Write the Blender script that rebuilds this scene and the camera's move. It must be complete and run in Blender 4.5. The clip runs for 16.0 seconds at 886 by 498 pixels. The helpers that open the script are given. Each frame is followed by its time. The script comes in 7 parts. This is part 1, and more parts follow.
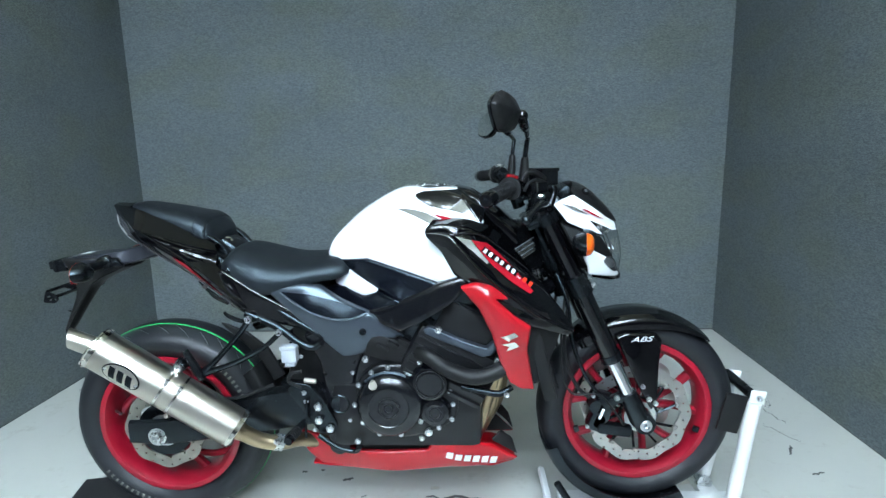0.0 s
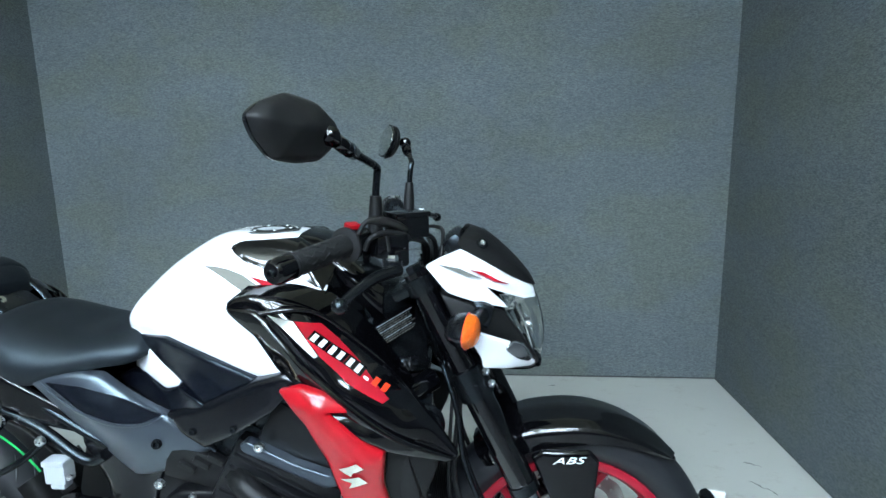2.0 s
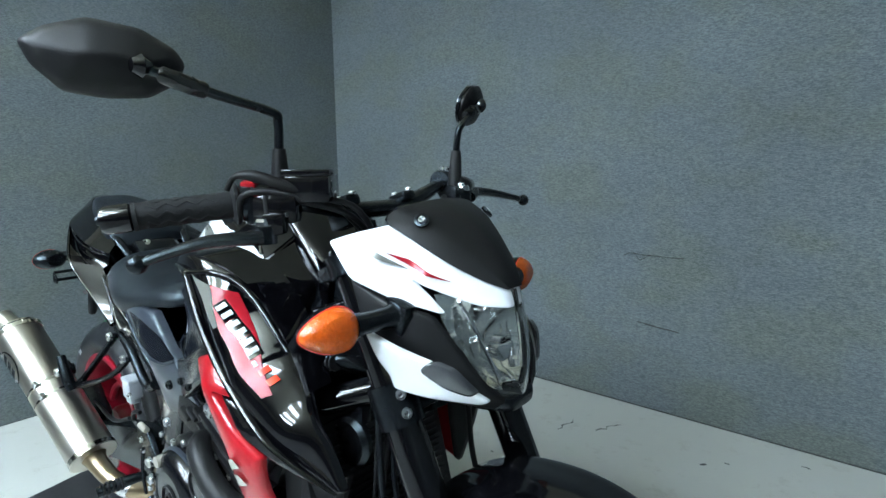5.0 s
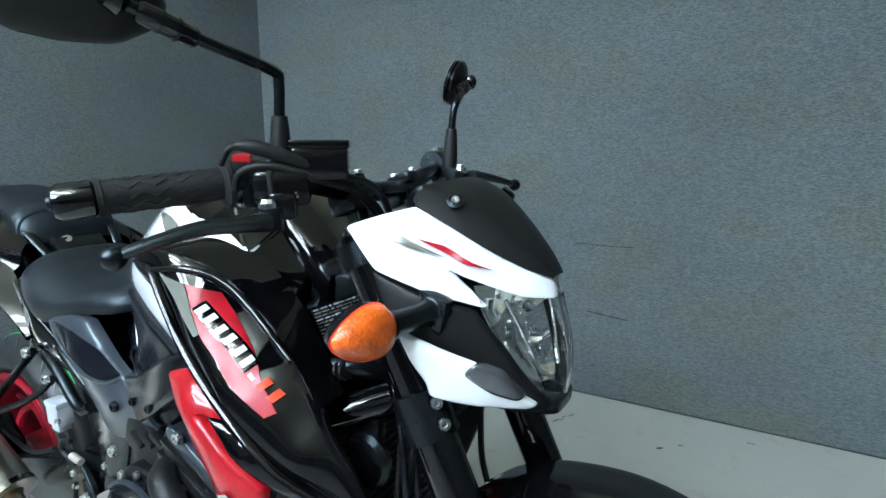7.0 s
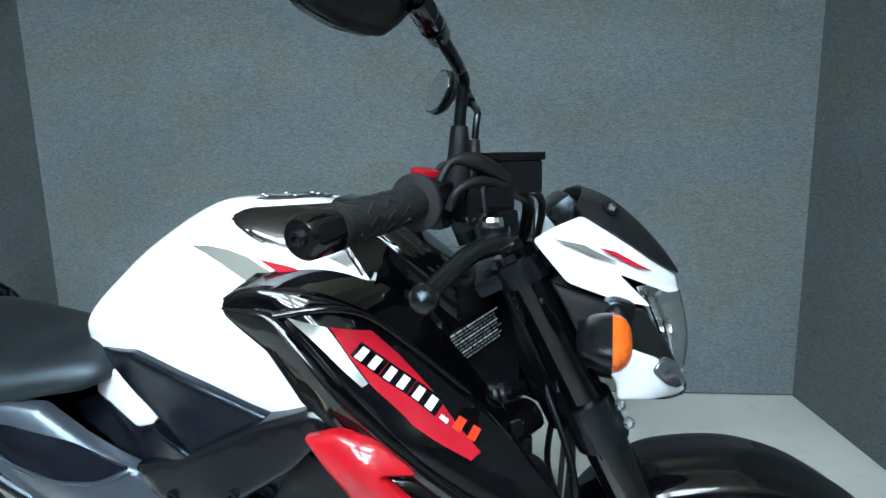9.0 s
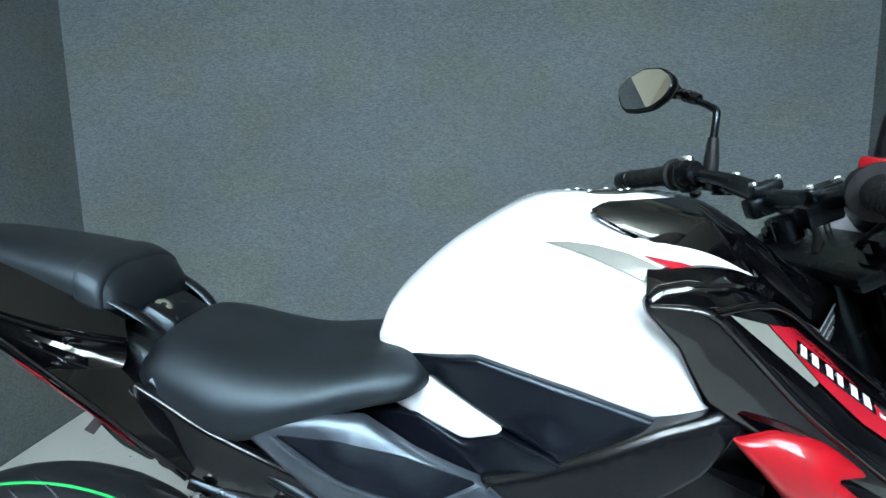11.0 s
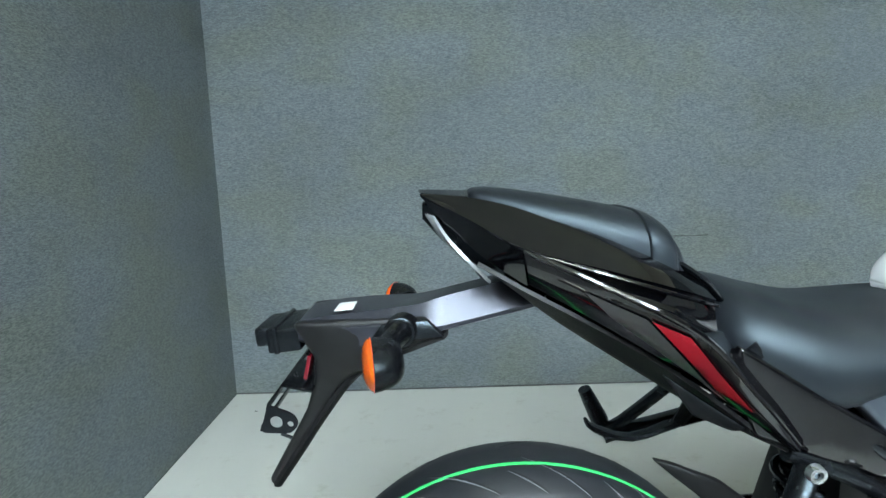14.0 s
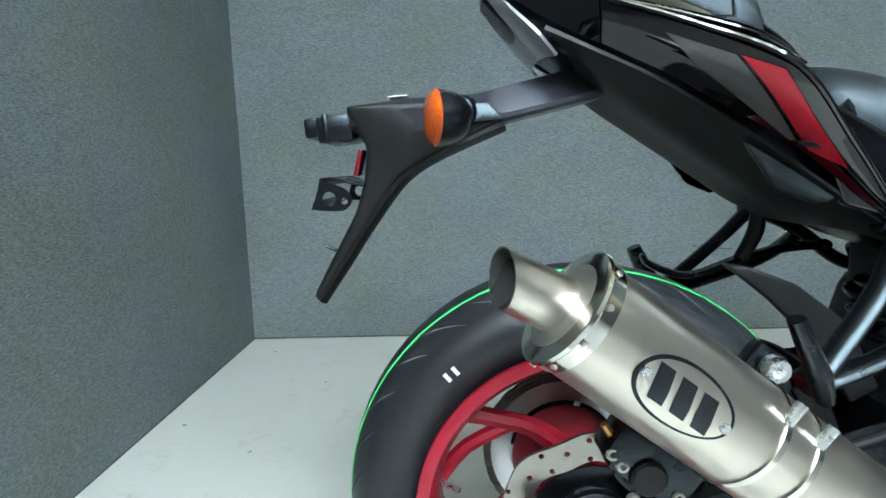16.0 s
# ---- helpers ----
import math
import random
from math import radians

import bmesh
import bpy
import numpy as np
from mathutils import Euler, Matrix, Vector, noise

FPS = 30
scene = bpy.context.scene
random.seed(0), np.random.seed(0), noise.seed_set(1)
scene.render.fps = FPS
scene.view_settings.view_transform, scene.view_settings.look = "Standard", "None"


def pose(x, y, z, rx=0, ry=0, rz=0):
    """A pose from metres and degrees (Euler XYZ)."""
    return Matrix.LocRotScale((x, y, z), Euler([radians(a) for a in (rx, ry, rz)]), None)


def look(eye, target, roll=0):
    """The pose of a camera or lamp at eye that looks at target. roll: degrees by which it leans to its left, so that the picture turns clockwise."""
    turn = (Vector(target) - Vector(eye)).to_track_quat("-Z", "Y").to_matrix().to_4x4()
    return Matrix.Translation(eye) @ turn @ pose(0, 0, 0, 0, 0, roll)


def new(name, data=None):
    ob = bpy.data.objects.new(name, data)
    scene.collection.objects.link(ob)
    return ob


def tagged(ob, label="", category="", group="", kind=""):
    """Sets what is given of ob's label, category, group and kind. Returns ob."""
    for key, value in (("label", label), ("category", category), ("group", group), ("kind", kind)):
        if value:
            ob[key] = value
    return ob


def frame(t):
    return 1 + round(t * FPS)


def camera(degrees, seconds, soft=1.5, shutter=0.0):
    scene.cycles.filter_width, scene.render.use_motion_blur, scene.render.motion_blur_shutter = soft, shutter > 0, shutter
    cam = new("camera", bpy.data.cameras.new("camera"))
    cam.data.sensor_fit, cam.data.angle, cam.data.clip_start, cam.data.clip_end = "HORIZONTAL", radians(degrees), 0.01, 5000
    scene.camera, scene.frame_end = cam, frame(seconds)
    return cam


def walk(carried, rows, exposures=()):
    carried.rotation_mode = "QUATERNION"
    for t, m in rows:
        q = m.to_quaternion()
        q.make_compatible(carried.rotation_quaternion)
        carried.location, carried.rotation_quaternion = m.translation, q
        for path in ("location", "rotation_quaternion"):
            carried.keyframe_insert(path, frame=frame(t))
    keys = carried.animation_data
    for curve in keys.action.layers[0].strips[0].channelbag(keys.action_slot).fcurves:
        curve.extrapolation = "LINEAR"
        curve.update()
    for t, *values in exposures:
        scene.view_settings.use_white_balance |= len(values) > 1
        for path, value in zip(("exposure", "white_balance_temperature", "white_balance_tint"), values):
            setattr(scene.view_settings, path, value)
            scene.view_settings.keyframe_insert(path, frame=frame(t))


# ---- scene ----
cam = camera(78.2, 16.0)
PATH = [
    (0, (0.984, -1.601, 1.165), (0.891, 0.362, 0.795), -1.2),
    (0.5, (1.043, -1.446, 1.174), (0.949, 0.518, 0.806), -1.2),
    (1, (1.112, -1.291, 1.184), (1.014, 0.673, 0.818), -1.3),
    (1.5, (1.218, -1.167, 1.188), (1.111, 0.798, 0.829), -1.1),
    (2, (1.324, -1.076, 1.204), (1.156, 0.886, 0.853), -1.0),
    (2.5, (1.382, -0.973, 1.198), (0.98, 0.954, 0.842), -0.8),
    (3, (1.451, -0.853, 1.185), (0.771, 0.998, 0.848), -0.6),
    (3.5, (1.562, -0.768, 1.174), (0.662, 0.987, 0.841), -0.5),
    (4, (1.666, -0.705, 1.156), (0.58, 0.942, 0.828), -0.5),
    (4.5, (1.754, -0.652, 1.136), (0.544, 0.906, 0.811), -0.5),
    (5, (1.808, -0.616, 1.116), (0.545, 0.9, 0.792), -0.5),
    (5.2, (1.823, -0.601, 1.107), (0.541, 0.899, 0.781), -0.3),
    (7.3, (1.563, -0.64, 1.087), (0.7, 1.131, 0.741), -0.2),
    (7.5, (1.514, -0.668, 1.09), (0.773, 1.157, 0.74), -0.2),
    (8, (1.397, -0.741, 1.103), (0.933, 1.174, 0.761), -0.5),
    (8.2, (1.353, -0.762, 1.109), (0.975, 1.171, 0.76), -0.5),
    (10.3, (0.845, -0.737, 1.073), (0.721, 1.241, 0.807), -1.5),
    (10.5, (0.791, -0.739, 1.079), (0.682, 1.239, 0.801), -1.3),
    (11, (0.678, -0.751, 1.086), (0.629, 1.227, 0.796), -1.0),
    (11.5, (0.567, -0.747, 1.073), (0.511, 1.234, 0.802), -1.1),
    (12, (0.426, -0.741, 1.084), (0.404, 1.234, 0.771), -0.8),
    (12.5, (0.304, -0.727, 1.088), (0.28, 1.248, 0.775), -1.1),
    (13, (0.189, -0.709, 1.072), (0.169, 1.266, 0.764), -1.3),
    (13.5, (0.069, -0.704, 1.064), (0.041, 1.273, 0.76), -1.7),
    (14, (-0.043, -0.718, 1.049), (-0.053, 1.258, 0.745), -1.8),
    (14.5, (-0.118, -0.754, 1.005), (-0.135, 1.224, 0.713), -1.4),
    (15, (-0.141, -0.735, 0.925), (-0.166, 1.245, 0.65), -1.5),
    (15.5, (-0.134, -0.723, 0.847), (-0.163, 1.256, 0.563), -1.6),
    (16, (-0.114, -0.721, 0.78), (-0.152, 1.256, 0.482), -1.5),
]
walk(cam, [(t, look(eye, target, roll)) for t, eye, target, roll in PATH],
     [(0, -0.24, 6350, 10), (3.5, -0.12, 6400, 10), (5, -0.17, 6500, 10), (7.5, -0.2, 6500, 10), (8, -0.16, 6500, 10), (11, -0.14, 6500, 10), (12, -0.14, 6600, 10), (12.5, -0.06, 6600, 10), (13.5, 0.15, 6850, 10), (14, 0.20, 6900, 10), (15, 0.22, 6900, 10), (16, 0.22, 6850, 10)])

# ---- light ----
world = bpy.data.worlds.new("world")
world.use_nodes = True
world.node_tree.nodes["Background"].inputs["Color"].default_value = (0.70, 0.80, 0.9, 1)
world.node_tree.nodes["Background"].inputs["Strength"].default_value = 0.02
scene.world = world
scene.view_settings.exposure = 0.0
LAMP_STRENGTH = 61.0

# ---- materials ----
def material(name, color, rough=0.5, metal=0.0, coat=0.0, vary=0.0, scale=20.0, bump=0.0, bump_scale=80.0,
             rough_vary=0.0, spec=0.5, tone=None, stretch=(1, 1, 1)):
    """Principled material with colour and roughness that vary at two scales and a fine relief."""
    m = bpy.data.materials.new(name)
    m.use_nodes = True
    nt = m.node_tree
    b = nt.nodes["Principled BSDF"]
    b.inputs["Base Color"].default_value = (*color, 1)
    b.inputs["Roughness"].default_value = rough
    b.inputs["Metallic"].default_value = metal
    b.inputs["Coat Weight"].default_value = coat
    b.inputs["Coat Roughness"].default_value = 0.03
    b.inputs["Specular IOR Level"].default_value = spec
    co = nt.nodes.new("ShaderNodeTexCoord")
    mp = nt.nodes.new("ShaderNodeMapping")
    mp.inputs["Scale"].default_value = stretch
    nt.links.new(co.outputs["Object"], mp.inputs["Vector"])
    if vary or rough_vary:
        big = nt.nodes.new("ShaderNodeTexNoise")
        big.inputs["Scale"].default_value = scale
        big.inputs["Detail"].default_value = 6
        big.inputs["Roughness"].default_value = 0.65
        nt.links.new(mp.outputs["Vector"], big.inputs["Vector"])
        if vary:
            mix = nt.nodes.new("ShaderNodeMix")
            mix.data_type = "RGBA"
            mix.inputs["A"].default_value = (*[c * (1 - vary) for c in color], 1)
            mix.inputs["B"].default_value = (*(tone or [min(1, c * (1 + vary)) for c in color]), 1)
            nt.links.new(big.outputs["Fac"], mix.inputs["Factor"])
            nt.links.new(mix.outputs["Result"], b.inputs["Base Color"])
        if rough_vary:
            rng = nt.nodes.new("ShaderNodeMapRange")
            rng.inputs["To Min"].default_value = max(0.0, rough - rough_vary)
            rng.inputs["To Max"].default_value = min(1.0, rough + rough_vary)
            nt.links.new(big.outputs["Fac"], rng.inputs["Value"])
            nt.links.new(rng.outputs["Result"], b.inputs["Roughness"])
    if bump:
        fine = nt.nodes.new("ShaderNodeTexNoise")
        fine.inputs["Scale"].default_value = bump_scale
        fine.inputs["Detail"].default_value = 4
        nt.links.new(mp.outputs["Vector"], fine.inputs["Vector"])
        bp = nt.nodes.new("ShaderNodeBump")
        bp.inputs["Strength"].default_value = bump
        bp.inputs["Distance"].default_value = 0.002
        nt.links.new(fine.outputs["Fac"], bp.inputs["Height"])
        nt.links.new(bp.outputs["Normal"], b.inputs["Normal"])
    return m


def carpet_material(name, dark, light):
    """Ribbed wall carpet: fleck at the size of the loops, horizontal ribs and large patches of uneven tone."""
    m = bpy.data.materials.new(name)
    m.use_nodes = True
    nt = m.node_tree
    b = nt.nodes["Principled BSDF"]
    b.inputs["Roughness"].default_value = 0.95
    b.inputs["Specular IOR Level"].default_value = 0.1
    b.inputs["Sheen Weight"].default_value = 0.0
    b.inputs["Sheen Roughness"].default_value = 0.6
    co = nt.nodes.new("ShaderNodeTexCoord")

    def noise_node(scale, stretch, detail=3.0):
        mp = nt.nodes.new("ShaderNodeMapping")
        mp.inputs["Scale"].default_value = stretch
        nt.links.new(co.outputs["Object"], mp.inputs["Vector"])
        n = nt.nodes.new("ShaderNodeTexNoise")
        n.inputs["Scale"].default_value = scale
        n.inputs["Detail"].default_value = detail
        nt.links.new(mp.outputs["Vector"], n.inputs["Vector"])
        return n

    fleck = noise_node(235, (0.34, 0.34, 1.5), 3)
    grain = noise_node(420, (0.4, 0.4, 1.0), 2)
    patch = noise_node(1.1, (1, 1, 1.6), 4)
    tint = noise_node(3.1, (1, 1, 1.5), 4)
    both = nt.nodes.new("ShaderNodeMix")
    both.inputs["Factor"].default_value = 0.38
    nt.links.new(fleck.outputs["Fac"], both.inputs["A"])
    nt.links.new(grain.outputs["Fac"], both.inputs["B"])
    ramp = nt.nodes.new("ShaderNodeValToRGB")
    ramp.color_ramp.elements[0].position, ramp.color_ramp.elements[1].position = 0.38, 0.62
    ramp.color_ramp.elements[0].color, ramp.color_ramp.elements[1].color = (*dark, 1), (*light, 1)
    nt.links.new(both.outputs["Result"], ramp.inputs["Fac"])
    mottle = nt.nodes.new("ShaderNodeMapRange")
    mottle.inputs["From Min"].default_value, mottle.inputs["From Max"].default_value = 0.3, 0.7
    mottle.inputs["To Min"].default_value, mottle.inputs["To Max"].default_value = 0.88, 1.08
    nt.links.new(patch.outputs["Fac"], mottle.inputs["Value"])
    olive = nt.nodes.new("ShaderNodeMix")
    olive.data_type = "RGBA"
    olive.blend_type = "MULTIPLY"
    olive.inputs["B"].default_value = (1.0, 0.98, 0.86, 1)
    spread = nt.nodes.new("ShaderNodeMapRange")
    spread.inputs["From Min"].default_value, spread.inputs["From Max"].default_value = 0.42, 0.62
    nt.links.new(tint.outputs["Fac"], spread.inputs["Value"])
    nt.links.new(spread.outputs["Result"], olive.inputs["Factor"])
    nt.links.new(ramp.outputs["Color"], olive.inputs["A"])
    mul = nt.nodes.new("ShaderNodeVectorMath")
    mul.operation = "SCALE"
    nt.links.new(olive.outputs["Result"], mul.inputs[0])
    nt.links.new(mottle.outputs["Result"], mul.inputs["Scale"])
    nt.links.new(mul.outputs["Vector"], b.inputs["Base Color"])
    bp = nt.nodes.new("ShaderNodeBump")
    bp.inputs["Strength"].default_value = 0.6
    bp.inputs["Distance"].default_value = 0.003
    nt.links.new(fleck.outputs["Fac"], bp.inputs["Height"])
    nt.links.new(bp.outputs["Normal"], b.inputs["Normal"])
    return m


def floor_material(name):
    """Grey floor paint on concrete with faint roller marks, grime and fine scratches."""
    m = material(name, (0.455, 0.46, 0.42), 0.42, vary=0.07, scale=2.2, bump=0.12, bump_scale=60, rough_vary=0.1)
    nt = m.node_tree
    b = nt.nodes["Principled BSDF"]
    co = nt.nodes.new("ShaderNodeTexCoord")
    grime = nt.nodes.new("ShaderNodeTexNoise")
    grime.inputs["Scale"].default_value, grime.inputs["Detail"].default_value, grime.inputs["Roughness"].default_value = 9, 8, 0.75
    nt.links.new(co.outputs["Object"], grime.inputs["Vector"])
    rng = nt.nodes.new("ShaderNodeMapRange")
    rng.inputs["From Min"].default_value, rng.inputs["From Max"].default_value = 0.56, 0.76
    nt.links.new(grime.outputs["Fac"], rng.inputs["Value"])
    mix = nt.nodes.new("ShaderNodeMix")
    mix.data_type = "RGBA"
    mix.inputs["B"].default_value = (0.34, 0.33, 0.28, 1)
    src = b.inputs["Base Color"].links[0].from_socket
    nt.links.new(rng.outputs["Result"], mix.inputs["Factor"])
    nt.links.new(src, mix.inputs["A"])
    nt.links.new(mix.outputs["Result"], b.inputs["Base Color"])
    return m


def glass_material(name, color=(1, 1, 1), rough=0.0):
    m = bpy.data.materials.new(name)
    m.use_nodes = True
    b = m.node_tree.nodes["Principled BSDF"]
    b.inputs["Base Color"].default_value = (*color, 1)
    b.inputs["Transmission Weight"].default_value = 1
    b.inputs["Roughness"].default_value = rough
    b.inputs["IOR"].default_value = 1.45
    return m


def glow_material(name, color, strength):
    m = bpy.data.materials.new(name)
    m.use_nodes = True
    b = m.node_tree.nodes["Principled BSDF"]
    b.inputs["Emission Color"].default_value = (*color, 1)
    b.inputs["Emission Strength"].default_value = strength
    return m


CARPET = carpet_material("wall_carpet", (0.068, 0.080, 0.084), (0.140, 0.160, 0.167))
FLOOR = floor_material("floor_paint")
# Made-up dark tone for the floor out of view; it cuts bounce light.
HALL_FLOOR = material("unseen_hall_floor_dark", (0.13, 0.13, 0.125), 0.5, vary=0.2, scale=3, bump=0.1, bump_scale=60, rough_vary=0.1)
# Made-up dark tone for walls out of view, so gloss black reflects dark.
HALL_WALL = material("unseen_hall_wall_dark", (0.045, 0.047, 0.048), 0.7, vary=0.2, scale=3)
BEIGE = material("beige_wall_paint", (0.55, 0.52, 0.40), 0.8, vary=0.05, scale=3)
CEILING = material("ceiling_paint", (0.86, 0.835, 0.67), 0.85, vary=0.04, scale=4)
FOOT_STRIP = material("wall_foot_strip", (0.03, 0.03, 0.028), 0.8, vary=0.3)
STAIN = material("floor_scuff", (0.045, 0.045, 0.042), 0.6, vary=0.4, scale=60)
# For real tears; the near-black colour paints the shadow inside them.
TORN = material("torn_carpet_shadow", (0.030, 0.031, 0.030), 0.9, vary=0.3, scale=80)
WHITE_PAINT = material("white_tank_paint", (0.86, 0.87, 0.88), 0.25, coat=1.0, vary=0.01, scale=6)
BLACK_GLOSS = material("gloss_black_paint", (0.0015, 0.0015, 0.002), 0.05, coat=0.0, spec=0.5, vary=0.2, scale=8)
BLACK_SATIN = material("satin_black_plastic", (0.0030, 0.0031, 0.0036), 0.26, spec=0.4, vary=0.15, scale=30, bump=0.12, bump_scale=900, rough_vary=0.05)
BLACK_MATT = material("matt_black_plastic", (0.0055, 0.0056, 0.0058), 0.48, spec=0.24, vary=0.2, scale=40, bump=0.2, bump_scale=700)
GREY_SATIN = material("satin_gunmetal_plastic", (0.023, 0.0265, 0.034), 0.30, spec=0.8, vary=0.08, scale=15, bump=0.05, bump_scale=1200)
ARM_SATIN = material("satin_dark_arm_paint", (0.032, 0.034, 0.043), 0.30, metal=0.6, vary=0.08, scale=15, bump=0.05, bump_scale=1200)
NAVY_GRAIN = material("grained_black_plastic", (0.003, 0.0036, 0.006), 0.26, spec=0.32, vary=0.15, scale=25, bump=0.08, bump_scale=650)
FRAME_BLACK = material("satin_black_frame_paint", (0.0035, 0.0037, 0.0048), 0.17, spec=0.45, metal=0.0, vary=0.15, scale=30, bump=0.08, bump_scale=500)
BLACK_SEMI = material("semi_gloss_black_paint", (0.002, 0.002, 0.0025), 0.10, spec=0.5, vary=0.2, scale=8)
RUBBER = material("tyre_rubber", (0.0085, 0.0094, 0.0112), 0.46, spec=0.34, vary=0.25, scale=18, bump=0.1, bump_scale=300, rough_vary=0.08)
GRIP = material("grip_rubber", (0.009, 0.0093, 0.0095), 0.7, spec=0.2, vary=0.2, scale=50, bump=0.2, bump_scale=500)
SEAT = material("seat_vinyl", (0.0042, 0.0050, 0.0066), 0.46, spec=0.46, vary=0.1, scale=12, bump=0.2, bump_scale=900, rough_vary=0.05)
RED_PAINT = material("gloss_red_paint", (0.30, 0.003, 0.008), 0.4, coat=0.7, spec=0.15, vary=0.08, scale=10)
RED_WHEEL = material("red_wheel_paint", (0.22, 0.004, 0.014), 0.38, metal=0.0, spec=0.25, coat=0.35, vary=0.08, scale=12)
RED_DECAL = material("red_decal", (0.29, 0.006, 0.014), 0.22, coat=0.0, spec=0.35, vary=0.03)
ORANGE_TEXT = material("orange_red_decal", (0.8, 0.04, 0.01), 0.35, coat=0.5, vary=0.02)
SILVER_DECAL = material("silver_grey_decal", (0.17, 0.17, 0.15), 0.2, metal=0.2, coat=0.1, vary=0.05, scale=60)
WHITE_DECAL = material("white_decal", (0.70, 0.71, 0.71), 0.35, coat=0.1, vary=0.02)
GREY_DECAL = material("dark_grey_decal", (0.040, 0.040, 0.039), 0.3, coat=0.3, vary=0.05)
STEEL = material("brushed_stainless_steel", (0.56, 0.52, 0.45), 0.30, metal=1.0, vary=0.03, scale=8, rough_vary=0.04)
STEEL_PALE = material("pale_satin_steel", (0.62, 0.60, 0.55), 0.38, metal=1.0, vary=0.05, scale=12, rough_vary=0.06)
STEEL_DULL = material("weathered_steel", (0.42, 0.37, 0.30), 0.55, metal=0.7, vary=0.15, scale=25, bump=0.1, bump_scale=200, tone=(0.5, 0.47, 0.42))
STEEL_POLISHED = material("polished_steel", (0.68, 0.66, 0.60), 0.14, metal=1.0, vary=0.05, scale=30)
ZINC = material("zinc_plated_steel", (0.62, 0.63, 0.63), 0.28, metal=1.0, vary=0.12, scale=120, rough_vary=0.08)
ALU = material("bare_aluminium", (0.58, 0.59, 0.60), 0.35, metal=1.0, vary=0.08, scale=80, rough_vary=0.06)
CHROME = material("chrome", (0.78, 0.78, 0.79), 0.08, metal=1.0, vary=0.03)
DISC = material("brake_disc_steel", (0.46, 0.45, 0.43), 0.34, metal=1.0, vary=0.1, scale=60, bump=0.08, bump_scale=200)
DISC_WORN = material("worn_brake_disc_steel", (0.30, 0.28, 0.25), 0.36, metal=1.0, vary=0.15, scale=60, bump=0.08, bump_scale=200)
HEADER = material("heat_tinted_header_steel", (0.33, 0.24, 0.14), 0.32, metal=1.0, vary=0.25, scale=14, tone=(0.45, 0.36, 0.24))
ENGINE = material("black_engine_casting", (0.0038, 0.0039, 0.0045), 0.32, spec=0.4, metal=0.0, vary=0.2, scale=40, bump=0.2, bump_scale=350)
ENGINE_GLOSS = material("black_engine_cover", (0.0025, 0.0028, 0.004), 0.18, spec=0.55, metal=0.0, vary=0.15, scale=30, bump=0.06, bump_scale=500)
AMBER = material("amber_lens", (0.60, 0.095, 0.006), 0.22, coat=0.3, vary=0.35, scale=170, bump=0.9, bump_scale=230)
AMBER.node_tree.nodes["Principled BSDF"].inputs["Subsurface Weight"].default_value = 0.2
AMBER.node_tree.nodes["Principled BSDF"].inputs["Subsurface Radius"].default_value = (0.01, 0.004, 0.001)
CLEAR = glass_material("clear_lens", (0.97, 0.98, 0.98))
SMOKE = material("smoked_lens", (0.045, 0.047, 0.05), 0.12, coat=0.6, vary=0.2, scale=60)
TAIL_LENS = material("pale_tail_lens", (0.20, 0.205, 0.21), 0.15, coat=0.8, vary=0.25, scale=90)
REFLECTOR = material("lamp_reflector", (0.92, 0.92, 0.90), 0.10, metal=1.0, vary=0.05, scale=40, bump=0.15, bump_scale=90)
MIRROR = material("mirror_glass", (0.8, 0.8, 0.79), 0.01, metal=1.0)
RED_LENS = material("red_reflector_lens", (0.12, 0.005, 0.01), 0.2, coat=0.8, vary=0.1, scale=200)
GREEN_MARK = material("green_tyre_paint", (0.02, 0.42, 0.10), 0.55, vary=0.15, scale=60)
WHITE_STEEL = material("white_painted_steel", (0.72, 0.73, 0.72), 0.4, vary=0.08, scale=14, bump=0.1, bump_scale=120, tone=(0.6, 0.6, 0.57))
BLACK_PLATE = material("black_rubber_mat", (0.012, 0.012, 0.013), 0.6, vary=0.3, scale=12, bump=0.3, bump_scale=120)
TRANSLUCENT = material("milky_plastic", (0.33, 0.35, 0.37), 0.3, vary=0.06, scale=30)
CHAIN = material("oiled_chain_steel", (0.10, 0.095, 0.085), 0.35, metal=0.9, vary=0.3, scale=80)
for shiny in (SEAT, NAVY_GRAIN, GREY_SATIN, BLACK_SATIN):
    shiny.node_tree.nodes["Principled BSDF"].inputs["Specular Tint"].default_value = (0.72, 0.9, 1.0, 1)
LAMP_GLOW = glow_material("lamp_diffuser_glow", (0.765, 0.95, 1.165), LAMP_STRENGTH)
# Pale tone that paints the highlight along the tread grooves' edges.
GROOVE_GLINT = material("groove_edge_glint", (0.11, 0.115, 0.12), 0.7, vary=0.3, scale=40)
BRASS = material("brass", (0.45, 0.25, 0.08), 0.35, metal=1.0, vary=0.2, scale=60)
GREASE = material("floor_grease", (0.42, 0.40, 0.33), 0.35, vary=0.25, scale=25, rough_vary=0.1)

# ---- building tools ----
CY = 0.012  # the vehicle's centre plane


def yy(s, v):
    """y of a place v to the right (s = -1) of the vehicle, or its mirror image (s = 1)."""
    return -v if s < 0 else v + 2 * CY


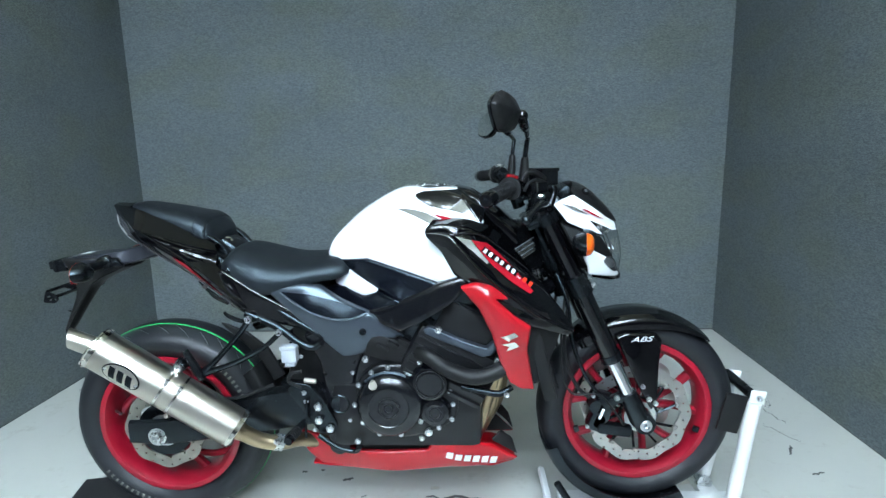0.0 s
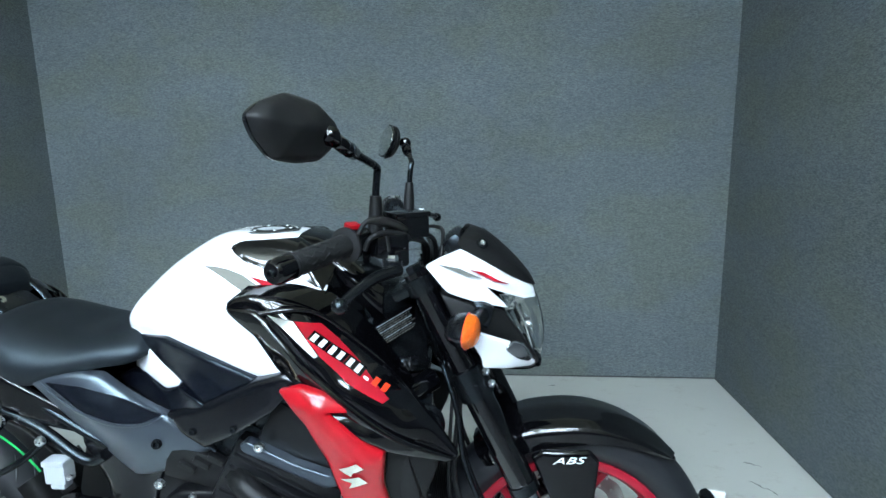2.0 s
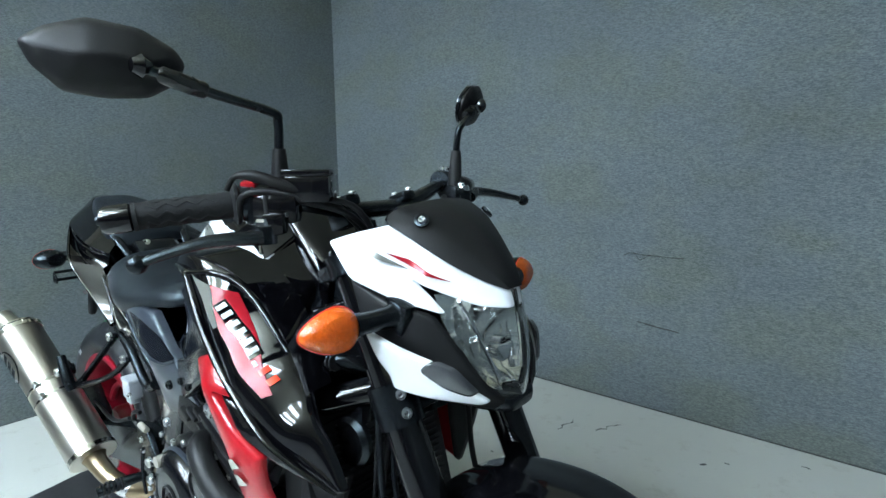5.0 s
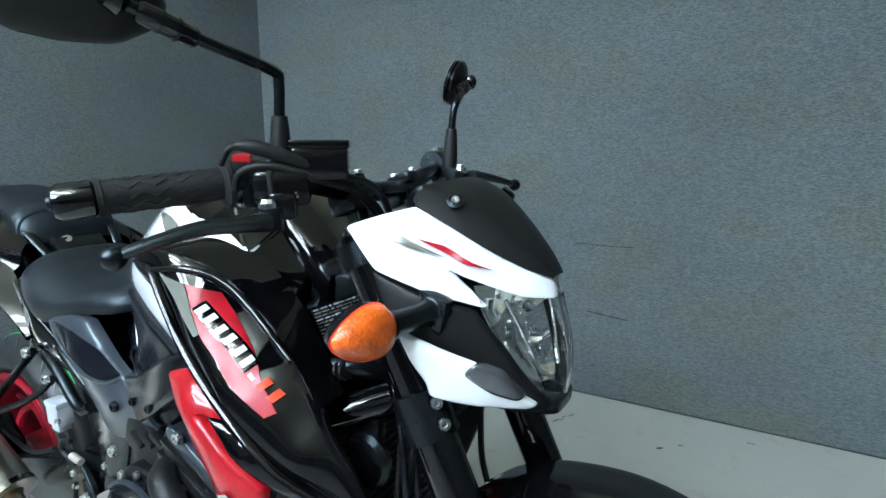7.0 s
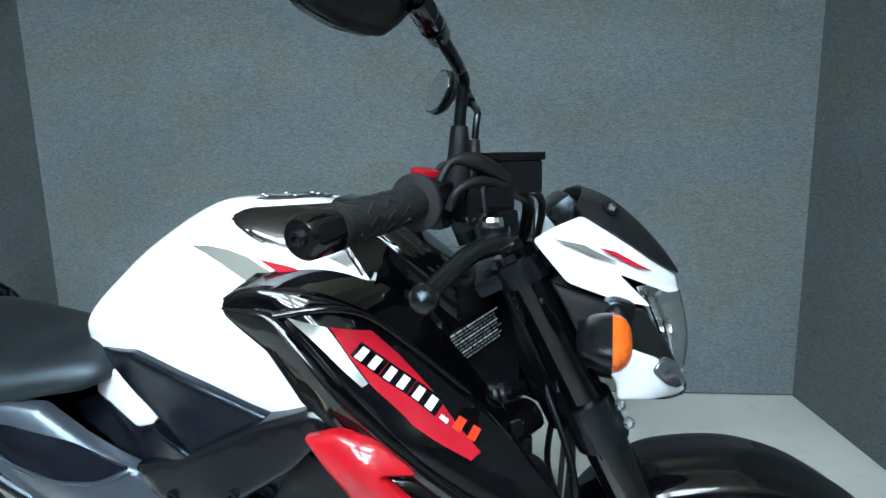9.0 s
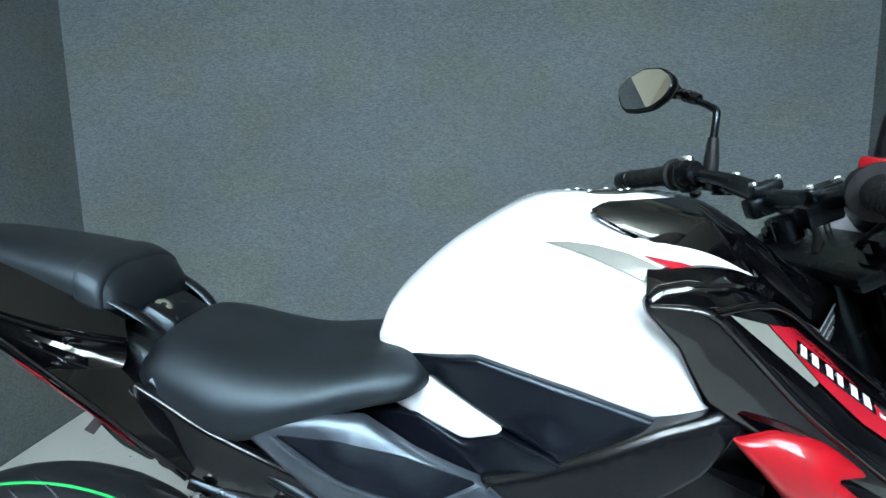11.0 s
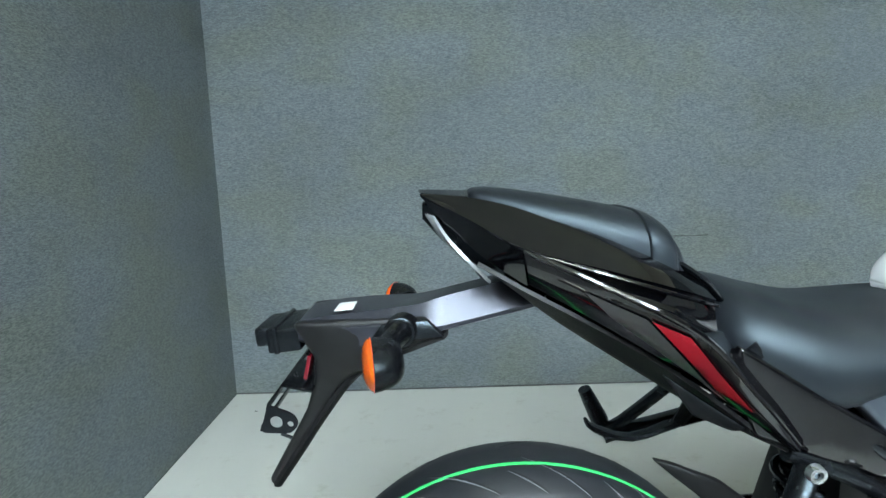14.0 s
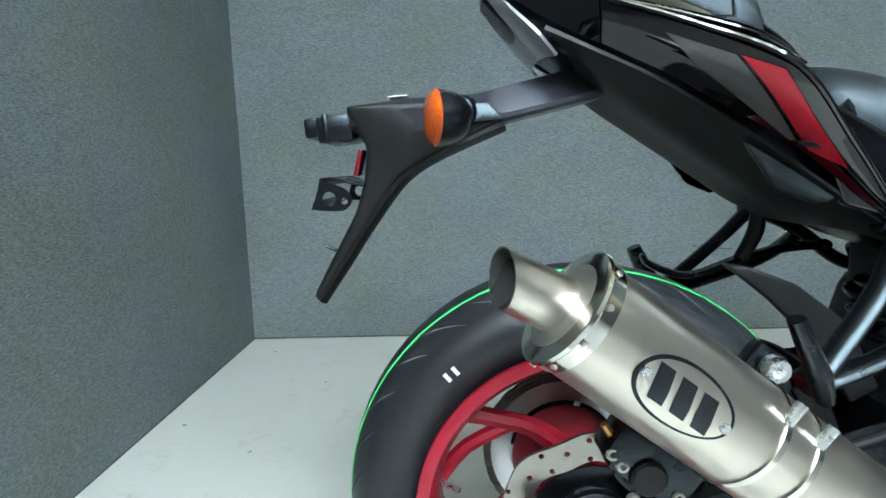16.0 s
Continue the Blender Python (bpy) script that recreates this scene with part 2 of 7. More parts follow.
def part(name, bm, mat, parent, label="", sharp=38):
    """Links a bmesh as one mesh object under a thing or a part."""
    while parent and parent.parent and parent.parent.parent:
        parent = parent.parent
    bmesh.ops.recalc_face_normals(bm, faces=bm.faces)
    me = bpy.data.meshes.new(name)
    bm.to_mesh(me)
    bm.free()
    me.materials.append(mat)
    for p in me.polygons:
        p.use_smooth = True
    me.set_sharp_from_angle(angle=radians(sharp))
    ob = new(name, me)
    ob.parent = parent
    return tagged(ob, label=label) if label else ob


def thing(name, label, category, kind="", group=""):
    return tagged(new(name), label=label, category=category, kind=kind, group=group)


def mirrored(bm):
    """A copy of bm on the other side of the vehicle's centre plane."""
    other = bm.copy()
    for v in other.verts:
        v.co.y = 2 * CY - v.co.y
    return other


def pair(name, bm, mat, parent, label="", sharp=38):
    """The right part and its mirror image."""
    other = mirrored(bm)
    return part(name, bm, mat, parent, label, sharp), part(name, other, mat, parent, label, sharp)


def spline(pts, n=6, closed=False):
    """Catmull-Rom curve through the points, n steps a span."""
    p = [Vector(q) for q in pts]
    m = len(p)
    out = []
    for i in range(m if closed else m - 1):
        a, b, c, d = (p[(i + k) % m] if closed else p[min(max(i + k, 0), m - 1)] for k in (-1, 0, 1, 2))
        for s in range(n):
            t = s / n
            out.append(0.5 * ((2 * b) + (c - a) * t + (2 * a - 5 * b + 4 * c - d) * t * t + (3 * b - a - 3 * c + d) * t ** 3))
    if not closed:
        out.append(p[-1])
    return out


def tube(path, radius, sides=12, steps=6, bm=None, flat=1.0):
    """A capped round bar along a smooth path; radius is one number or one for each point. flat squashes it."""
    bm = bm or bmesh.new()
    pts = spline(path, steps) if len(path) > 2 and steps > 1 else [Vector(p) for p in path]
    rad = radius if isinstance(radius, (list, tuple)) else [radius] * len(path)
    rs = np.interp(np.linspace(0, len(path) - 1, len(pts)), range(len(path)), rad)
    up = Vector((0, 0, 1))
    first = (pts[1] - pts[0]).normalized()
    if abs(first.dot(up)) > 0.9:
        up = Vector((1, 0, 0))
    side = first.cross(up).normalized()
    rings = []
    for i, p in enumerate(pts):
        d = (pts[min(i + 1, len(pts) - 1)] - pts[max(i - 1, 0)]).normalized()
        side = (side - d * side.dot(d)).normalized()
        nrm = d.cross(side)
        rings.append([bm.verts.new(p + float(rs[i]) * (math.cos(a) * side + flat * math.sin(a) * nrm))
                      for a in (2 * math.pi * k / sides for k in range(sides))])
    for r0, r1 in zip(rings, rings[1:]):
        for k in range(sides):
            bm.faces.new((r0[k], r0[(k + 1) % sides], r1[(k + 1) % sides], r1[k]))
    bm.faces.new(rings[0][::-1])
    bm.faces.new(rings[-1])
    return bm


def skin(grid, nu=5, nv=5, ring=False, cap=False, bm=None):
    """A smooth sheet through rows of control points; ring closes each row, cap closes the first and last rows."""
    bm = bm or bmesh.new()
    rows = [spline(row, nv, ring) for row in grid]
    cols = [spline(col, nu) for col in zip(*rows)]
    vs = [[bm.verts.new(p) for p in row] for row in zip(*cols)]
    n = len(vs[0])
    for a, b in zip(vs, vs[1:]):
        for k in range(n if ring else n - 1):
            q = [a[k], a[(k + 1) % n], b[(k + 1) % n], b[k]]
            if len(set(v.co.to_tuple(6) for v in q)) > 2:
                try:
                    bm.faces.new(q)
                except ValueError:
                    pass
    if cap:
        for row in (vs[0], vs[-1]):
            c = bm.verts.new(sum((v.co for v in row), Vector()) / n)
            for k in range(n if ring else n - 1):
                bm.faces.new((row[k], row[(k + 1) % n], c))
    bmesh.ops.remove_doubles(bm, verts=bm.verts, dist=0.00005)
    return bm


def thicken(bm, t):
    """Gives an open sheet a thickness."""
    bmesh.ops.recalc_face_normals(bm, faces=bm.faces)
    bmesh.ops.solidify(bm, geom=bm.faces[:], thickness=t)
    return bm


def lathe(profile, centre, steps=64, axis="y", bm=None, start=0.0, sweep=360.0):
    """Turns a profile of (radius, offset along the axis) round an axis through centre; the profile is a closed loop."""
    bm = bm or bmesh.new()
    c = Vector(centre)
    full = sweep >= 359.9
    rings = []
    for i in range(steps if full else steps + 1):
        a = radians(start + sweep * i / steps)
        ring = []
        for r, o in profile:
            u, v = r * math.cos(a), r * math.sin(a)
            ring.append(bm.verts.new(c + Vector({"y": (u, o, v), "x": (o, u, v), "z": (u, v, o)}[axis])))
        rings.append(ring)
    m = len(profile)
    for i in range(steps):
        a, b = rings[i], rings[(i + 1) % len(rings)]
        for k in range(m):
            bm.faces.new((a[k], a[(k + 1) % m], b[(k + 1) % m], b[k]))
    if not full:
        bm.faces.new(rings[0])
        bm.faces.new(rings[-1][::-1])
    return bm


def turn_to(bm, direction, place):
    """Turns a bmesh built round the y axis so that +y points in a direction, and moves it to a place."""
    m = Vector((0, 1, 0)).rotation_difference(Vector(direction)).to_matrix().to_4x4()
    bmesh.ops.transform(bm, matrix=Matrix.Translation(place) @ m, verts=bm.verts)
    return bm


def box(size, centre=(0, 0, 0), bevel=0.003, turn=(0, 0, 0), bm=None, taper=None):
    """A bevelled block; taper scales its top face in x and y."""
    part_bm = bmesh.new()
    bmesh.ops.create_cube(part_bm, size=1)
    for v in part_bm.verts:
        v.co = Vector((v.co.x * size[0], v.co.y * size[1], v.co.z * size[2]))
        if taper and v.co.z > 0:
            v.co.x *= taper[0]
            v.co.y *= taper[1]
    if bevel:
        bmesh.ops.bevel(part_bm, geom=part_bm.edges[:], offset=bevel, segments=2, affect="EDGES", profile=0.6)
    bmesh.ops.transform(part_bm, matrix=pose(*centre, *turn), verts=part_bm.verts)
    if bm is None:
        return part_bm
    me = bpy.data.meshes.new("joined")
    part_bm.to_mesh(me)
    bm.from_mesh(me)
    part_bm.free()
    bpy.data.meshes.remove(me)
    return bm


def join(*bms):
    """Several bmeshes as one."""
    out = bmesh.new()
    for b in bms:
        me = bpy.data.meshes.new("joined")
        b.to_mesh(me)
        out.from_mesh(me)
        b.free()
        bpy.data.meshes.remove(me)
    return out


def rounded(pts, r):
    """Rounds the corners of a closed outline."""
    out = []
    n = len(pts)
    for i in range(n):
        a, b, c = Vector(pts[i - 1]), Vector(pts[i]), Vector(pts[(i + 1) % n])
        la, lc = (a - b).length, (c - b).length
        if r <= 0:
            out.append(b)
            continue
        p, q = b + (a - b) * min(r / la, 0.45), b + (c - b) * min(r / lc, 0.45)
        out += [(1 - t) ** 2 * p + 2 * t * (1 - t) * b + t * t * q for t in (0, 0.25, 0.5, 0.75, 1)]
    return out


def plate(outline, y0, y1, bevel=0.002, round_by=0.004, holes=()):
    """A flat plate: an outline of (x, z) between two values of y."""
    from_pts = rounded([(x, 0, z) for x, z in outline], round_by)
    bm = bmesh.new()
    vs = [bm.verts.new((p.x, y0, p.z)) for p in from_pts]
    f = bm.faces.new(vs)
    out = bmesh.ops.extrude_face_region(bm, geom=[f])
    for v in out["geom"]:
        if isinstance(v, bmesh.types.BMVert):
            v.co.y = y1
    if bevel:
        edges = [e for e in bm.edges if abs(e.verts[0].co.y - e.verts[1].co.y) < 1e-6]
        bmesh.ops.bevel(bm, geom=edges, offset=bevel, segments=2, affect="EDGES", profile=0.6)
    bmesh.ops.triangulate(bm, faces=[g for g in bm.faces if len(g.verts) > 4])
    return bm


def surface(points):
    """y as a smooth function of x and z through the given points (x, y, z): a thin plate."""
    p = np.array(points, float)
    xz, y = p[:, (0, 2)] * 10, p[:, 1]
    n = len(p)
    d = np.linalg.norm(xz[:, None] - xz[None], axis=2)
    k = np.where(d > 0, d * d * np.log(d + 1e-12), 0) + np.eye(n) * 1e-3
    a = np.zeros((n + 3, n + 3))
    a[:n, :n], a[:n, n:], a[n:, :n] = k, np.c_[np.ones(n), xz], np.c_[np.ones(n), xz].T
    w = np.linalg.lstsq(a, np.r_[y, 0, 0, 0], rcond=None)[0]

    def at(x, z):
        q = np.c_[np.ravel(x), np.ravel(z)] * 10
        e = np.linalg.norm(q[:, None] - xz[None], axis=2)
        return np.where(e > 0, e * e * np.log(e + 1e-12), 0) @ w[:n] + np.c_[np.ones(len(q)), q] @ w[n:]
    return at


def edge_distance(pts, loop):
    a, b = loop, np.roll(loop, -1, axis=0)
    ab = b - a
    t = np.clip(((pts[:, None] - a) * ab).sum(2) / np.maximum((ab ** 2).sum(1), 1e-12), 0, 1)
    return np.linalg.norm(pts[:, None] - (a + t[..., None] * ab), axis=2).min(1)


def inside(pts, loop):
    x, z = pts[:, :1], pts[:, 1:]
    a, b = loop, np.roll(loop, -1, axis=0)
    cross = ((a[:, 1] > z) != (b[:, 1] > z)) & (x < (b[:, 0] - a[:, 0]) * (z - a[:, 1]) / (b[:, 1] - a[:, 1] + 1e-12) + a[:, 0])
    return cross.sum(1) % 2 == 1


def panel(outline, face=None, inner=(), thick=0.005, edge=0.006, res=0.012, round_by=0.006, lift=0.0, soft=0.9):
    """A moulded panel on the right side of the vehicle. outline: corners (x, y, z), or (x, z) where face gives y.
    inner: further points that shape it. edge: the radius of its rim. Its outer side looks towards -y."""
    from mathutils.geometry import delaunay_2d_cdt
    if face is None:
        face = surface(list(outline) + list(inner))
    flat = rounded([(p[0], 0, p[-1]) for p in outline], round_by)
    loop = []
    for a, b in zip(flat, flat[1:] + flat[:1]):
        k = max(1, round((b - a).length / res))
        loop += [a.lerp(b, i / k) for i in range(k)]
    loop = np.array([(p.x, p.z) for p in loop])
    lo, hi = loop.min(0), loop.max(0)
    gx, gz = np.meshgrid(np.arange(lo[0], hi[0], res), np.arange(lo[1], hi[1], res * 0.87))
    gx[1::2] += res / 2
    grid = np.c_[gx.ravel(), gz.ravel()]
    grid = grid[inside(grid, loop)]
    if len(grid):
        grid = grid[edge_distance(grid, loop) > res * 0.55]
    # rings just inside the rim carry its rounding
    rings = []
    if edge:
        ahead = np.roll(loop, -1, axis=0) - np.roll(loop, 1, axis=0)
        area = (loop[:, 0] * np.roll(loop[:, 1], -1) - np.roll(loop[:, 0], -1) * loop[:, 1]).sum()
        inward = np.c_[-ahead[:, 1], ahead[:, 0]] / np.maximum(np.linalg.norm(ahead, axis=1, keepdims=True), 1e-9) * (1 if area > 0 else -1)
        if len(grid):
            grid = grid[edge_distance(grid, loop) > edge + res * 0.4]
        for k in (0.12, 0.4, 1.0):
            ring = loop + inward * edge * k
            ring = ring[inside(ring, loop)]
            if len(ring):
                rings.append(ring[edge_distance(ring, loop) > edge * k * 0.93])
    every = np.concatenate([loop, *rings, grid])
    n = len(loop)
    out = delaunay_2d_cdt([Vector(p) for p in every], [(i, (i + 1) % n) for i in range(n)], [], 1, 1e-7)
    pts = np.array([tuple(v) for v in out[0]])
    dist = np.minimum(edge_distance(pts, loop), edge) if edge else np.full(len(pts), 1.0)
    y = face(pts[:, 0], pts[:, 1]) - lift
    if edge:
        y = y + soft * (edge - np.sqrt(np.maximum(edge ** 2 - (edge - dist) ** 2, 0)))
    bm = bmesh.new()
    front = [bm.verts.new((p[0], v, p[1])) for p, v in zip(pts, y)]
    back = [bm.verts.new((p[0], v + thick, p[1])) for p, v in zip(pts, y)]
    count = {}
    for f in out[2]:
        if len(set(f)) < 3:
            continue
        try:
            bm.faces.new([front[i] for i in f])
            bm.faces.new([back[i] for i in reversed(f)])
        except ValueError:
            continue
        for i in range(len(f)):
            e = (f[i], f[(i + 1) % len(f)])
            count[tuple(sorted(e))] = count.get(tuple(sorted(e)), 0) + 1
    for (i, j), c in count.items():
        if c == 1:
            bm.faces.new((front[i], front[j], back[j], back[i]))
    return bm


def decal(outline, face, lift=0.0015, round_by=0.0, res=0.012):
    """A thin sticker on a panel's surface."""
    return panel(outline, face, thick=0.001, edge=0, res=res, round_by=round_by, lift=lift)


BOLTS = {}


def bolt(place, direction, r, parent, mat=None, name="bolt", socket=True, long=None):
    """A button-head bolt with a hexagonal socket; all of one size share a mesh."""
    mat = mat or ZINC
    key = (round(r, 4), mat.name, socket, long)
    if key not in BOLTS:
        h = long or r * 0.8
        prof = [(r, 0.0), (r, h * 0.55), (r * 0.86, h), (r * 0.5, h), (r * 0.48, h * 0.35), (0.0001, h * 0.35), (0.0001, 0)] if socket else \
            [(r, 0.0), (r, h * 0.7), (r * 0.85, h), (0.0001, h * 1.02), (0.0001, 0)]
        bm = lathe(prof, (0, 0, 0), 12 if socket else 6)
        bmesh.ops.recalc_face_normals(bm, faces=bm.faces)
        me = bpy.data.meshes.new(name)
        bm.to_mesh(me)
        bm.free()
        me.materials.append(mat)
        BOLTS[key] = me
    ob = new(name, BOLTS[key])
    ob.parent = parent
    ob.matrix_basis = Matrix.Translation(place) @ Vector((0, 1, 0)).rotation_difference(Vector(direction)).to_matrix().to_4x4()
    return ob

# ---- room ----
BACK, LEFT, RIGHT, TOP, MOUTH = 1.745, -1.06, 2.51, 3.35, -0.9


def wall(name, size, centre, mat, label):
    bm = box(size, centre, bevel=0.0)
    ob = part(name, bm, mat, None)
    return tagged(ob, label=label, category="wall", kind="structure")


floor = tagged(part("floor", box((RIGHT - LEFT + 0.2, BACK - MOUTH + 0.1, 0.1), ((LEFT + RIGHT) / 2, (BACK + MOUTH) / 2 + 0.05, -0.05), 0), FLOOR, None),
               label="pale grey painted concrete floor with scuffs and cracks", category="floor", kind="structure")
# Unseen floor beyond the bay, added dark so panels reflect less light.
tagged(part("floor_hall", box((10.2, 8.3, 0.1), (0.7, MOUTH - 4.15, -0.05), 0), HALL_FLOOR, None),
       label="unseen hall floor, added dark to keep reflections dark", category="floor", kind="structure")
ceiling = tagged(part("ceiling", box((10.2, 11.0, 0.1), (0.7, -3.6, TOP + 0.05), 0), CEILING, None),
                 label="cream painted ceiling", category="ceiling", kind="structure")
mid = (LEFT + RIGHT) / 2
HIGH = 2.5  # top of the carpet
for name, size, centre in (("wall_back", (RIGHT - LEFT + 0.2, 0.1), (mid, BACK + 0.05)), ("wall_left", (0.1, BACK - MOUTH), (LEFT - 0.05, (BACK + MOUTH) / 2)), ("wall_right", (0.1, BACK - MOUTH), (RIGHT + 0.05, (BACK + MOUTH) / 2))):
    wall(name, (*size, HIGH), (*centre, HIGH / 2), CARPET, "wall covered in ribbed dark grey carpet")
    wall(name + "_upper", (*size, TOP - HIGH), (*centre, (TOP + HIGH) / 2), BEIGE, "beige painted wall above the carpet")
wall("wall_return_left", (3.1, 0.1, TOP), (LEFT - 1.65, MOUTH + 0.05, TOP / 2), BEIGE, "plain beige painted wall")
wall("wall_return_right", (3.2, 0.1, TOP), (RIGHT + 1.7, MOUTH + 0.05, TOP / 2), BEIGE, "plain beige painted wall")
# Unseen walls added to close the hall; dark below to deepen reflections.
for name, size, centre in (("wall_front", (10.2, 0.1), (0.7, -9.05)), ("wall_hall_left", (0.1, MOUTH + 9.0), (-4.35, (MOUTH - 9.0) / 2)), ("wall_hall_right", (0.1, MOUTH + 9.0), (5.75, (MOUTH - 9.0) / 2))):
    wall(name, (*size, HIGH), (*centre, HIGH / 2), HALL_WALL, "unseen hall wall, added dark to keep reflections dark")
    wall(name + "_upper", (*size, TOP - HIGH), (*centre, (TOP + HIGH) / 2), BEIGE, "beige painted wall above the carpet")

# Thin dark strips where the carpeted walls meet the floor.
for name, size, centre in (("baseboard", (RIGHT - LEFT, 0.004, 0.006), (mid, BACK - 0.002, 0.003)),
                           ("baseboard", (0.003, BACK - MOUTH, 0.004), (LEFT + 0.0015, (BACK + MOUTH) / 2, 0.002)),
                           ("baseboard", (0.003, BACK - MOUTH, 0.004), (RIGHT - 0.0015, (BACK + MOUTH) / 2, 0.002))):
    tagged(part(name, box(size, centre, 0.0015), FOOT_STRIP, None), label="thin dark strip along the foot of the wall", category="baseboard", kind="structure")


def ceiling_light(x, y):
    """Open batten fixture with four bare tubes."""
    lamp = thing("ceiling_light", "white fluorescent ceiling light with four glowing tubes", "ceiling light", group="ceiling lights")
    z = TOP - 0.30
    part("housing", box((1.22, 0.10, 0.05), (x, y, z + 0.085), 0.004), WHITE_STEEL, lamp)
    for dx in (-0.5, 0.5):
        part("bracket", box((0.03, 0.44, 0.012), (x + dx, y, z + 0.054), 0.002), WHITE_STEEL, lamp)
        part("rod", box((0.012, 0.012, 0.24), (x + dx, y, TOP - 0.12), 0.002), WHITE_STEEL, lamp)
    for k in range(4):
        part("tube", box((1.20, 0.062, 0.03), (x, y - 0.18 + 0.12 * k, z), 0.010), LAMP_GLOW, lamp, "glowing white tube")


for lx in (-0.05, 1.45):
    for ly in (-2.0, -3.0, -4.0, -5.0):
        ceiling_light(lx, ly)


def floor_mark(x, y, length, width, turn, seed):
    """A thin crooked scuff lying on the floor."""
    rnd = random.Random(seed)
    bm = bmesh.new()
    n = 9
    side = []
    for i in range(n):
        u = (i / (n - 1) - 0.5) * length
        v = rnd.uniform(-0.18, 0.18) * length * 0.4
        w = width * rnd.uniform(0.25, 1.0) * (0.3 if i in (0, n - 1) else 1)
        side.append((Vector((u, v + w / 2, 0)), Vector((u, v - w / 2, 0))))
    m = pose(x, y, 0.0035, 0, 0, turn)
    for z in (0.0, -0.0025):
        rows = [(bm.verts.new(m @ (a + Vector((0, 0, z)))), bm.verts.new(m @ (b + Vector((0, 0, z))))) for a, b in side]
        for (a, b), (c, d) in zip(rows, rows[1:]):
            bm.faces.new((a, b, d, c))
    return part("scuff_mark", bm, STAIN, floor)


for i, (x, y, length, width, turn) in enumerate((
        (2.20, 0.35, 0.07, 0.012, 60), (2.30, 0.78, 0.10, 0.004, -50), (2.23, 0.48, 0.16, 0.003, -65), (2.21, 0.20, 0.05, 0.010, 10),
        (0.82, 1.37, 0.12, 0.006, 80), (0.97, 1.46, 0.13, 0.005, 65), (1.355, 1.41, 0.025, 0.012, 40), (1.42, 1.47, 0.02, 0.006, 10),
        (1.65, 1.62, 0.03, 0.005, 0), (0.376, 0.19, 0.02, 0.012, 0), (0.545, 0.145, 0.04, 0.016, 20), (0.44, 0.2, 0.015, 0.01, 0),
        (0.93, 0.05, 0.20, 0.014, 0), (0.62, 0.05, 0.02, 0.006, 30), (-0.90, 1.55, 0.015, 0.006, 0), (-0.60, 1.2, 0.012, 0.006, 0),
        (-0.967, 0.87, 0.012, 0.008, 0), (-0.7, 0.7, 0.012, 0.005, 50), (1.9, 1.0, 0.03, 0.004, 20), (1.1, 0.9, 0.02, 0.004, 80),
        (2.28, 0.62, 0.14, 0.003, -75), (2.33, 0.93, 0.06, 0.004, -30), (0.7, 1.0, 0.012, 0.006, 0), (-0.45, 0.28, 0.07, 0.004, 30))):
    floor_mark(x, y, length, width, turn, i)


def wall_scuff(pts, width, seed):
    """A crooked tear in the carpet of the back wall."""
    rnd = random.Random(seed)
    bm = bmesh.new()
    line = spline([(x, 0, z) for x, z in pts], 4)
    rows = []
    for p in line:
        w = width * rnd.uniform(0.3, 1.0)
        rows.append((bm.verts.new((p.x, BACK - 0.004, p.z + w / 2)), bm.verts.new((p.x, BACK - 0.004, p.z - w / 2 + rnd.uniform(-1, 1) * 0.001))))
    for (a, b), (c, d) in zip(rows, rows[1:]):
        bm.faces.new((a, b, d, c))
    thicken(bm, 0.002)
    return part("wall_scuff", bm, TORN, bpy.data.objects["wall_back"])


wall_scuff([(0.895, 0.690), (0.93, 0.702), (0.97, 0.698), (1.02, 0.699), (1.08, 0.698), (1.15, 0.699)], 0.006, 1)
wall_scuff([(0.95, 0.692), (0.965, 0.675), (0.985, 0.683), (1.0, 0.694)], 0.005, 2)
wall_scuff([(0.967, 0.395), (1.0, 0.392), (1.05, 0.386), (1.09, 0.383), (1.147, 0.378)], 0.007, 3)
wall_scuff([(0.967, 0.396), (0.968, 0.38), (0.970, 0.362)], 0.012, 4)
wall_scuff([(1.105, 0.382), (1.106, 0.37), (1.107, 0.355)], 0.012, 5)


def grease_patch(x, y, size, seed):
    """A thin uneven film of dirt on the floor."""
    rnd = random.Random(seed)
    n = 22
    pts = []
    for k in range(n):
        a = 2 * math.pi * k / n
        r = size * (0.55 + 0.45 * rnd.random())
        pts.append((x + r * math.cos(a) * 1.5, y + r * math.sin(a) * 0.8))
    bm = bmesh.new()
    ring = [bm.verts.new((p.x, p.y, 0.0022)) for p in spline([(a, b, 0) for a, b in pts], 3, True)]
    bm.faces.new(ring)
    bmesh.ops.triangulate(bm, faces=bm.faces[:])
    thicken(bm, 0.001)
    return part("grease_patch", bm, GREASE, floor)


for i, (x, y, size) in enumerate(((1.30, -0.12, 0.05), (1.40, -0.16, 0.035), (1.22, 0.02, 0.03), (1.62, -0.10, 0.03), (1.52, -0.19, 0.025), (1.16, -0.1, 0.02), (0.98, -0.02, 0.02), (1.72, 0.15, 0.03), (0.86, 0.1, 0.015))):
    grease_patch(x, y, size, 40 + i)

# ---- motorcycle ----
from mathutils.bvhtree import BVHTree

bike = thing("motorcycle", "white, black and red naked motorcycle held upright in a wheel chock", "motorcycle")
RX, RZ, RR = 0.052, 0.332, 0.316
CYR = -0.004  # the rear wheel's own plane
FX, FZ, FR = 1.490, 0.360, 0.298


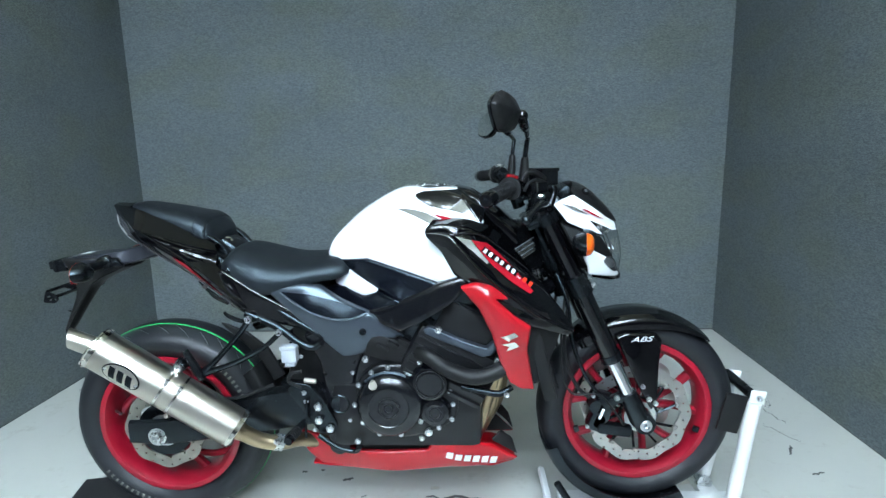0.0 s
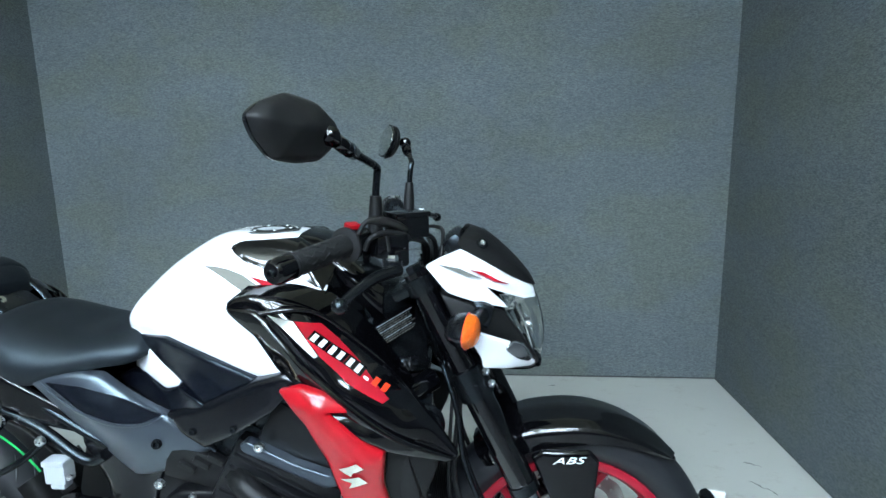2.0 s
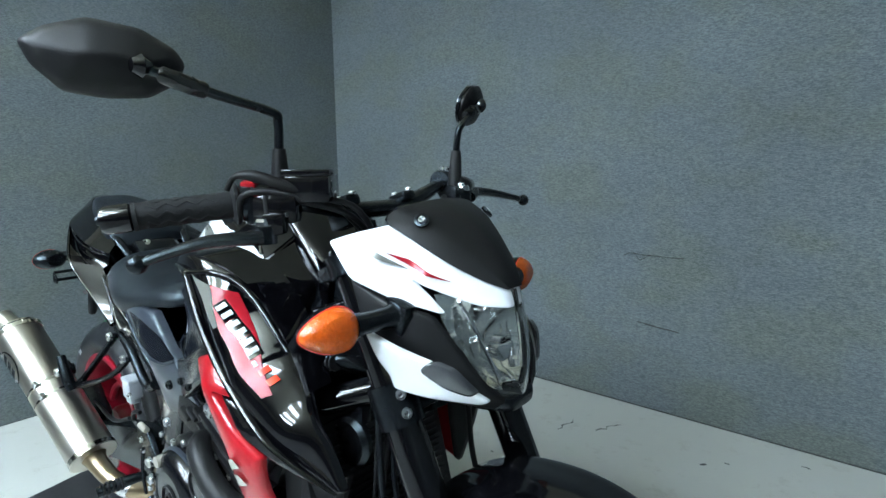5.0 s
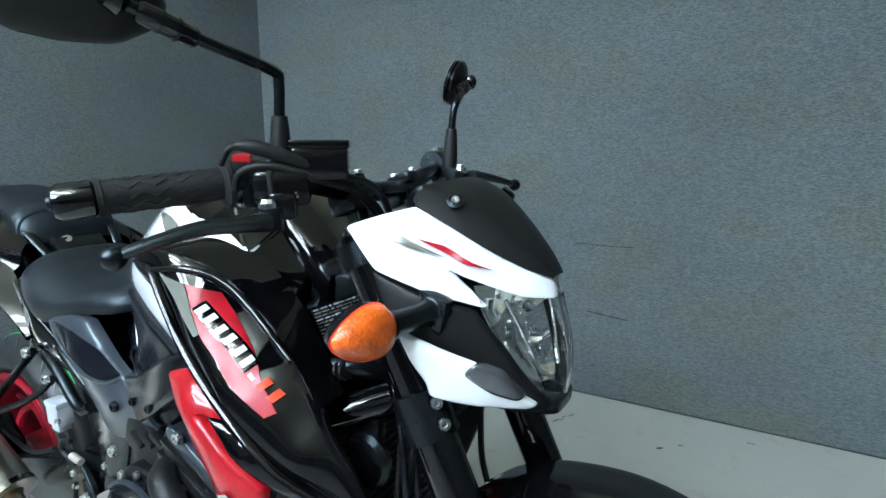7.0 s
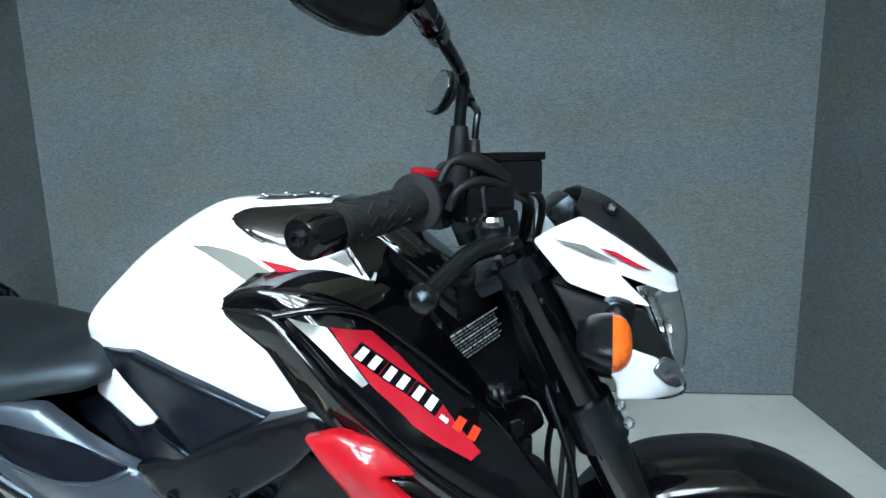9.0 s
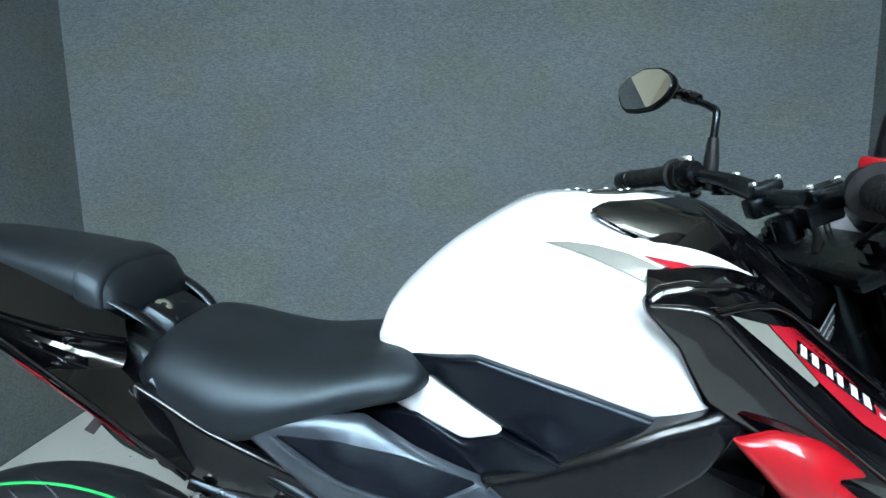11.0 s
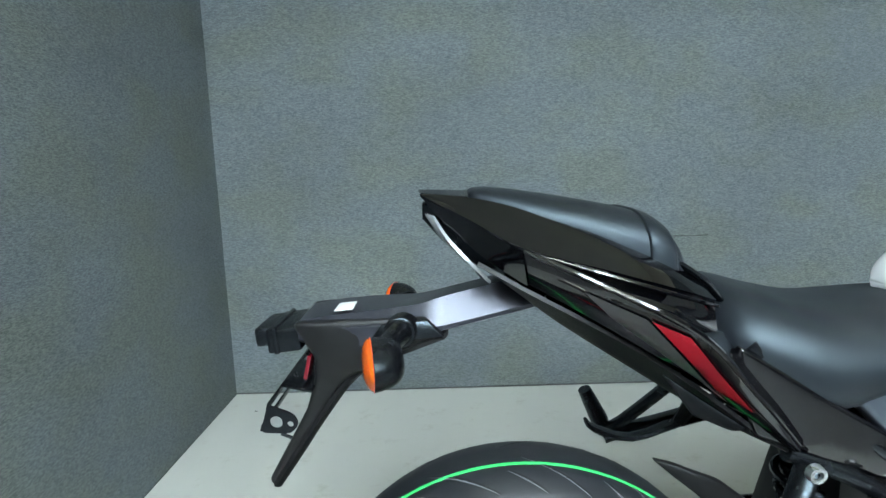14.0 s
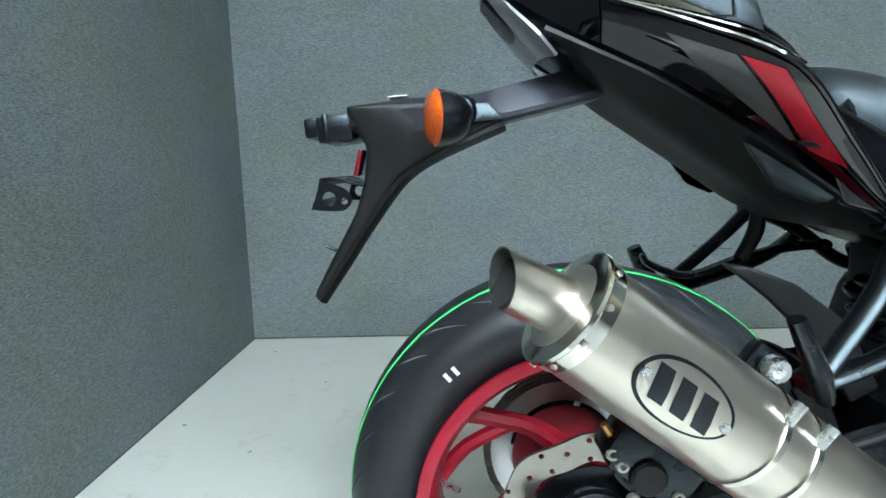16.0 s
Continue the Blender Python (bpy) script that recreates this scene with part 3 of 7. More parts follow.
def caster(ob):
    """y of an object's outermost right-hand surface at (x, z)."""
    me = ob.data
    tree = BVHTree.FromPolygons([v.co for v in me.vertices], [p.vertices for p in me.polygons])

    def at(x, z):
        out = []
        for a, b in zip(np.ravel(x), np.ravel(z)):
            hit = tree.ray_cast(Vector((a, -2, b)), Vector((0, 1, 0)))[0]
            if hit is None:
                hit = tree.find_nearest(Vector((a, -0.2, b)))[0]
            out.append(hit.y)
        return np.array(out)
    return at


def body_of(sections, nu=5, nv=4, cap=True):
    """A body that is alike on both sides: for each x a half profile (y, z) from the top centre down the side."""
    grid = []
    for x, prof in sections:
        right = [(x, -y if y else CY, z) for y, z in prof]
        left = [(x, y + 2 * CY, z) for y, z in reversed(prof[1:])]
        grid.append(left + right)
    bm = skin(grid, nu, nv, ring=True, cap=cap)
    return bm


# wheels
def tyre_profile(r, half, seat):
    arc = [(seat, -half * 0.72), (seat + (r - seat) * 0.30, -half * 0.96), (seat + (r - seat) * 0.52, -half), (seat + (r - seat) * 0.74, -half * 0.86),
           (seat + (r - seat) * 0.92, -half * 0.52), (r - 0.001, -half * 0.22), (r, 0)]
    smooth = [(p.x, p.y) for p in spline([(a, b, 0) for a, b in arc], 4)]
    return smooth + [(a, -b) for a, b in reversed(smooth[:-1])] + [(seat - 0.008, half * 0.6), (seat - 0.008, -half * 0.6)]


def rim_profile(seat, half):
    side = [(seat + 0.006, -half), (seat + 0.007, -half + 0.004), (seat - 0.003, -half + 0.009), (seat - 0.010, -half * 0.45), (seat - 0.016, 0)]
    inner = [(seat - 0.026, 0), (seat - 0.024, -half * 0.5), (seat - 0.018, -half + 0.010), (seat - 0.010, -half - 0.001), (seat - 0.002, -half - 0.002)]
    out = side + [(r, -y) for r, y in reversed(side[:-1])]
    return out + [(r, -y) for r, y in reversed(inner[1:])] + inner


def spokes(c, r0, r1, n, half, phase, bm=None):
    """Pairs of cast spokes that part towards the rim."""
    bm = bm or bmesh.new()
    for i in range(n):
        for s in (-1, 1):
            a0 = radians(phase + 360 * i / n + s * 7)
            a1 = radians(phase + 360 * i / n + s * 19)
            rows = []
            for k in range(5):
                t = k / 4
                a = a0 + (a1 - a0) * t ** 1.2
                r = r0 + (r1 - r0) * t
                w = 0.013 - 0.003 * math.sin(t * 3.1)
                h = half * (1.0 - 0.25 * t)
                mid_pt = Vector((c[0] + r * math.cos(a), c[1], c[2] + r * math.sin(a)))
                tan = Vector((-math.sin(a), 0, math.cos(a)))
                rows.append([mid_pt + tan * u * w + Vector((0, v * h, 0)) for u, v in
                             ((-0.5, -1), (0.5, -1), (1, -0.55), (1, 0.55), (0.5, 1), (-0.5, 1), (-1, 0.55), (-1, -0.55))])
            vs = [[bm.verts.new(p) for p in row] for row in rows]
            for a, b in zip(vs, vs[1:]):
                for k in range(8):
                    bm.faces.new((a[k], a[(k + 1) % 8], b[(k + 1) % 8], b[k]))
            bm.faces.new(vs[0][::-1])
            bm.faces.new(vs[-1])
    return bm


def drilled_disc(c, r0, r1, thick, cells, waves, wave):
    """A brake disc with a wavy rim and drilled rows of holes."""
    bm = bmesh.new()
    cx, cy, cz = c

    def at(r, a, edge):
        if edge == 1:
            r += wave * math.cos(waves * a)
        elif edge == -1:
            r += wave * 0.9 * math.cos(waves * a)
        return bm.verts.new((cx + r * math.cos(a), cy, cz + r * math.sin(a)))

    rows = 3
    dr = (r1 - r0) / rows
    for i in range(cells):
        a0, a1 = 2 * math.pi * i / cells, 2 * math.pi * (i + 1) / cells
        am = (a0 + a1) / 2
        for j in range(rows):
            ra, rb = r0 + dr * j, r0 + dr * (j + 1)
            rm = (ra + rb) / 2
            lo, hi = (-1 if j == 0 else 0), (1 if j == rows - 1 else 0)
            rim = [at(ra, a0, lo), at(ra, am, lo), at(ra, a1, lo), at(rm, a1, 0), at(rb, a1, hi), at(rb, am, hi), at(rb, a0, hi), at(rm, a0, 0)]
            if (i + 2 * j) % 4 == 0:
                h = min(dr, rm * (a1 - a0)) * 0.30
                hole = []
                for v in rim:
                    d = Vector((v.co.x - cx - rm * math.cos(am), 0, v.co.z - cz - rm * math.sin(am))).normalized()
                    hole.append(bm.verts.new((cx + rm * math.cos(am) + d.x * h, cy, cz + rm * math.sin(am) + d.z * h)))
                for k in range(8):
                    bm.faces.new((rim[k], rim[(k + 1) % 8], hole[(k + 1) % 8], hole[k]))
            else:
                bm.faces.new(rim)
    bmesh.ops.remove_doubles(bm, verts=bm.verts, dist=0.0002)
    return thicken(bm, thick)


def ring_blocks(c, r, y, a0, a1, n, size, parent, mat, name="letter_block", lean=0.0):
    """Blocks in place of moulded lettering round a tyre wall."""
    for i in range(n):
        a = radians(a0 + (a1 - a0) * i / max(1, n - 1))
        m = Matrix.Translation((c[0] + r * math.cos(a), y, c[2] + r * math.sin(a))) @ Matrix.Rotation(-a + math.pi / 2, 4, "Y") @ Matrix.Rotation(lean, 4, "X")
        bm = box((size[0], 0.0016, size[1]), (0, 0, 0), 0.0004)
        bmesh.ops.transform(bm, matrix=m, verts=bm.verts)
        part(name, bm, mat, parent)


def tread_grooves(c, r, half, n, bm=None, shift=0.0, fat=1.0):
    """Slanting flat strips in place of grooves, that run from the shoulder towards the crown."""
    bm = bm or bmesh.new()
    prof = [(q[0], q[1]) for q in tyre_profile(r, half, r * 0.7)]
    prof = sorted({(round(o, 5), round(rr, 5)) for rr, o in prof if rr > r * 0.85})
    offs, rads = [p[0] for p in prof], [p[1] for p in prof]
    for i in range(n):
        for s in (-1, 1):
            base = 2 * math.pi * (i + (0.5 if s > 0 else 0)) / n
            length = (0.30, 0.16)[i % 2]
            rows = []
            for k in range(9):
                t = k / 8
                o = s * half * (0.80 - 0.62 * t * (1 if i % 2 == 0 else 0.55))
                a = base + length * t + shift
                rr = np.interp(o, offs, rads) + 0.0006
                w = fat * 0.004 / r * math.sin(math.pi * (0.06 + 0.88 * t))
                rows.append([bm.verts.new((c[0] + rr * math.cos(b), o + c[1], c[2] + rr * math.sin(b))) for b in (a - w, a + w)])
            for (p, q), (u, v) in zip(rows, rows[1:]):
                bm.faces.new((p, q, v, u))
    return bm


# Near-black strips on the tread paint the shade inside its grooves.
GROOVE = material("tyre_groove_shade", (0.004, 0.004, 0.0045), 0.8, vary=0.2)
EDGE_SHIFT = 0.010

front_wheel = part("front_wheel", lathe([(0.028, -0.055), (0.034, -0.05), (0.036, 0.05), (0.028, 0.055), (0.012, 0.055), (0.012, -0.055)], (FX, CY, FZ), 32), RED_WHEEL, bike, "red cast front wheel")
part("tyre", lathe(tyre_profile(FR, 0.060, 0.219), (FX, CY, FZ), 96), RUBBER, front_wheel, "black road tyre")
part("rim", lathe(rim_profile(0.2165, 0.050), (FX, CY, FZ), 96), RED_WHEEL, front_wheel, "red painted cast rim")
part("spokes", spokes((FX, CY, FZ), 0.032, 0.196, 5, 0.019, 12), RED_WHEEL, front_wheel)
for s in (-1, 1):
    part("brake_disc", drilled_disc((FX, CY + s * 0.066, FZ), 0.118, 0.153, 0.005, 64, 10, 0.0035), DISC, front_wheel, "drilled steel wave brake disc")
    carrier = bmesh.new()
    for i in range(10):
        a = 2 * math.pi * i / 10
        d = Vector((math.cos(a), 0, math.sin(a)))
        e = Vector((math.cos(a + 0.25), 0, math.sin(a + 0.25)))
        part("carrier_arm", tube([Vector((FX, CY + s * 0.062, FZ)) + d * 0.05, Vector((FX, CY + s * 0.062, FZ)) + e * 0.118], 0.006, 6, 1, None, 0.6), BLACK_SATIN, front_wheel)
    lathe([(0.050, -0.004), (0.058, -0.004), (0.058, 0.004), (0.050, 0.004)], (FX, CY + s * 0.062, FZ), 32, bm=carrier)
    part("disc_carrier", carrier, BLACK_SATIN, front_wheel)
    for i in range(10):
        a = 2 * math.pi * i / 10 + 0.25
        bolt((FX + 0.117 * math.cos(a), CY + s * 0.067, FZ + 0.117 * math.sin(a)), (0, s, 0), 0.008, front_wheel, DISC, "disc_button")
part("sensor_ring", drilled_disc((FX, -0.072, FZ), 0.034, 0.047, 0.002, 40, 1, 0.0), ALU, front_wheel, "slotted speed sensor ring")
part("tread_groove", tread_grooves((FX, CY, FZ), FR, 0.060, 26), GROOVE, front_wheel)
# Thin pale strips: the glint on each groove's edge, put into colour.
part("groove_edge", tread_grooves((FX, CY, FZ), FR, 0.060, 26, None, EDGE_SHIFT * 1.3, 0.3), GROOVE_GLINT, front_wheel)
for a in (-18, 198):
    part("wheel_weight", box((0.016, 0.012, 0.018), (FX + 0.190 * math.cos(radians(a)), -0.035, FZ + 0.190 * math.sin(radians(a))), 0.002, (0, -a, 0)), BLACK_SATIN, front_wheel)

rear_wheel = part("rear_wheel", lathe([(0.045, -0.06), (0.052, -0.05), (0.052, 0.06), (0.045, 0.07), (0.012, 0.07), (0.012, -0.06)], (RX, CYR, RZ), 32), RED_WHEEL, bike, "red cast rear wheel")
part("tyre", lathe(tyre_profile(RR, 0.083, 0.219), (RX, CYR, RZ), 112), RUBBER, rear_wheel, "wide black road tyre with a green stripe")
part("rim", lathe(rim_profile(0.2165, 0.075), (RX, CYR, RZ), 96), RED_WHEEL, rear_wheel, "red painted cast rim")
for i in range(5):
    p = 72 * i

    def at(r, a):
        return (RX + r * math.cos(radians(a)), CYR, RZ + r * math.sin(radians(a)))
    arm = tube([at(0.045, 100 + p), at(0.10, 124 + p), at(0.15, 138 + p), at(0.199, 146 + p)], [0.020, 0.015, 0.013, 0.015], 8, 3)
    tube([at(0.130, 136 + p), at(0.165, 159 + p), at(0.199, 178 + p)], [0.010, 0.011, 0.013], 8, 3, arm)
    part("spoke", arm, RED_WHEEL, rear_wheel)
part("hub_drum", lathe([(0.045, -0.055), (0.052, -0.02), (0.070, 0.03), (0.080, 0.060), (0.082, 0.078), (0.060, 0.080), (0.03, 0.0), (0.03, -0.055)], (RX, CYR, RZ), 48), RED_WHEEL, rear_wheel, "red hub drum")
part("tread_groove", tread_grooves((RX, CYR, RZ), RR, 0.083, 30), GROOVE, rear_wheel)
part("groove_edge", tread_grooves((RX, CYR, RZ), RR, 0.083, 30, None, EDGE_SHIFT * 1.3, 0.5), GROOVE_GLINT, rear_wheel)
prof = sorted((o, r) for r, o in tyre_profile(RR, 0.083, 0.219) if r > 0.28)
y0 = -0.0265
rr = np.interp([y0 - 0.002, y0 + 0.002], [p[0] for p in prof], [p[1] for p in prof])
part("green_stripe", lathe([(rr[0] + 0.0010, y0 - 0.002), (rr[1] + 0.0010, y0 + 0.002), (rr[1] - 0.001, y0 + 0.002), (rr[0] - 0.001, y0 - 0.002)], (RX, CYR, RZ), 112), GREEN_MARK, rear_wheel, "thin green paint stripe")
ring_blocks((RX, CYR, RZ), 0.262, CYR - 0.0832, 216, 258, 11, (0.0075, 0.012), rear_wheel, SILVER_DECAL)
ring_blocks((RX, CYR, RZ), 0.262, CYR - 0.0832, 52, 16, 11, (0.0075, 0.013), rear_wheel, SILVER_DECAL)
ring_blocks((RX, CYR, RZ), 0.262, CYR - 0.0832, 129.6, 132.4, 2, (0.0050, 0.0125), rear_wheel, WHITE_DECAL, "white_emblem")
part("brake_disc", drilled_disc((RX, -0.104, RZ), 0.088, 0.124, 0.005, 48, 8, 0.0035), DISC_WORN, rear_wheel, "drilled steel wave brake disc")
part("disc_carrier", lathe([(0.045, -0.098), (0.084, -0.100), (0.084, -0.096), (0.045, -0.092)], (RX, CYR, RZ), 32), BLACK_SATIN, rear_wheel)
part("sensor_ring", drilled_disc((RX, -0.110, RZ), 0.034, 0.050, 0.002, 40, 1, 0.0), ALU, rear_wheel, "slotted speed sensor ring")
sprocket = bmesh.new()
lathe([(0.084, 0.090), (0.114, 0.090), (0.114, 0.096), (0.084, 0.096)], (RX, CYR, RZ), 86, bm=sprocket)
for i in range(5):
    a = 2 * math.pi * i / 5
    tube([(RX + 0.045 * math.cos(a), 0.096, RZ + 0.045 * math.sin(a)), (RX + 0.09 * math.cos(a), 0.096, RZ + 0.09 * math.sin(a))], 0.012, 6, 1, sprocket, 0.25)
part("sprocket", sprocket, ALU, rear_wheel, "bare metal rear sprocket")
link = bmesh.new()
for y in (-0.0062, 0.0062):
    loop = []
    for cx, a0 in ((0.0075, -110), (-0.0075, 70)):
        loop += [(cx + 0.0068 * math.cos(radians(a0 + 220 * k / 5)), 0.0068 * math.sin(radians(a0 + 220 * k / 5))) for k in range(6)]
    rows = [[link.verts.new((u, y + d, v)) for u, v in loop] for d in (-0.0011, 0.0011)]
    n = len(loop)
    for k in range(n):
        link.faces.new((rows[0][k], rows[0][(k + 1) % n], rows[1][(k + 1) % n], rows[1][k]))
    link.faces.new(rows[0][::-1])
    link.faces.new(rows[1])
for cx in (-0.0075, 0.0075):
    lathe([(0.0001, -0.0085), (0.0030, -0.0085), (0.0030, 0.0085), (0.0001, 0.0085)], (cx, 0, 0), 8, bm=link)
link_mesh = bpy.data.meshes.new("chain_link")
bmesh.ops.recalc_face_normals(link, faces=link.faces)
link.to_mesh(link_mesh)
link.free()
link_mesh.materials.append(CHAIN)
for i in range(32):
    a = radians(70 + 7.25 * i)
    ob = new("chain_link", link_mesh)
    ob.parent = rear_wheel
    ob.matrix_basis = Matrix.Translation((RX + 0.119 * math.cos(a), 0.096 + (0.002 if i % 2 else -0.001), RZ + 0.119 * math.sin(a))) @ Matrix.Rotation(-a - math.pi / 2, 4, "Y")
valve = tube([(RX - 0.19, -0.045, RZ + 0.03), (RX - 0.165, -0.060, RZ + 0.027)], 0.004, 8, 1)
part("valve_stem", valve, ZINC, rear_wheel)

# chain runs, swingarm and axle
for z0, z1 in ((RZ + 0.119, 0.455), (RZ - 0.119, 0.375)):
    run = bmesh.new()
    for i in range(44):
        t = i / 43
        box((0.014, 0.016, 0.013), (RX + (0.55 - RX) * t, 0.096, z0 + (z1 - z0) * t), 0.002, bm=run)
    part("chain_run", run, CHAIN, bike)
for s in (-1, 1):
    arm = skin([[(x, yy(s, y - d), z + h), (x, yy(s, y + d), z + h), (x, yy(s, y + d), z - h), (x, yy(s, y - d), z - h)]
                for x, y, z, d, h in ((-0.035, 0.135, 0.342, 0.010, 0.030), (0.09, 0.134, 0.345, 0.011, 0.034), (0.2, 0.130, 0.368, 0.016, 0.042),
                                      (0.40, 0.112, 0.405, 0.022, 0.055), (0.58, 0.10, 0.425, 0.026, 0.05))], 4, 2, ring=True, cap=True)
    part("swingarm", arm, BLACK_SATIN, bike, "black aluminium swingarm")
part("swingarm_bridge", box((0.12, 0.20, 0.12), (0.47, 0, 0.42), 0.02), BLACK_SATIN, bike)
part("axle_nut", lathe([(0.0205, 0.0), (0.0205, -0.012), (0.017, -0.016), (0.011, -0.016), (0.010, -0.006), (0.0005, -0.006), (0.0005, 0)], (RX, -0.146, RZ), 6), ZINC, bike, "zinc plated axle nut")
part("axle_washer", lathe([(0.027, 0.0), (0.027, -0.003), (0.012, -0.003), (0.012, 0)], (RX, -0.1465, RZ), 24), ZINC, bike)
caliper = part("rear_caliper", join(box((0.105, 0.042, 0.060), (0.112, -0.124, 0.432), 0.012, (0, 35, 0)), box((0.05, 0.05, 0.05), (0.080, -0.124, 0.458), 0.012, (0, 35, 0)), box((0.11, 0.014, 0.035), (0.115, -0.116, 0.385), 0.006, (0, 50, 0))), BLACK_SATIN, bike, "black rear brake caliper")
part("piston_cap", lathe([(0.021, 0), (0.021, -0.010), (0.018, -0.013), (0.001, -0.013), (0.001, 0)], (0.100, -0.142, 0.427), 28), BLACK_MATT, caliper)
part("bleed_nipple", tube([(0.066, -0.131, 0.465), (0.052, -0.134, 0.486)], [0.006, 0.004], 8, 1), BRASS, caliper, "brass bleed nipple")
for x, z in ((0.072, 0.440), (0.060, 0.455), (0.136, 0.400), (0.085, 0.398)):
    bolt((x, -0.142, z), (0, -1, 0), 0.008, caliper, STEEL_DULL)
part("rear_brake_hose", tube([(0.13, -0.134, 0.455), (0.19, -0.142, 0.460), (0.30, -0.145, 0.455), (0.42, -0.15, 0.50)], 0.005, 8, 5), BLACK_MATT, bike)

# front fork
U = Vector((-math.sin(radians(25)), 0, math.cos(radians(25))))


def on_fork(h, y=0.0, ahead=0.0):
    return Vector((1.490, y, 0.345)) + U * h + Vector((U.z, 0, -U.x)) * ahead


for s in (-1, 1):
    fork = part("fork_leg", tube([on_fork(0.235, yy(s, 0.100)), on_fork(0.242, yy(s, 0.100)), on_fork(0.42, yy(s, 0.100)), on_fork(0.71, yy(s, 0.100))], [0.0275, 0.0285, 0.0285, 0.0255], 24, 1),
                BLACK_GLOSS, bike, "gloss black fork tube")
    part("slider", tube([on_fork(0.08, yy(s, 0.100)), on_fork(0.242, yy(s, 0.100))], 0.0205, 24, 1), CHROME, fork, "chromed fork slider")
    part("seal_collar", tube([on_fork(0.228, yy(s, 0.1)), on_fork(0.250, yy(s, 0.1))], 0.0305, 24, 1), BLACK_SATIN, fork)
    part("fork_foot", join(tube([on_fork(0.004, yy(s, 0.100)), on_fork(0.03, yy(s, 0.100)), on_fork(0.118, yy(s, 0.100))], [0.022, 0.030, 0.026], 20, 3),
                           tube([Vector((FX, yy(s, 0.078), FZ)), Vector((FX, yy(s, 0.122), FZ))], 0.030, 20, 1)), BLACK_SATIN, fork, "dark cast fork foot")
    part("fork_cap", tube([on_fork(0.71, yy(s, 0.1)), on_fork(0.722, yy(s, 0.1))], 0.017, 6, 1), BLACK_SATIN, fork)
part("axle_end", lathe([(0.017, 0.0), (0.017, -0.008), (0.013, -0.011), (0.009, -0.011), (0.008, -0.002), (0.0005, -0.002), (0.0005, 0)], (FX, -0.122, FZ), 24), ALU, bike, "bare aluminium axle end")
low = bmesh.new()
box((0.055, 0.19, 0.045), tuple(on_fork(0.475)), 0.014, (0, -25, 0), low)
for s in (-1, 1):
    tube([on_fork(0.445, yy(s, 0.1)), on_fork(0.505, yy(s, 0.1))], 0.0345, 24, 1, low)
part("lower_yoke", low, BLACK_SATIN, bike, "black lower fork clamp")
for s in (-1, 1):
    for h in (0.462, 0.488):
        bolt(on_fork(h, yy(s, 0.118), 0.036), (0.55, s * 0.6, 0.2), 0.0075, bike)
up = bmesh.new()
box((0.10, 0.24, 0.022), tuple(on_fork(0.685, 0, -0.01)), 0.008, (0, -25, 0), up)
for s in (-1, 1):
    tube([on_fork(0.670, yy(s, 0.1)), on_fork(0.700, yy(s, 0.1))], 0.034, 24, 1, up)
part("upper_yoke", up, BLACK_SATIN, bike, "black upper fork clamp")
part("steering_head", tube([on_fork(0.44, 0, -0.03), on_fork(0.69, 0, -0.03)], 0.036, 20, 1), BLACK_SATIN, bike)

# front brakes
for s in (-1, 1):
    cal = bmesh.new()
    box((0.055, 0.050, 0.120), (FX - 0.122, yy(s, 0.088), FZ + 0.028), 0.014, (0, 20, 0), cal)
    box((0.10, 0.030, 0.035), (FX - 0.085, yy(s, 0.104), FZ - 0.020), 0.010, (0, 8, 0), cal)
    box((0.09, 0.026, 0.03), (FX - 0.08, yy(s, 0.104), FZ + 0.075), 0.010, (0, -25, 0), cal)
    tube([(FX - 0.14, yy(s, 0.113), FZ + 0.05), (FX - 0.14, yy(s, 0.07), FZ + 0.05)], 0.02, 16, 1, cal)
    tube([(FX - 0.13, yy(s, 0.113), FZ + 0.005), (FX - 0.13, yy(s, 0.07), FZ + 0.005)], 0.02, 16, 1, cal)
    caliper = part("front_caliper", cal, BLACK_SATIN, bike, "black two-piston front brake caliper")
    bolt((FX - 0.085, yy(s, 0.12), FZ + 0.085), (0, s, 0), 0.009, caliper)
    bolt((FX - 0.165, yy(s, 0.11), FZ - 0.01), (0, s, 0), 0.006, caliper)
    bolt((FX - 0.15, yy(s, 0.11), FZ + 0.085), (0, s, 0), 0.006, caliper)
    part("letter_bar", box((0.008, 0.001, 0.034), (FX - 0.125, yy(s, 0.1136), FZ + 0.03), 0.0003, (0, 20, 0)), WHITE_DECAL, caliper)
    part("brake_hose", tube([(FX - 0.16, yy(s, 0.11), FZ + 0.08), (FX - 0.2, yy(s, 0.11), FZ + 0.12), (FX - 0.235, yy(s, 0.105), FZ + 0.22), (FX - 0.225, s * 0.09, FZ + 0.38), (FX - 0.25, s * 0.06, FZ + 0.52)], 0.0055, 8), BLACK_MATT, bike)
part("sensor_wire", tube([(FX - 0.05, -0.11, FZ - 0.02), (FX - 0.13, -0.12, FZ + 0.09), (FX - 0.215, -0.12, FZ + 0.10), (FX - 0.245, -0.11, FZ + 0.2), (FX - 0.235, -0.1, FZ + 0.4)], 0.0035, 8), BLACK_MATT, bike)

# front mudguard
rows = []
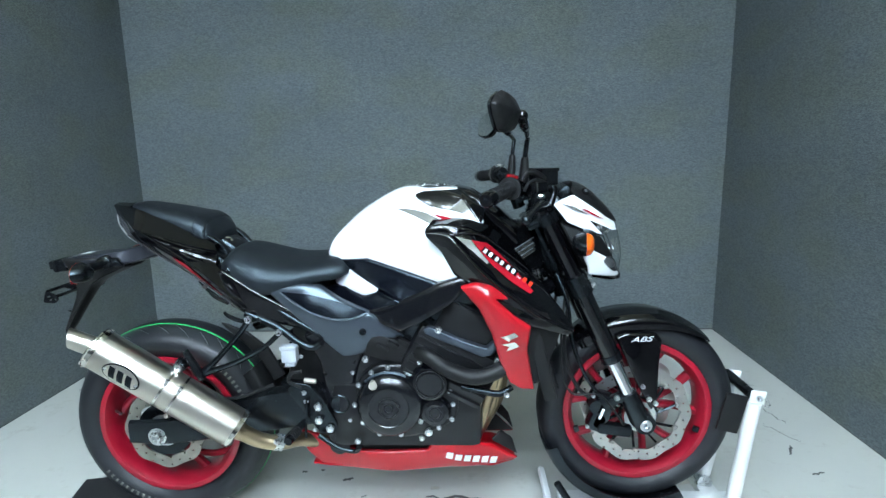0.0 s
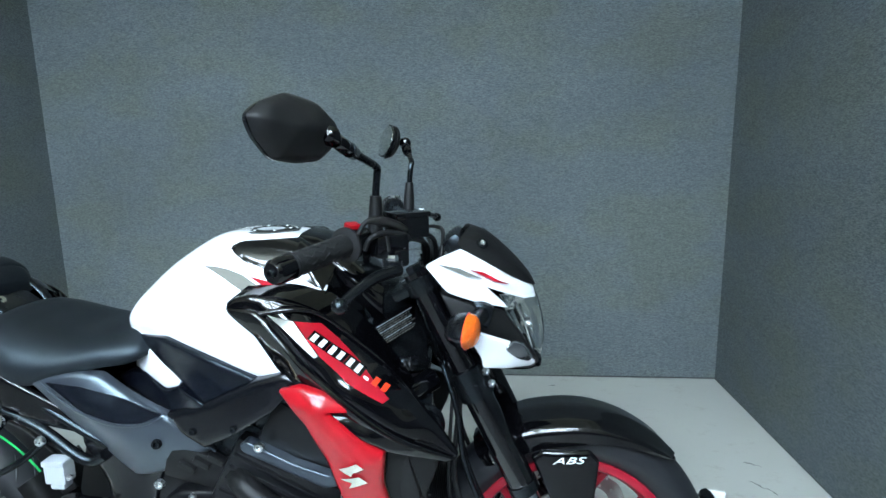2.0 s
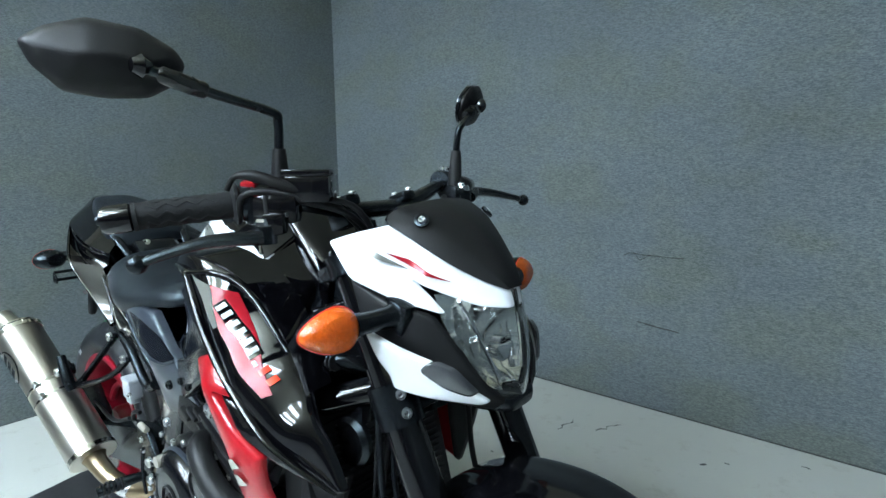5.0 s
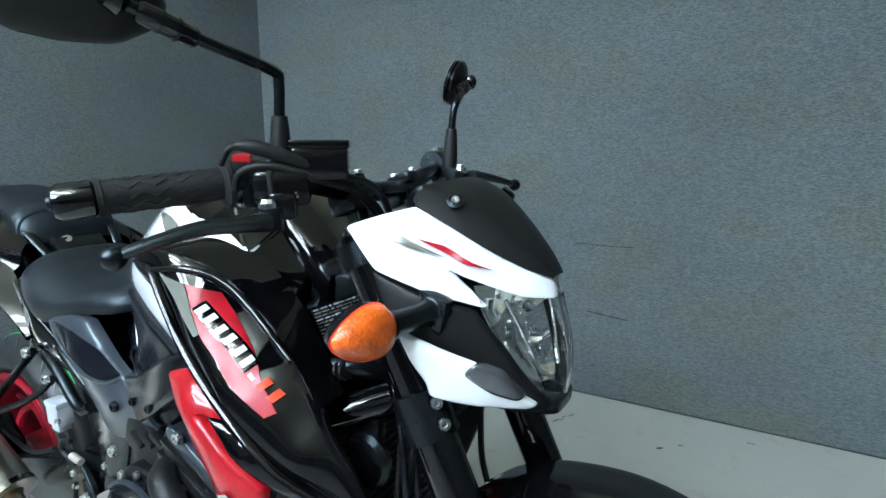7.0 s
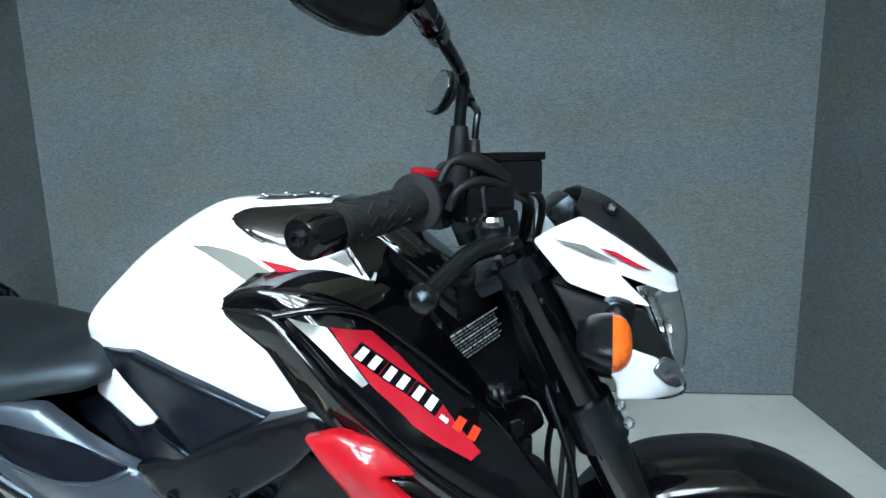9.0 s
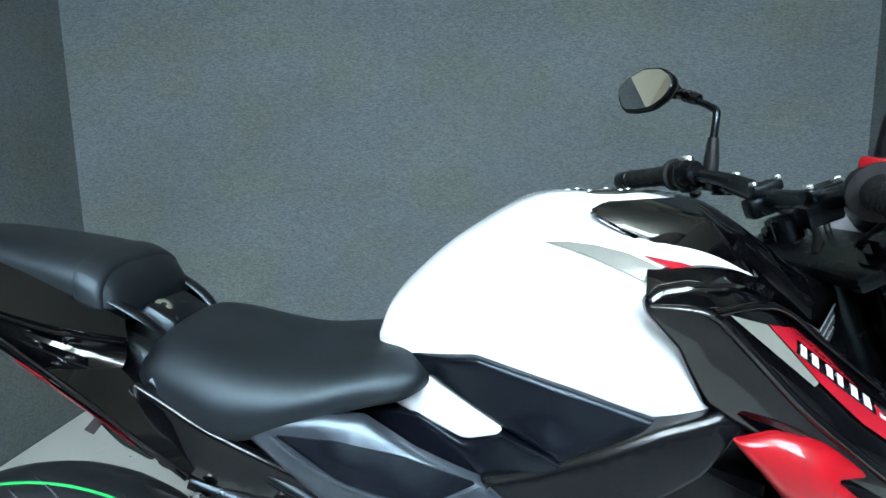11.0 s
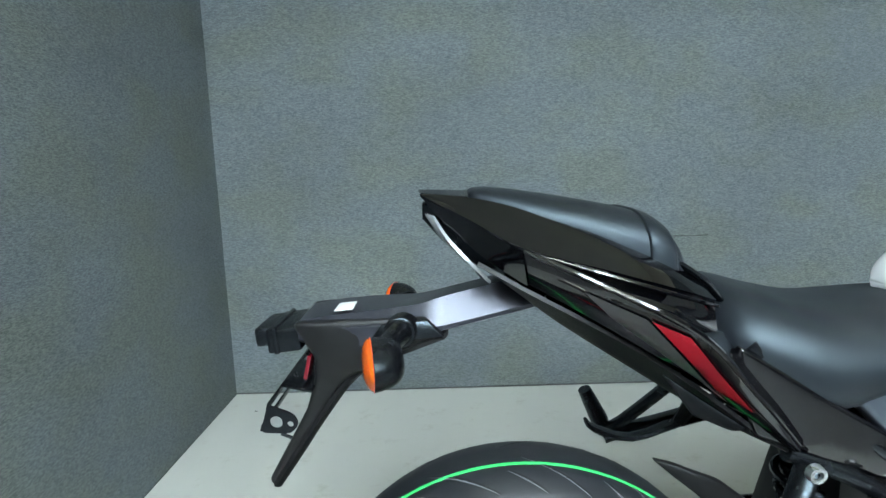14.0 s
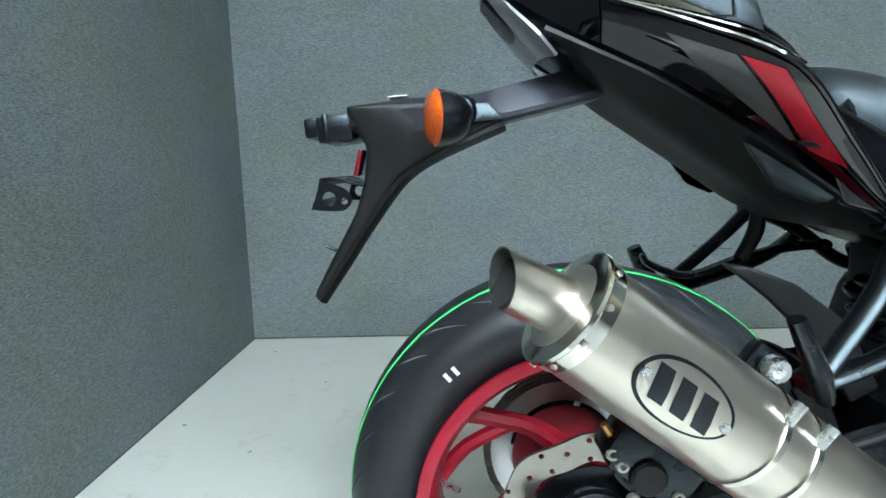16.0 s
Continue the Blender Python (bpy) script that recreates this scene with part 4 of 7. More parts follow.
for a, r, hw, drop in ((130, 0.309, 0.058, 0.040), (124, 0.312, 0.066, 0.050), (116, 0.314, 0.073, 0.052), (104, 0.315, 0.076, 0.050), (86, 0.314, 0.076, 0.044),
                       (70, 0.312, 0.072, 0.030), (56, 0.309, 0.062, 0.016), (47, 0.306, 0.040, 0.006), (44, 0.305, 0.012, 0.001)):
    ca, sa = math.cos(radians(a)), math.sin(radians(a))
    rows.append([(FX + (r - d) * ca, CY + y * hw, FZ + (r - d) * sa) for y, d in
                 ((-1.04, drop), (-1.0, drop * 0.35), (-0.78, 0.004), (-0.4, 0.0), (0, -0.003), (0.4, 0.0), (0.78, 0.004), (1.0, drop * 0.35), (1.04, drop))])
part("front_mudguard", thicken(skin(rows, 5, 4), 0.003), BLACK_SEMI, bike, "gloss black front mudguard")
guard = panel([(1.405, -0.086, 0.612), (1.43, -0.088, 0.626), (1.52, -0.086, 0.626), (1.538, -0.086, 0.605), (1.528, -0.098, 0.53), (1.524, -0.110, 0.43), (1.508, -0.112, 0.40), (1.470, -0.112, 0.47), (1.43, -0.100, 0.56)],
              thick=0.004, edge=0.006)
stays = pair("mudguard_stay", guard, BLACK_GLOSS, bike, "gloss black mudguard side plate")
bolt((1.498, -0.115, 0.438), (0, -1, 0), 0.008, bike)
bolt((1.517, -0.115, 0.425), (0, -1, 0), 0.008, bike)
bolt((1.48, -0.112, 0.475), (0, -1, 0), 0.007, bike)


def lettering(words, size, depth=0.0006, lean=0.0):
    """Flat raised letters in the x-z plane, read from -y."""
    cu = bpy.data.curves.new("lettering", "FONT")
    cu.body, cu.size, cu.extrude, cu.shear = words, size, depth, lean
    ob = bpy.data.objects.new("lettering", cu)
    scene.collection.objects.link(ob)
    me = bpy.data.meshes.new_from_object(ob.evaluated_get(bpy.context.evaluated_depsgraph_get()))
    bm = bmesh.new()
    bm.from_mesh(me)
    bpy.data.objects.remove(ob)
    bpy.data.meshes.remove(me)
    bpy.data.curves.remove(cu)
    bmesh.ops.transform(bm, matrix=Matrix.Rotation(math.pi / 2, 4, "X"), verts=bm.verts)
    return bm


abs_word = lettering("ABS", 0.020, lean=0.4)
bmesh.ops.transform(abs_word, matrix=Matrix.Translation((1.446, -0.0925, 0.602)) @ Matrix.Rotation(radians(-3), 4, "Y") @ Matrix.Diagonal((1.75, 1, 1, 1)), verts=abs_word.verts)
part("abs_lettering", abs_word, WHITE_DECAL, stays[0], "white letters")

# fuel tank
tank = part("fuel_tank", body_of([
    (0.572, [(0, 0.872), (0.018, 0.871), (0.030, 0.869), (0.035, 0.866), (0.033, 0.858), (0.025, 0.850)]),
    (0.587, [(0, 0.906), (0.024, 0.903), (0.044, 0.892), (0.051, 0.878), (0.049, 0.858), (0.04, 0.846)]),
    (0.627, [(0, 0.949), (0.030, 0.941), (0.056, 0.920), (0.072, 0.888), (0.072, 0.860), (0.055, 0.838)]),
    (0.690, [(0, 0.999), (0.039, 0.989), (0.075, 0.956), (0.101, 0.912), (0.105, 0.864), (0.075, 0.825)]),
    (0.786, [(0, 1.049), (0.040, 1.045), (0.082, 1.016), (0.127, 0.956), (0.139, 0.876), (0.10, 0.800)]),
    (0.869, [(0, 1.053), (0.050, 1.050), (0.098, 1.020), (0.151, 0.958), (0.161, 0.874), (0.12, 0.780)]),
    (0.950, [(0, 1.047), (0.050, 1.043), (0.100, 1.008), (0.164, 0.950), (0.174, 0.875), (0.14, 0.775)]),
    (1.010, [(0, 1.020), (0.050, 1.014), (0.095, 0.985), (0.155, 0.940), (0.168, 0.875), (0.13, 0.775)]),
    (1.040, [(0, 0.985), (0.050, 0.980), (0.085, 0.960), (0.135, 0.930), (0.145, 0.880), (0.13, 0.800)]),
], 6, 5), WHITE_PAINT, bike, "pearl white fuel tank")
on_tank = caster(tank)
cap = part("tank_cap", lathe([(0.052, 0.0), (0.052, 0.006), (0.046, 0.010), (0.030, 0.010), (0.028, 0.007), (0.001, 0.007), (0.001, 0.0)], (0.875, CY, 1.0445), 40, "z"), BLACK_SATIN, bike, "black fuel filler cap with a metal rim")
part("cap_ring", lathe([(0.060, 0.0), (0.060, 0.005), (0.053, 0.006), (0.053, 0.0)], (0.875, CY, 1.0475), 40, "z"), STEEL_POLISHED, cap)
for i in range(6):
    a = i * math.pi / 3
    bolt((0.875 + 0.041 * math.cos(a), CY + 0.041 * math.sin(a), 1.0525), (0, 0, 1), 0.004, cap)
grey = decal([(0.783, 0.998), (0.81, 0.999), (0.84, 0.996), (0.873, 0.988), (0.908, 0.972), (0.940, 0.956), (0.912, 0.948), (0.880, 0.962), (0.84, 0.980), (0.81, 0.991)], on_tank, 0.0035)
pair("tank_stripe", grey, SILVER_DECAL, tank, "silver grey stripe")
red = decal([(0.888, 0.986), (0.93, 0.978), (0.96, 0.968), (0.990, 0.956), (0.951, 0.953), (0.922, 0.970)], on_tank, 0.0035)
pair("tank_stripe", red, RED_DECAL, tank, "red stripe")

facets = bmesh.new()
corner = {k: facets.verts.new(p) for k, p in {
    "tip": (0.832, -0.101, 1.033), "back": (0.858, -0.094, 1.045), "top": (0.964, -0.066, 1.048), "nose": (1.036, -0.074, 0.992), "foot": (1.022, -0.132, 0.952),
    "low": (0.925, -0.126, 0.986), "heel": (0.870, -0.119, 1.011), "fold": (0.972, -0.112, 1.024), "brow": (0.868, -0.106, 1.036),
    "in_back": (0.858, -0.066, 1.040), "in_top": (0.964, -0.040, 1.040), "in_nose": (1.030, -0.040, 0.975), "in_foot": (1.010, -0.10, 0.940), "in_low": (0.92, -0.10, 0.970)}.items()}
for loop in ("tip back brow", "back top fold brow", "tip brow heel", "brow fold low heel", "top nose fold", "nose foot fold", "foot low fold", "back in_back in_top top", "top in_top in_nose nose", "nose in_nose in_foot foot", "foot in_foot in_low low",
             "tip in_back back", "tip heel in_low", "heel low in_low", "tip in_low in_back", "in_back in_low in_top", "in_top in_low in_foot in_nose"):
    facets.faces.new([corner[k] for k in loop.split()])
bmesh.ops.bevel(facets, geom=list(facets.edges), offset=0.0035, segments=2, affect="EDGES")
pair("tank_shoulder_cover", facets, BLACK_GLOSS, bike, "gloss black faceted shoulder trim")
part("tank_nose", body_of([
    (1.026, [(0, 1.005), (0.050, 1.000), (0.090, 0.976), (0.149, 0.938), (0.160, 0.880), (0.13, 0.790)]),
    (1.046, [(0, 0.985), (0.050, 0.978), (0.082, 0.958), (0.132, 0.928), (0.142, 0.880), (0.12, 0.800)]),
    (1.085, [(0, 0.955), (0.040, 0.950), (0.065, 0.930), (0.105, 0.905), (0.112, 0.870), (0.10, 0.800)])], 4, 5), BLACK_GLOSS, bike, "gloss black tank nose cover")
part("tank_front_cover", body_of([
    (0.955, [(0, 1.052), (0.03, 1.051), (0.055, 1.046), (0.06, 1.04), (0.05, 1.03)]),
    (1.000, [(0, 1.040), (0.035, 1.038), (0.062, 1.028), (0.070, 1.01), (0.06, 0.99)]),
    (1.060, [(0, 1.000), (0.035, 0.998), (0.068, 0.985), (0.078, 0.96), (0.06, 0.93)]),
    (1.120, [(0, 0.950), (0.035, 0.948), (0.068, 0.935), (0.080, 0.90), (0.06, 0.86)])], 4, 4), BLACK_GLOSS, bike, "gloss black cover in front of the tank")

# grained side covers under the tank, white fin
cover_pts = [(0.606, -0.062, 0.850), (0.637, -0.088, 0.852), (0.700, -0.125, 0.861), (0.813, -0.158, 0.830), (0.917, -0.175, 0.797), (0.984, -0.178, 0.803), (0.946, -0.172, 0.783),
             (0.864, -0.170, 0.745), (0.800, -0.166, 0.735), (0.779, -0.164, 0.757), (0.729, -0.132, 0.775), (0.687, -0.110, 0.797), (0.645, -0.086, 0.820), (0.612, -0.062, 0.836)]
knee_face = surface(cover_pts + [(0.76, -0.142, 0.80), (0.83, -0.160, 0.78)])
knee = panel(cover_pts, knee_face, thick=0.02, edge=0.009, res=0.010)
knee_r, knee_l = pair("side_cover", knee, NAVY_GRAIN, bike, "grained black plastic knee cover")
strip_pts = [(0.545, -0.050, 0.752), (0.579, -0.056, 0.768), (0.623, -0.080, 0.772), (0.680, -0.110, 0.747), (0.693, -0.115, 0.748), (0.729, -0.139, 0.769), (0.779, -0.168, 0.757), (0.812, -0.170, 0.738), (0.845, -0.172, 0.726),
             (0.790, -0.164, 0.715), (0.74, -0.145, 0.700), (0.70, -0.126, 0.694), (0.62, -0.084, 0.716), (0.56, -0.058, 0.735)]
strip_face = surface(strip_pts + [(0.70, -0.126, 0.725), (0.75, -0.152, 0.735)])
pair("cover_foot", panel(strip_pts, strip_face, thick=0.02, edge=0.005, res=0.010, round_by=0.004), NAVY_GRAIN, knee_r, "grained black foot of the knee cover")
rim = tube([(0.729, -0.139, 0.770), (0.755, -0.157, 0.763), (0.786, -0.168, 0.754)], [0.0025, 0.003, 0.001], 8, 6)
pair("cover_crease", rim, NAVY_GRAIN, knee_r)
fin = panel([(0.592, -0.060, 0.778), (0.606, -0.066, 0.834), (0.628, -0.078, 0.832), (0.648, -0.089, 0.817), (0.731, -0.135, 0.775), (0.724, -0.131, 0.766), (0.692, -0.112, 0.752), (0.681, -0.106, 0.750), (0.620, -0.073, 0.768)], thick=0.014, edge=0.004, res=0.008, round_by=0.004)
pair("side_fin", fin, WHITE_PAINT, bike, "small white painted side fin")

# seats
seat = part("rider_seat", body_of([
    (0.272, [(0, 0.860), (0.05, 0.858), (0.080, 0.850), (0.095, 0.838), (0.092, 0.826), (0.07, 0.822)]),
    (0.300, [(0, 0.887), (0.060, 0.882), (0.102, 0.864), (0.122, 0.838), (0.118, 0.800), (0.09, 0.790)]),
    (0.345, [(0, 0.881), (0.068, 0.877), (0.117, 0.855), (0.138, 0.820), (0.131, 0.782), (0.10, 0.775)]),
    (0.395, [(0, 0.867), (0.070, 0.863), (0.122, 0.842), (0.145, 0.806), (0.136, 0.765), (0.10, 0.760)]),
    (0.470, [(0, 0.852), (0.064, 0.849), (0.112, 0.834), (0.137, 0.808), (0.132, 0.780), (0.10, 0.772)]),
    (0.550, [(0, 0.856), (0.054, 0.852), (0.094, 0.843), (0.120, 0.825), (0.121, 0.800), (0.09, 0.792)]),
    (0.600, [(0, 0.860), (0.046, 0.857), (0.080, 0.848), (0.108, 0.830), (0.112, 0.806), (0.08, 0.796)]),
    (0.626, [(0, 0.856), (0.040, 0.853), (0.070, 0.845), (0.097, 0.830), (0.101, 0.812), (0.07, 0.804)]),
    (0.641, [(0, 0.842), (0.030, 0.840), (0.055, 0.836), (0.080, 0.826), (0.084, 0.818), (0.06, 0.812)])], 6, 6), SEAT, bike, "black vinyl rider seat")
PILLION = ((-0.012, 0.024, 1.014, 1.006), (-0.004, 0.036, 1.018, 1.002), (0.020, 0.051, 1.018, 0.992), (0.080, 0.073, 1.009, 0.968), (0.160, 0.087, 0.994, 0.942), (0.205, 0.091, 0.982, 0.924), (0.226, 0.088, 0.968, 0.914), (0.240, 0.079, 0.950, 0.909), (0.248, 0.064, 0.930, 0.908))


def cushion(x, grow=0.0):
    """Half profile of the pillion seat at x: a flat crown, a round shoulder and an upright flank."""
    w, top, low = (float(np.interp(x, [r[0] for r in PILLION], [r[k] for r in PILLION])) for k in (1, 2, 3))
    prof = []
    for k in range(10):
        a = k / 9 * math.pi / 2
        prof.append(((w + grow) * math.sin(a) ** 0.80, low + (top + grow - low) * math.cos(a) ** 0.62))
    return (x, prof + [(w * 0.93, low - 0.010)])


pillion = part("pillion_seat", body_of([cushion(r[0]) for r in PILLION], 5, 2), SEAT, bike, "black vinyl pillion seat with a strap")
strap = []
for x, grow in ((0.194, -0.002), (0.196, 0.0036), (0.210, 0.0042), (0.225, 0.0038), (0.227, -0.002)):
    half_loop = [(yy(-1, y) if y > 1e-6 else CY, z) for y, z in cushion(x, grow)[1][:-1]]
    strap.append([(x + 0.05 * max(0.0, 0.97 - z), 2 * CY - y, z) for y, z in reversed(half_loop[1:])] + [(x + 0.05 * max(0.0, 0.97 - z), y, z) for y, z in half_loop])
part("strap", thicken(skin(strap, 3, 2), 0.002), SEAT, pillion, "black pillion strap")

# tail
TIP, APEX, RAIL, CORNER, FOOT = (-0.073, -0.014, 1.011), (0.044, -0.118, 0.952), (0.130, -0.152, 0.914), (0.216, -0.178, 0.869), (0.350, -0.144, 0.724)
EDGE_A, EDGE_B = (-0.014, -0.067, 0.982), (0.285, -0.163, 0.797)
HEM = [(-0.036, -0.045, 0.972), (0.008, -0.078, 0.936), (0.052, -0.099, 0.909), (0.120, -0.116, 0.871), (0.184, -0.125, 0.832), (0.245, -0.132, 0.795), (0.344, -0.139, 0.714)]


def between(a, b, out=0.0):
    """Points halfway from one row to the other, pushed outwards."""
    return [((p[0] + q[0]) / 2, (p[1] + q[1]) / 2 - out, (p[2] + q[2]) / 2) for p, q in zip(a, b)]


side_top, side_low = [APEX, RAIL, CORNER, EDGE_B, FOOT], HEM[2:]
nose_top, nose_low = [TIP, EDGE_A, APEX], HEM[:3]
brow = [APEX, (0.125, -0.132, 0.930), (0.205, -0.134, 0.906), (0.266, -0.104, 0.883)]
seam = [TIP, (-0.014, -0.036, 1.006), (0.044, -0.058, 0.993), (0.125, -0.076, 0.966), (0.205, -0.084, 0.931), (0.246, -0.072, 0.910)]
shell = join(skin([seam, between(seam, [TIP, EDGE_A] + brow, 0.002), [TIP, EDGE_A] + brow], 4, 3),
             skin([nose_top, between(nose_top, nose_low, 0.002), nose_low], 4, 4),
             skin([side_top, between(side_top, side_low, 0.007), side_low], 4, 5),
             skin([brow, [APEX, (0.121, -0.129, 0.913), (0.202, -0.134, 0.882), (0.264, -0.118, 0.850)], [APEX, RAIL, CORNER, (0.240, -0.173, 0.846)]], 4, 4),
             skin([[CORNER, EDGE_B, FOOT], [(0.264, -0.122, 0.852), (0.312, -0.120, 0.792), (0.366, -0.120, 0.738)]], 3, 4),
             skin([[TIP, seam[1]], [(-0.077, CY, 1.015), (-0.012, CY, 1.012)]], 3, 3))
tail_r, tail_l = pair("tail_panel", thicken(shell, -0.003), BLACK_GLOSS, bike, "gloss black faceted tail panel", 30)
tail_face = caster(tail_r)
pair("panel_edge", tube([TIP, EDGE_A, APEX], [0.0010, 0.0022, 0.0026], 8, 5), BLACK_GLOSS, tail_r)
pair("panel_edge", tube([APEX, RAIL, CORNER, EDGE_B, FOOT], [0.0026, 0.0032, 0.0036, 0.003, 0.002], 8, 6), BLACK_GLOSS, tail_r)
pair("panel_edge", tube([APEX, (0.126, -0.136, 0.927), (0.205, -0.139, 0.902), (0.266, -0.112, 0.880)], [0.0022, 0.0026, 0.0028, 0.002], 8, 5), BLACK_GLOSS, tail_r)
pair("panel_edge", tube([(0.110, -0.132, 0.916), (0.19, -0.148, 0.884), (0.246, -0.144, 0.857)], [0.001, 0.003, 0.004], 8, 5), BLACK_GLOSS, tail_r)
pair("tail_stripe", decal([(0.171, 0.880), (0.208, 0.864), (0.243, 0.822), (0.292, 0.767), (0.258, 0.787)], tail_face, 0.0035, res=0.006), RED_DECAL, tail_r, "red tail stripe")
pair("tail_stripe", decal([(0.106, 0.908), (0.167, 0.881), (0.254, 0.788), (0.136, 0.878)], tail_face, 0.0030, res=0.006), GREY_DECAL, tail_r, "dark grey tail stripe")
for k in range(5):
    a, b = Vector((0.098, 0, 0.9375)), Vector((0.135, 0, 0.9265))
    p, q = a.lerp(b, k / 5), a.lerp(b, k / 5 + 0.14)
    pair("letter_bar", decal([(p.x, p.z - 0.0012), (q.x, q.z - 0.0012), (q.x, q.z + 0.0012), (p.x, p.z + 0.0012)], tail_face, 0.0025), SILVER_DECAL, tail_r)
tray = []
for (ex, ey, ez), (ux, uz) in (((-0.004, 0.078, 0.934), (0.030, 0.908)), ((0.050, 0.095, 0.904), (0.088, 0.860)), ((0.106, 0.107, 0.874), (0.135, 0.827)), ((0.178, 0.111, 0.832), (0.184, 0.794)),
                               ((0.242, 0.117, 0.789), (0.235, 0.760)), ((0.335, 0.131, 0.720), (0.290, 0.724)), ((0.40, 0.125, 0.69), (0.34, 0.70))):
    half = [(ex, ey, ez), (ex * 0.5 + ux * 0.5, ey * 0.5 + 0.028, ez * 0.5 + uz * 0.5), (ux, 0.05, uz), (ux + 0.004, 0.0, uz - 0.002)]
    tray.append([(x, -y, z) for x, y, z in half[:-1]] + [(half[-1][0], CY, half[-1][2])] + [(x, y + 2 * CY, z) for x, y, z in reversed(half[:-1])])
part("tail_undertray", thicken(skin(tray, 5, 4), 0.005), BLACK_MATT, bike, "matt black tail undertray")
pair("undertray_slot", panel([(0.205, -0.100, 0.800), (0.300, -0.116, 0.736), (0.288, -0.105, 0.728), (0.245, -0.095, 0.745)], thick=0.004, edge=0.002, res=0.012, lift=0.012), BLACK_SATIN, bike)
part("tail_core", body_of([
    (-0.072, [(0, 1.001), (0.008, 1.000), (0.011, 0.996), (0.012, 0.984), (0.008, 0.980)]),
    (-0.030, [(0, 0.998), (0.023, 0.997), (0.033, 0.990), (0.036, 0.958), (0.023, 0.938)]),
    (0.060, [(0, 0.973), (0.047, 0.970), (0.072, 0.956), (0.058, 0.900), (0.039, 0.883)]),
    (0.180, [(0, 0.918), (0.043, 0.913), (0.070, 0.883), (0.073, 0.833), (0.047, 0.810)]),
    (0.290, [(0, 0.853), (0.047, 0.848), (0.075, 0.823), (0.078, 0.773), (0.047, 0.750)]),
    (0.380, [(0, 0.773), (0.047, 0.768), (0.075, 0.753), (0.078, 0.723), (0.047, 0.688)]),
    (0.50, [(0, 0.748), (0.047, 0.743), (0.070, 0.733), (0.075, 0.688), (0.047, 0.648)])], 5, 4), BLACK_SATIN, bike, "satin black tail core")
lens = skin([[(x, -y, z), (x - 0.010, -y * 0.55, z + 0.003), (x - 0.013, CY, z + 0.004), (x - 0.010, y * 0.55 + 2 * CY, z + 0.003), (x, y + 2 * CY, z)]
             for x, y, z in ((-0.056, 0.030, 0.986), (-0.038, 0.055, 0.960), (-0.010, 0.068, 0.930), (0.012, 0.062, 0.906))], 4, 5)
part("tail_light", thicken(lens, 0.004), TAIL_LENS, bike, "pale clear tail light lens")
part("lock_bracket", box((0.070, 0.13, 0.050), (0.262, CY, 0.878), 0.010, (0, 35, 0), None, (0.7, 0.8)), BLACK_SATIN, bike, "black bracket between the seats")
lock = turn_to(lathe([(0.013, 0), (0.013, 0.008), (0.010, 0.010), (0.004, 0.010), (0.004, 0.006), (0.0005, 0.006), (0.0005, 0)], (0, 0, 0), 20), (0.55, -0.35, 0.75), (0.262, -0.012, 0.898))
part("seat_lock", lock, CHROME, bike, "chromed seat lock")
pair("grab_bracket", tube([(0.225, -0.075, 0.930), (0.268, -0.07, 0.900), (0.30, -0.06, 0.865)], [0.010, 0.011, 0.008], 10, 4, flat=0.5), BLACK_SATIN, bike)

# number plate arm, flap, rear indicators
arm = body_of([
    (0.080, [(0, 0.908), (0.012, 0.907), (0.031, 0.872), (0.031, 0.866), (0.02, 0.862)]),
    (-0.045, [(0, 0.879), (0.014, 0.878), (0.033, 0.844), (0.033, 0.838), (0.022, 0.834)]),
    (-0.085, [(0, 0.870), (0.020, 0.869), (0.044, 0.846), (0.044, 0.834), (0.030, 0.828)]),
    (-0.150, [(0, 0.866), (0.032, 0.865), (0.052, 0.850), (0.049, 0.824), (0.036, 0.812)]),
    (-0.205, [(0, 0.861), (0.034, 0.860), (0.050, 0.848), (0.046, 0.830), (0.034, 0.820)]),
    (-0.236, [(0, 0.856), (0.034, 0.855), (0.044, 0.848), (0.042, 0.832), (0.032, 0.826)])], 4, 1)
plate_arm = part("plate_arm", arm, ARM_SATIN, bike, "dark satin number plate arm", 18)
pair("indicator_base", box((0.100, 0.018, 0.024), (-0.098, -0.045, 0.842), 0.005, (0, -4, 0), None, (0.6, 0.7)), BLACK_SATIN, plate_arm)
part("plate_lamp", join(box((0.044, 0.098, 0.033), (-0.258, CY, 0.830), 0.005, (0, -5, 0)), box((0.024, 0.080, 0.026), (-0.286, CY, 0.832), 0.006, (0, -5, 0)), box((0.007, 0.104, 0.036), (-0.268, CY, 0.830), 0.003, (0, -5, 0))), BLACK_SATIN, plate_arm, "dark grey number plate lamp")
part("warning_sticker", box((0.024, 0.040, 0.0012), (-0.178, -0.012, 0.8675), 0.0003, (0, -4, 0)), WHITE_DECAL, plate_arm, "small white sticker")
flap_line = [(-0.05, 0.044, 0.834), (-0.132, 0.032, 0.800), (-0.180, 0.020, 0.770), (-0.224, 0.010, 0.715), (-0.262, 0.006, 0.660), (-0.300, -0.004, 0.606)]
flap = skin([[(x, -y, z), (x + 0.004, CY - (CY + y) * 0.5, z - 0.004), (x + 0.005, CY, z - 0.005), (x + 0.004, CY + (CY + y) * 0.5, z - 0.004), (x, y + 2 * CY, z)] for x, y, z in flap_line], 5, 4)
part("mud_flap", thicken(flap, 0.006), BLACK_MATT, bike, "black rear mud flap")
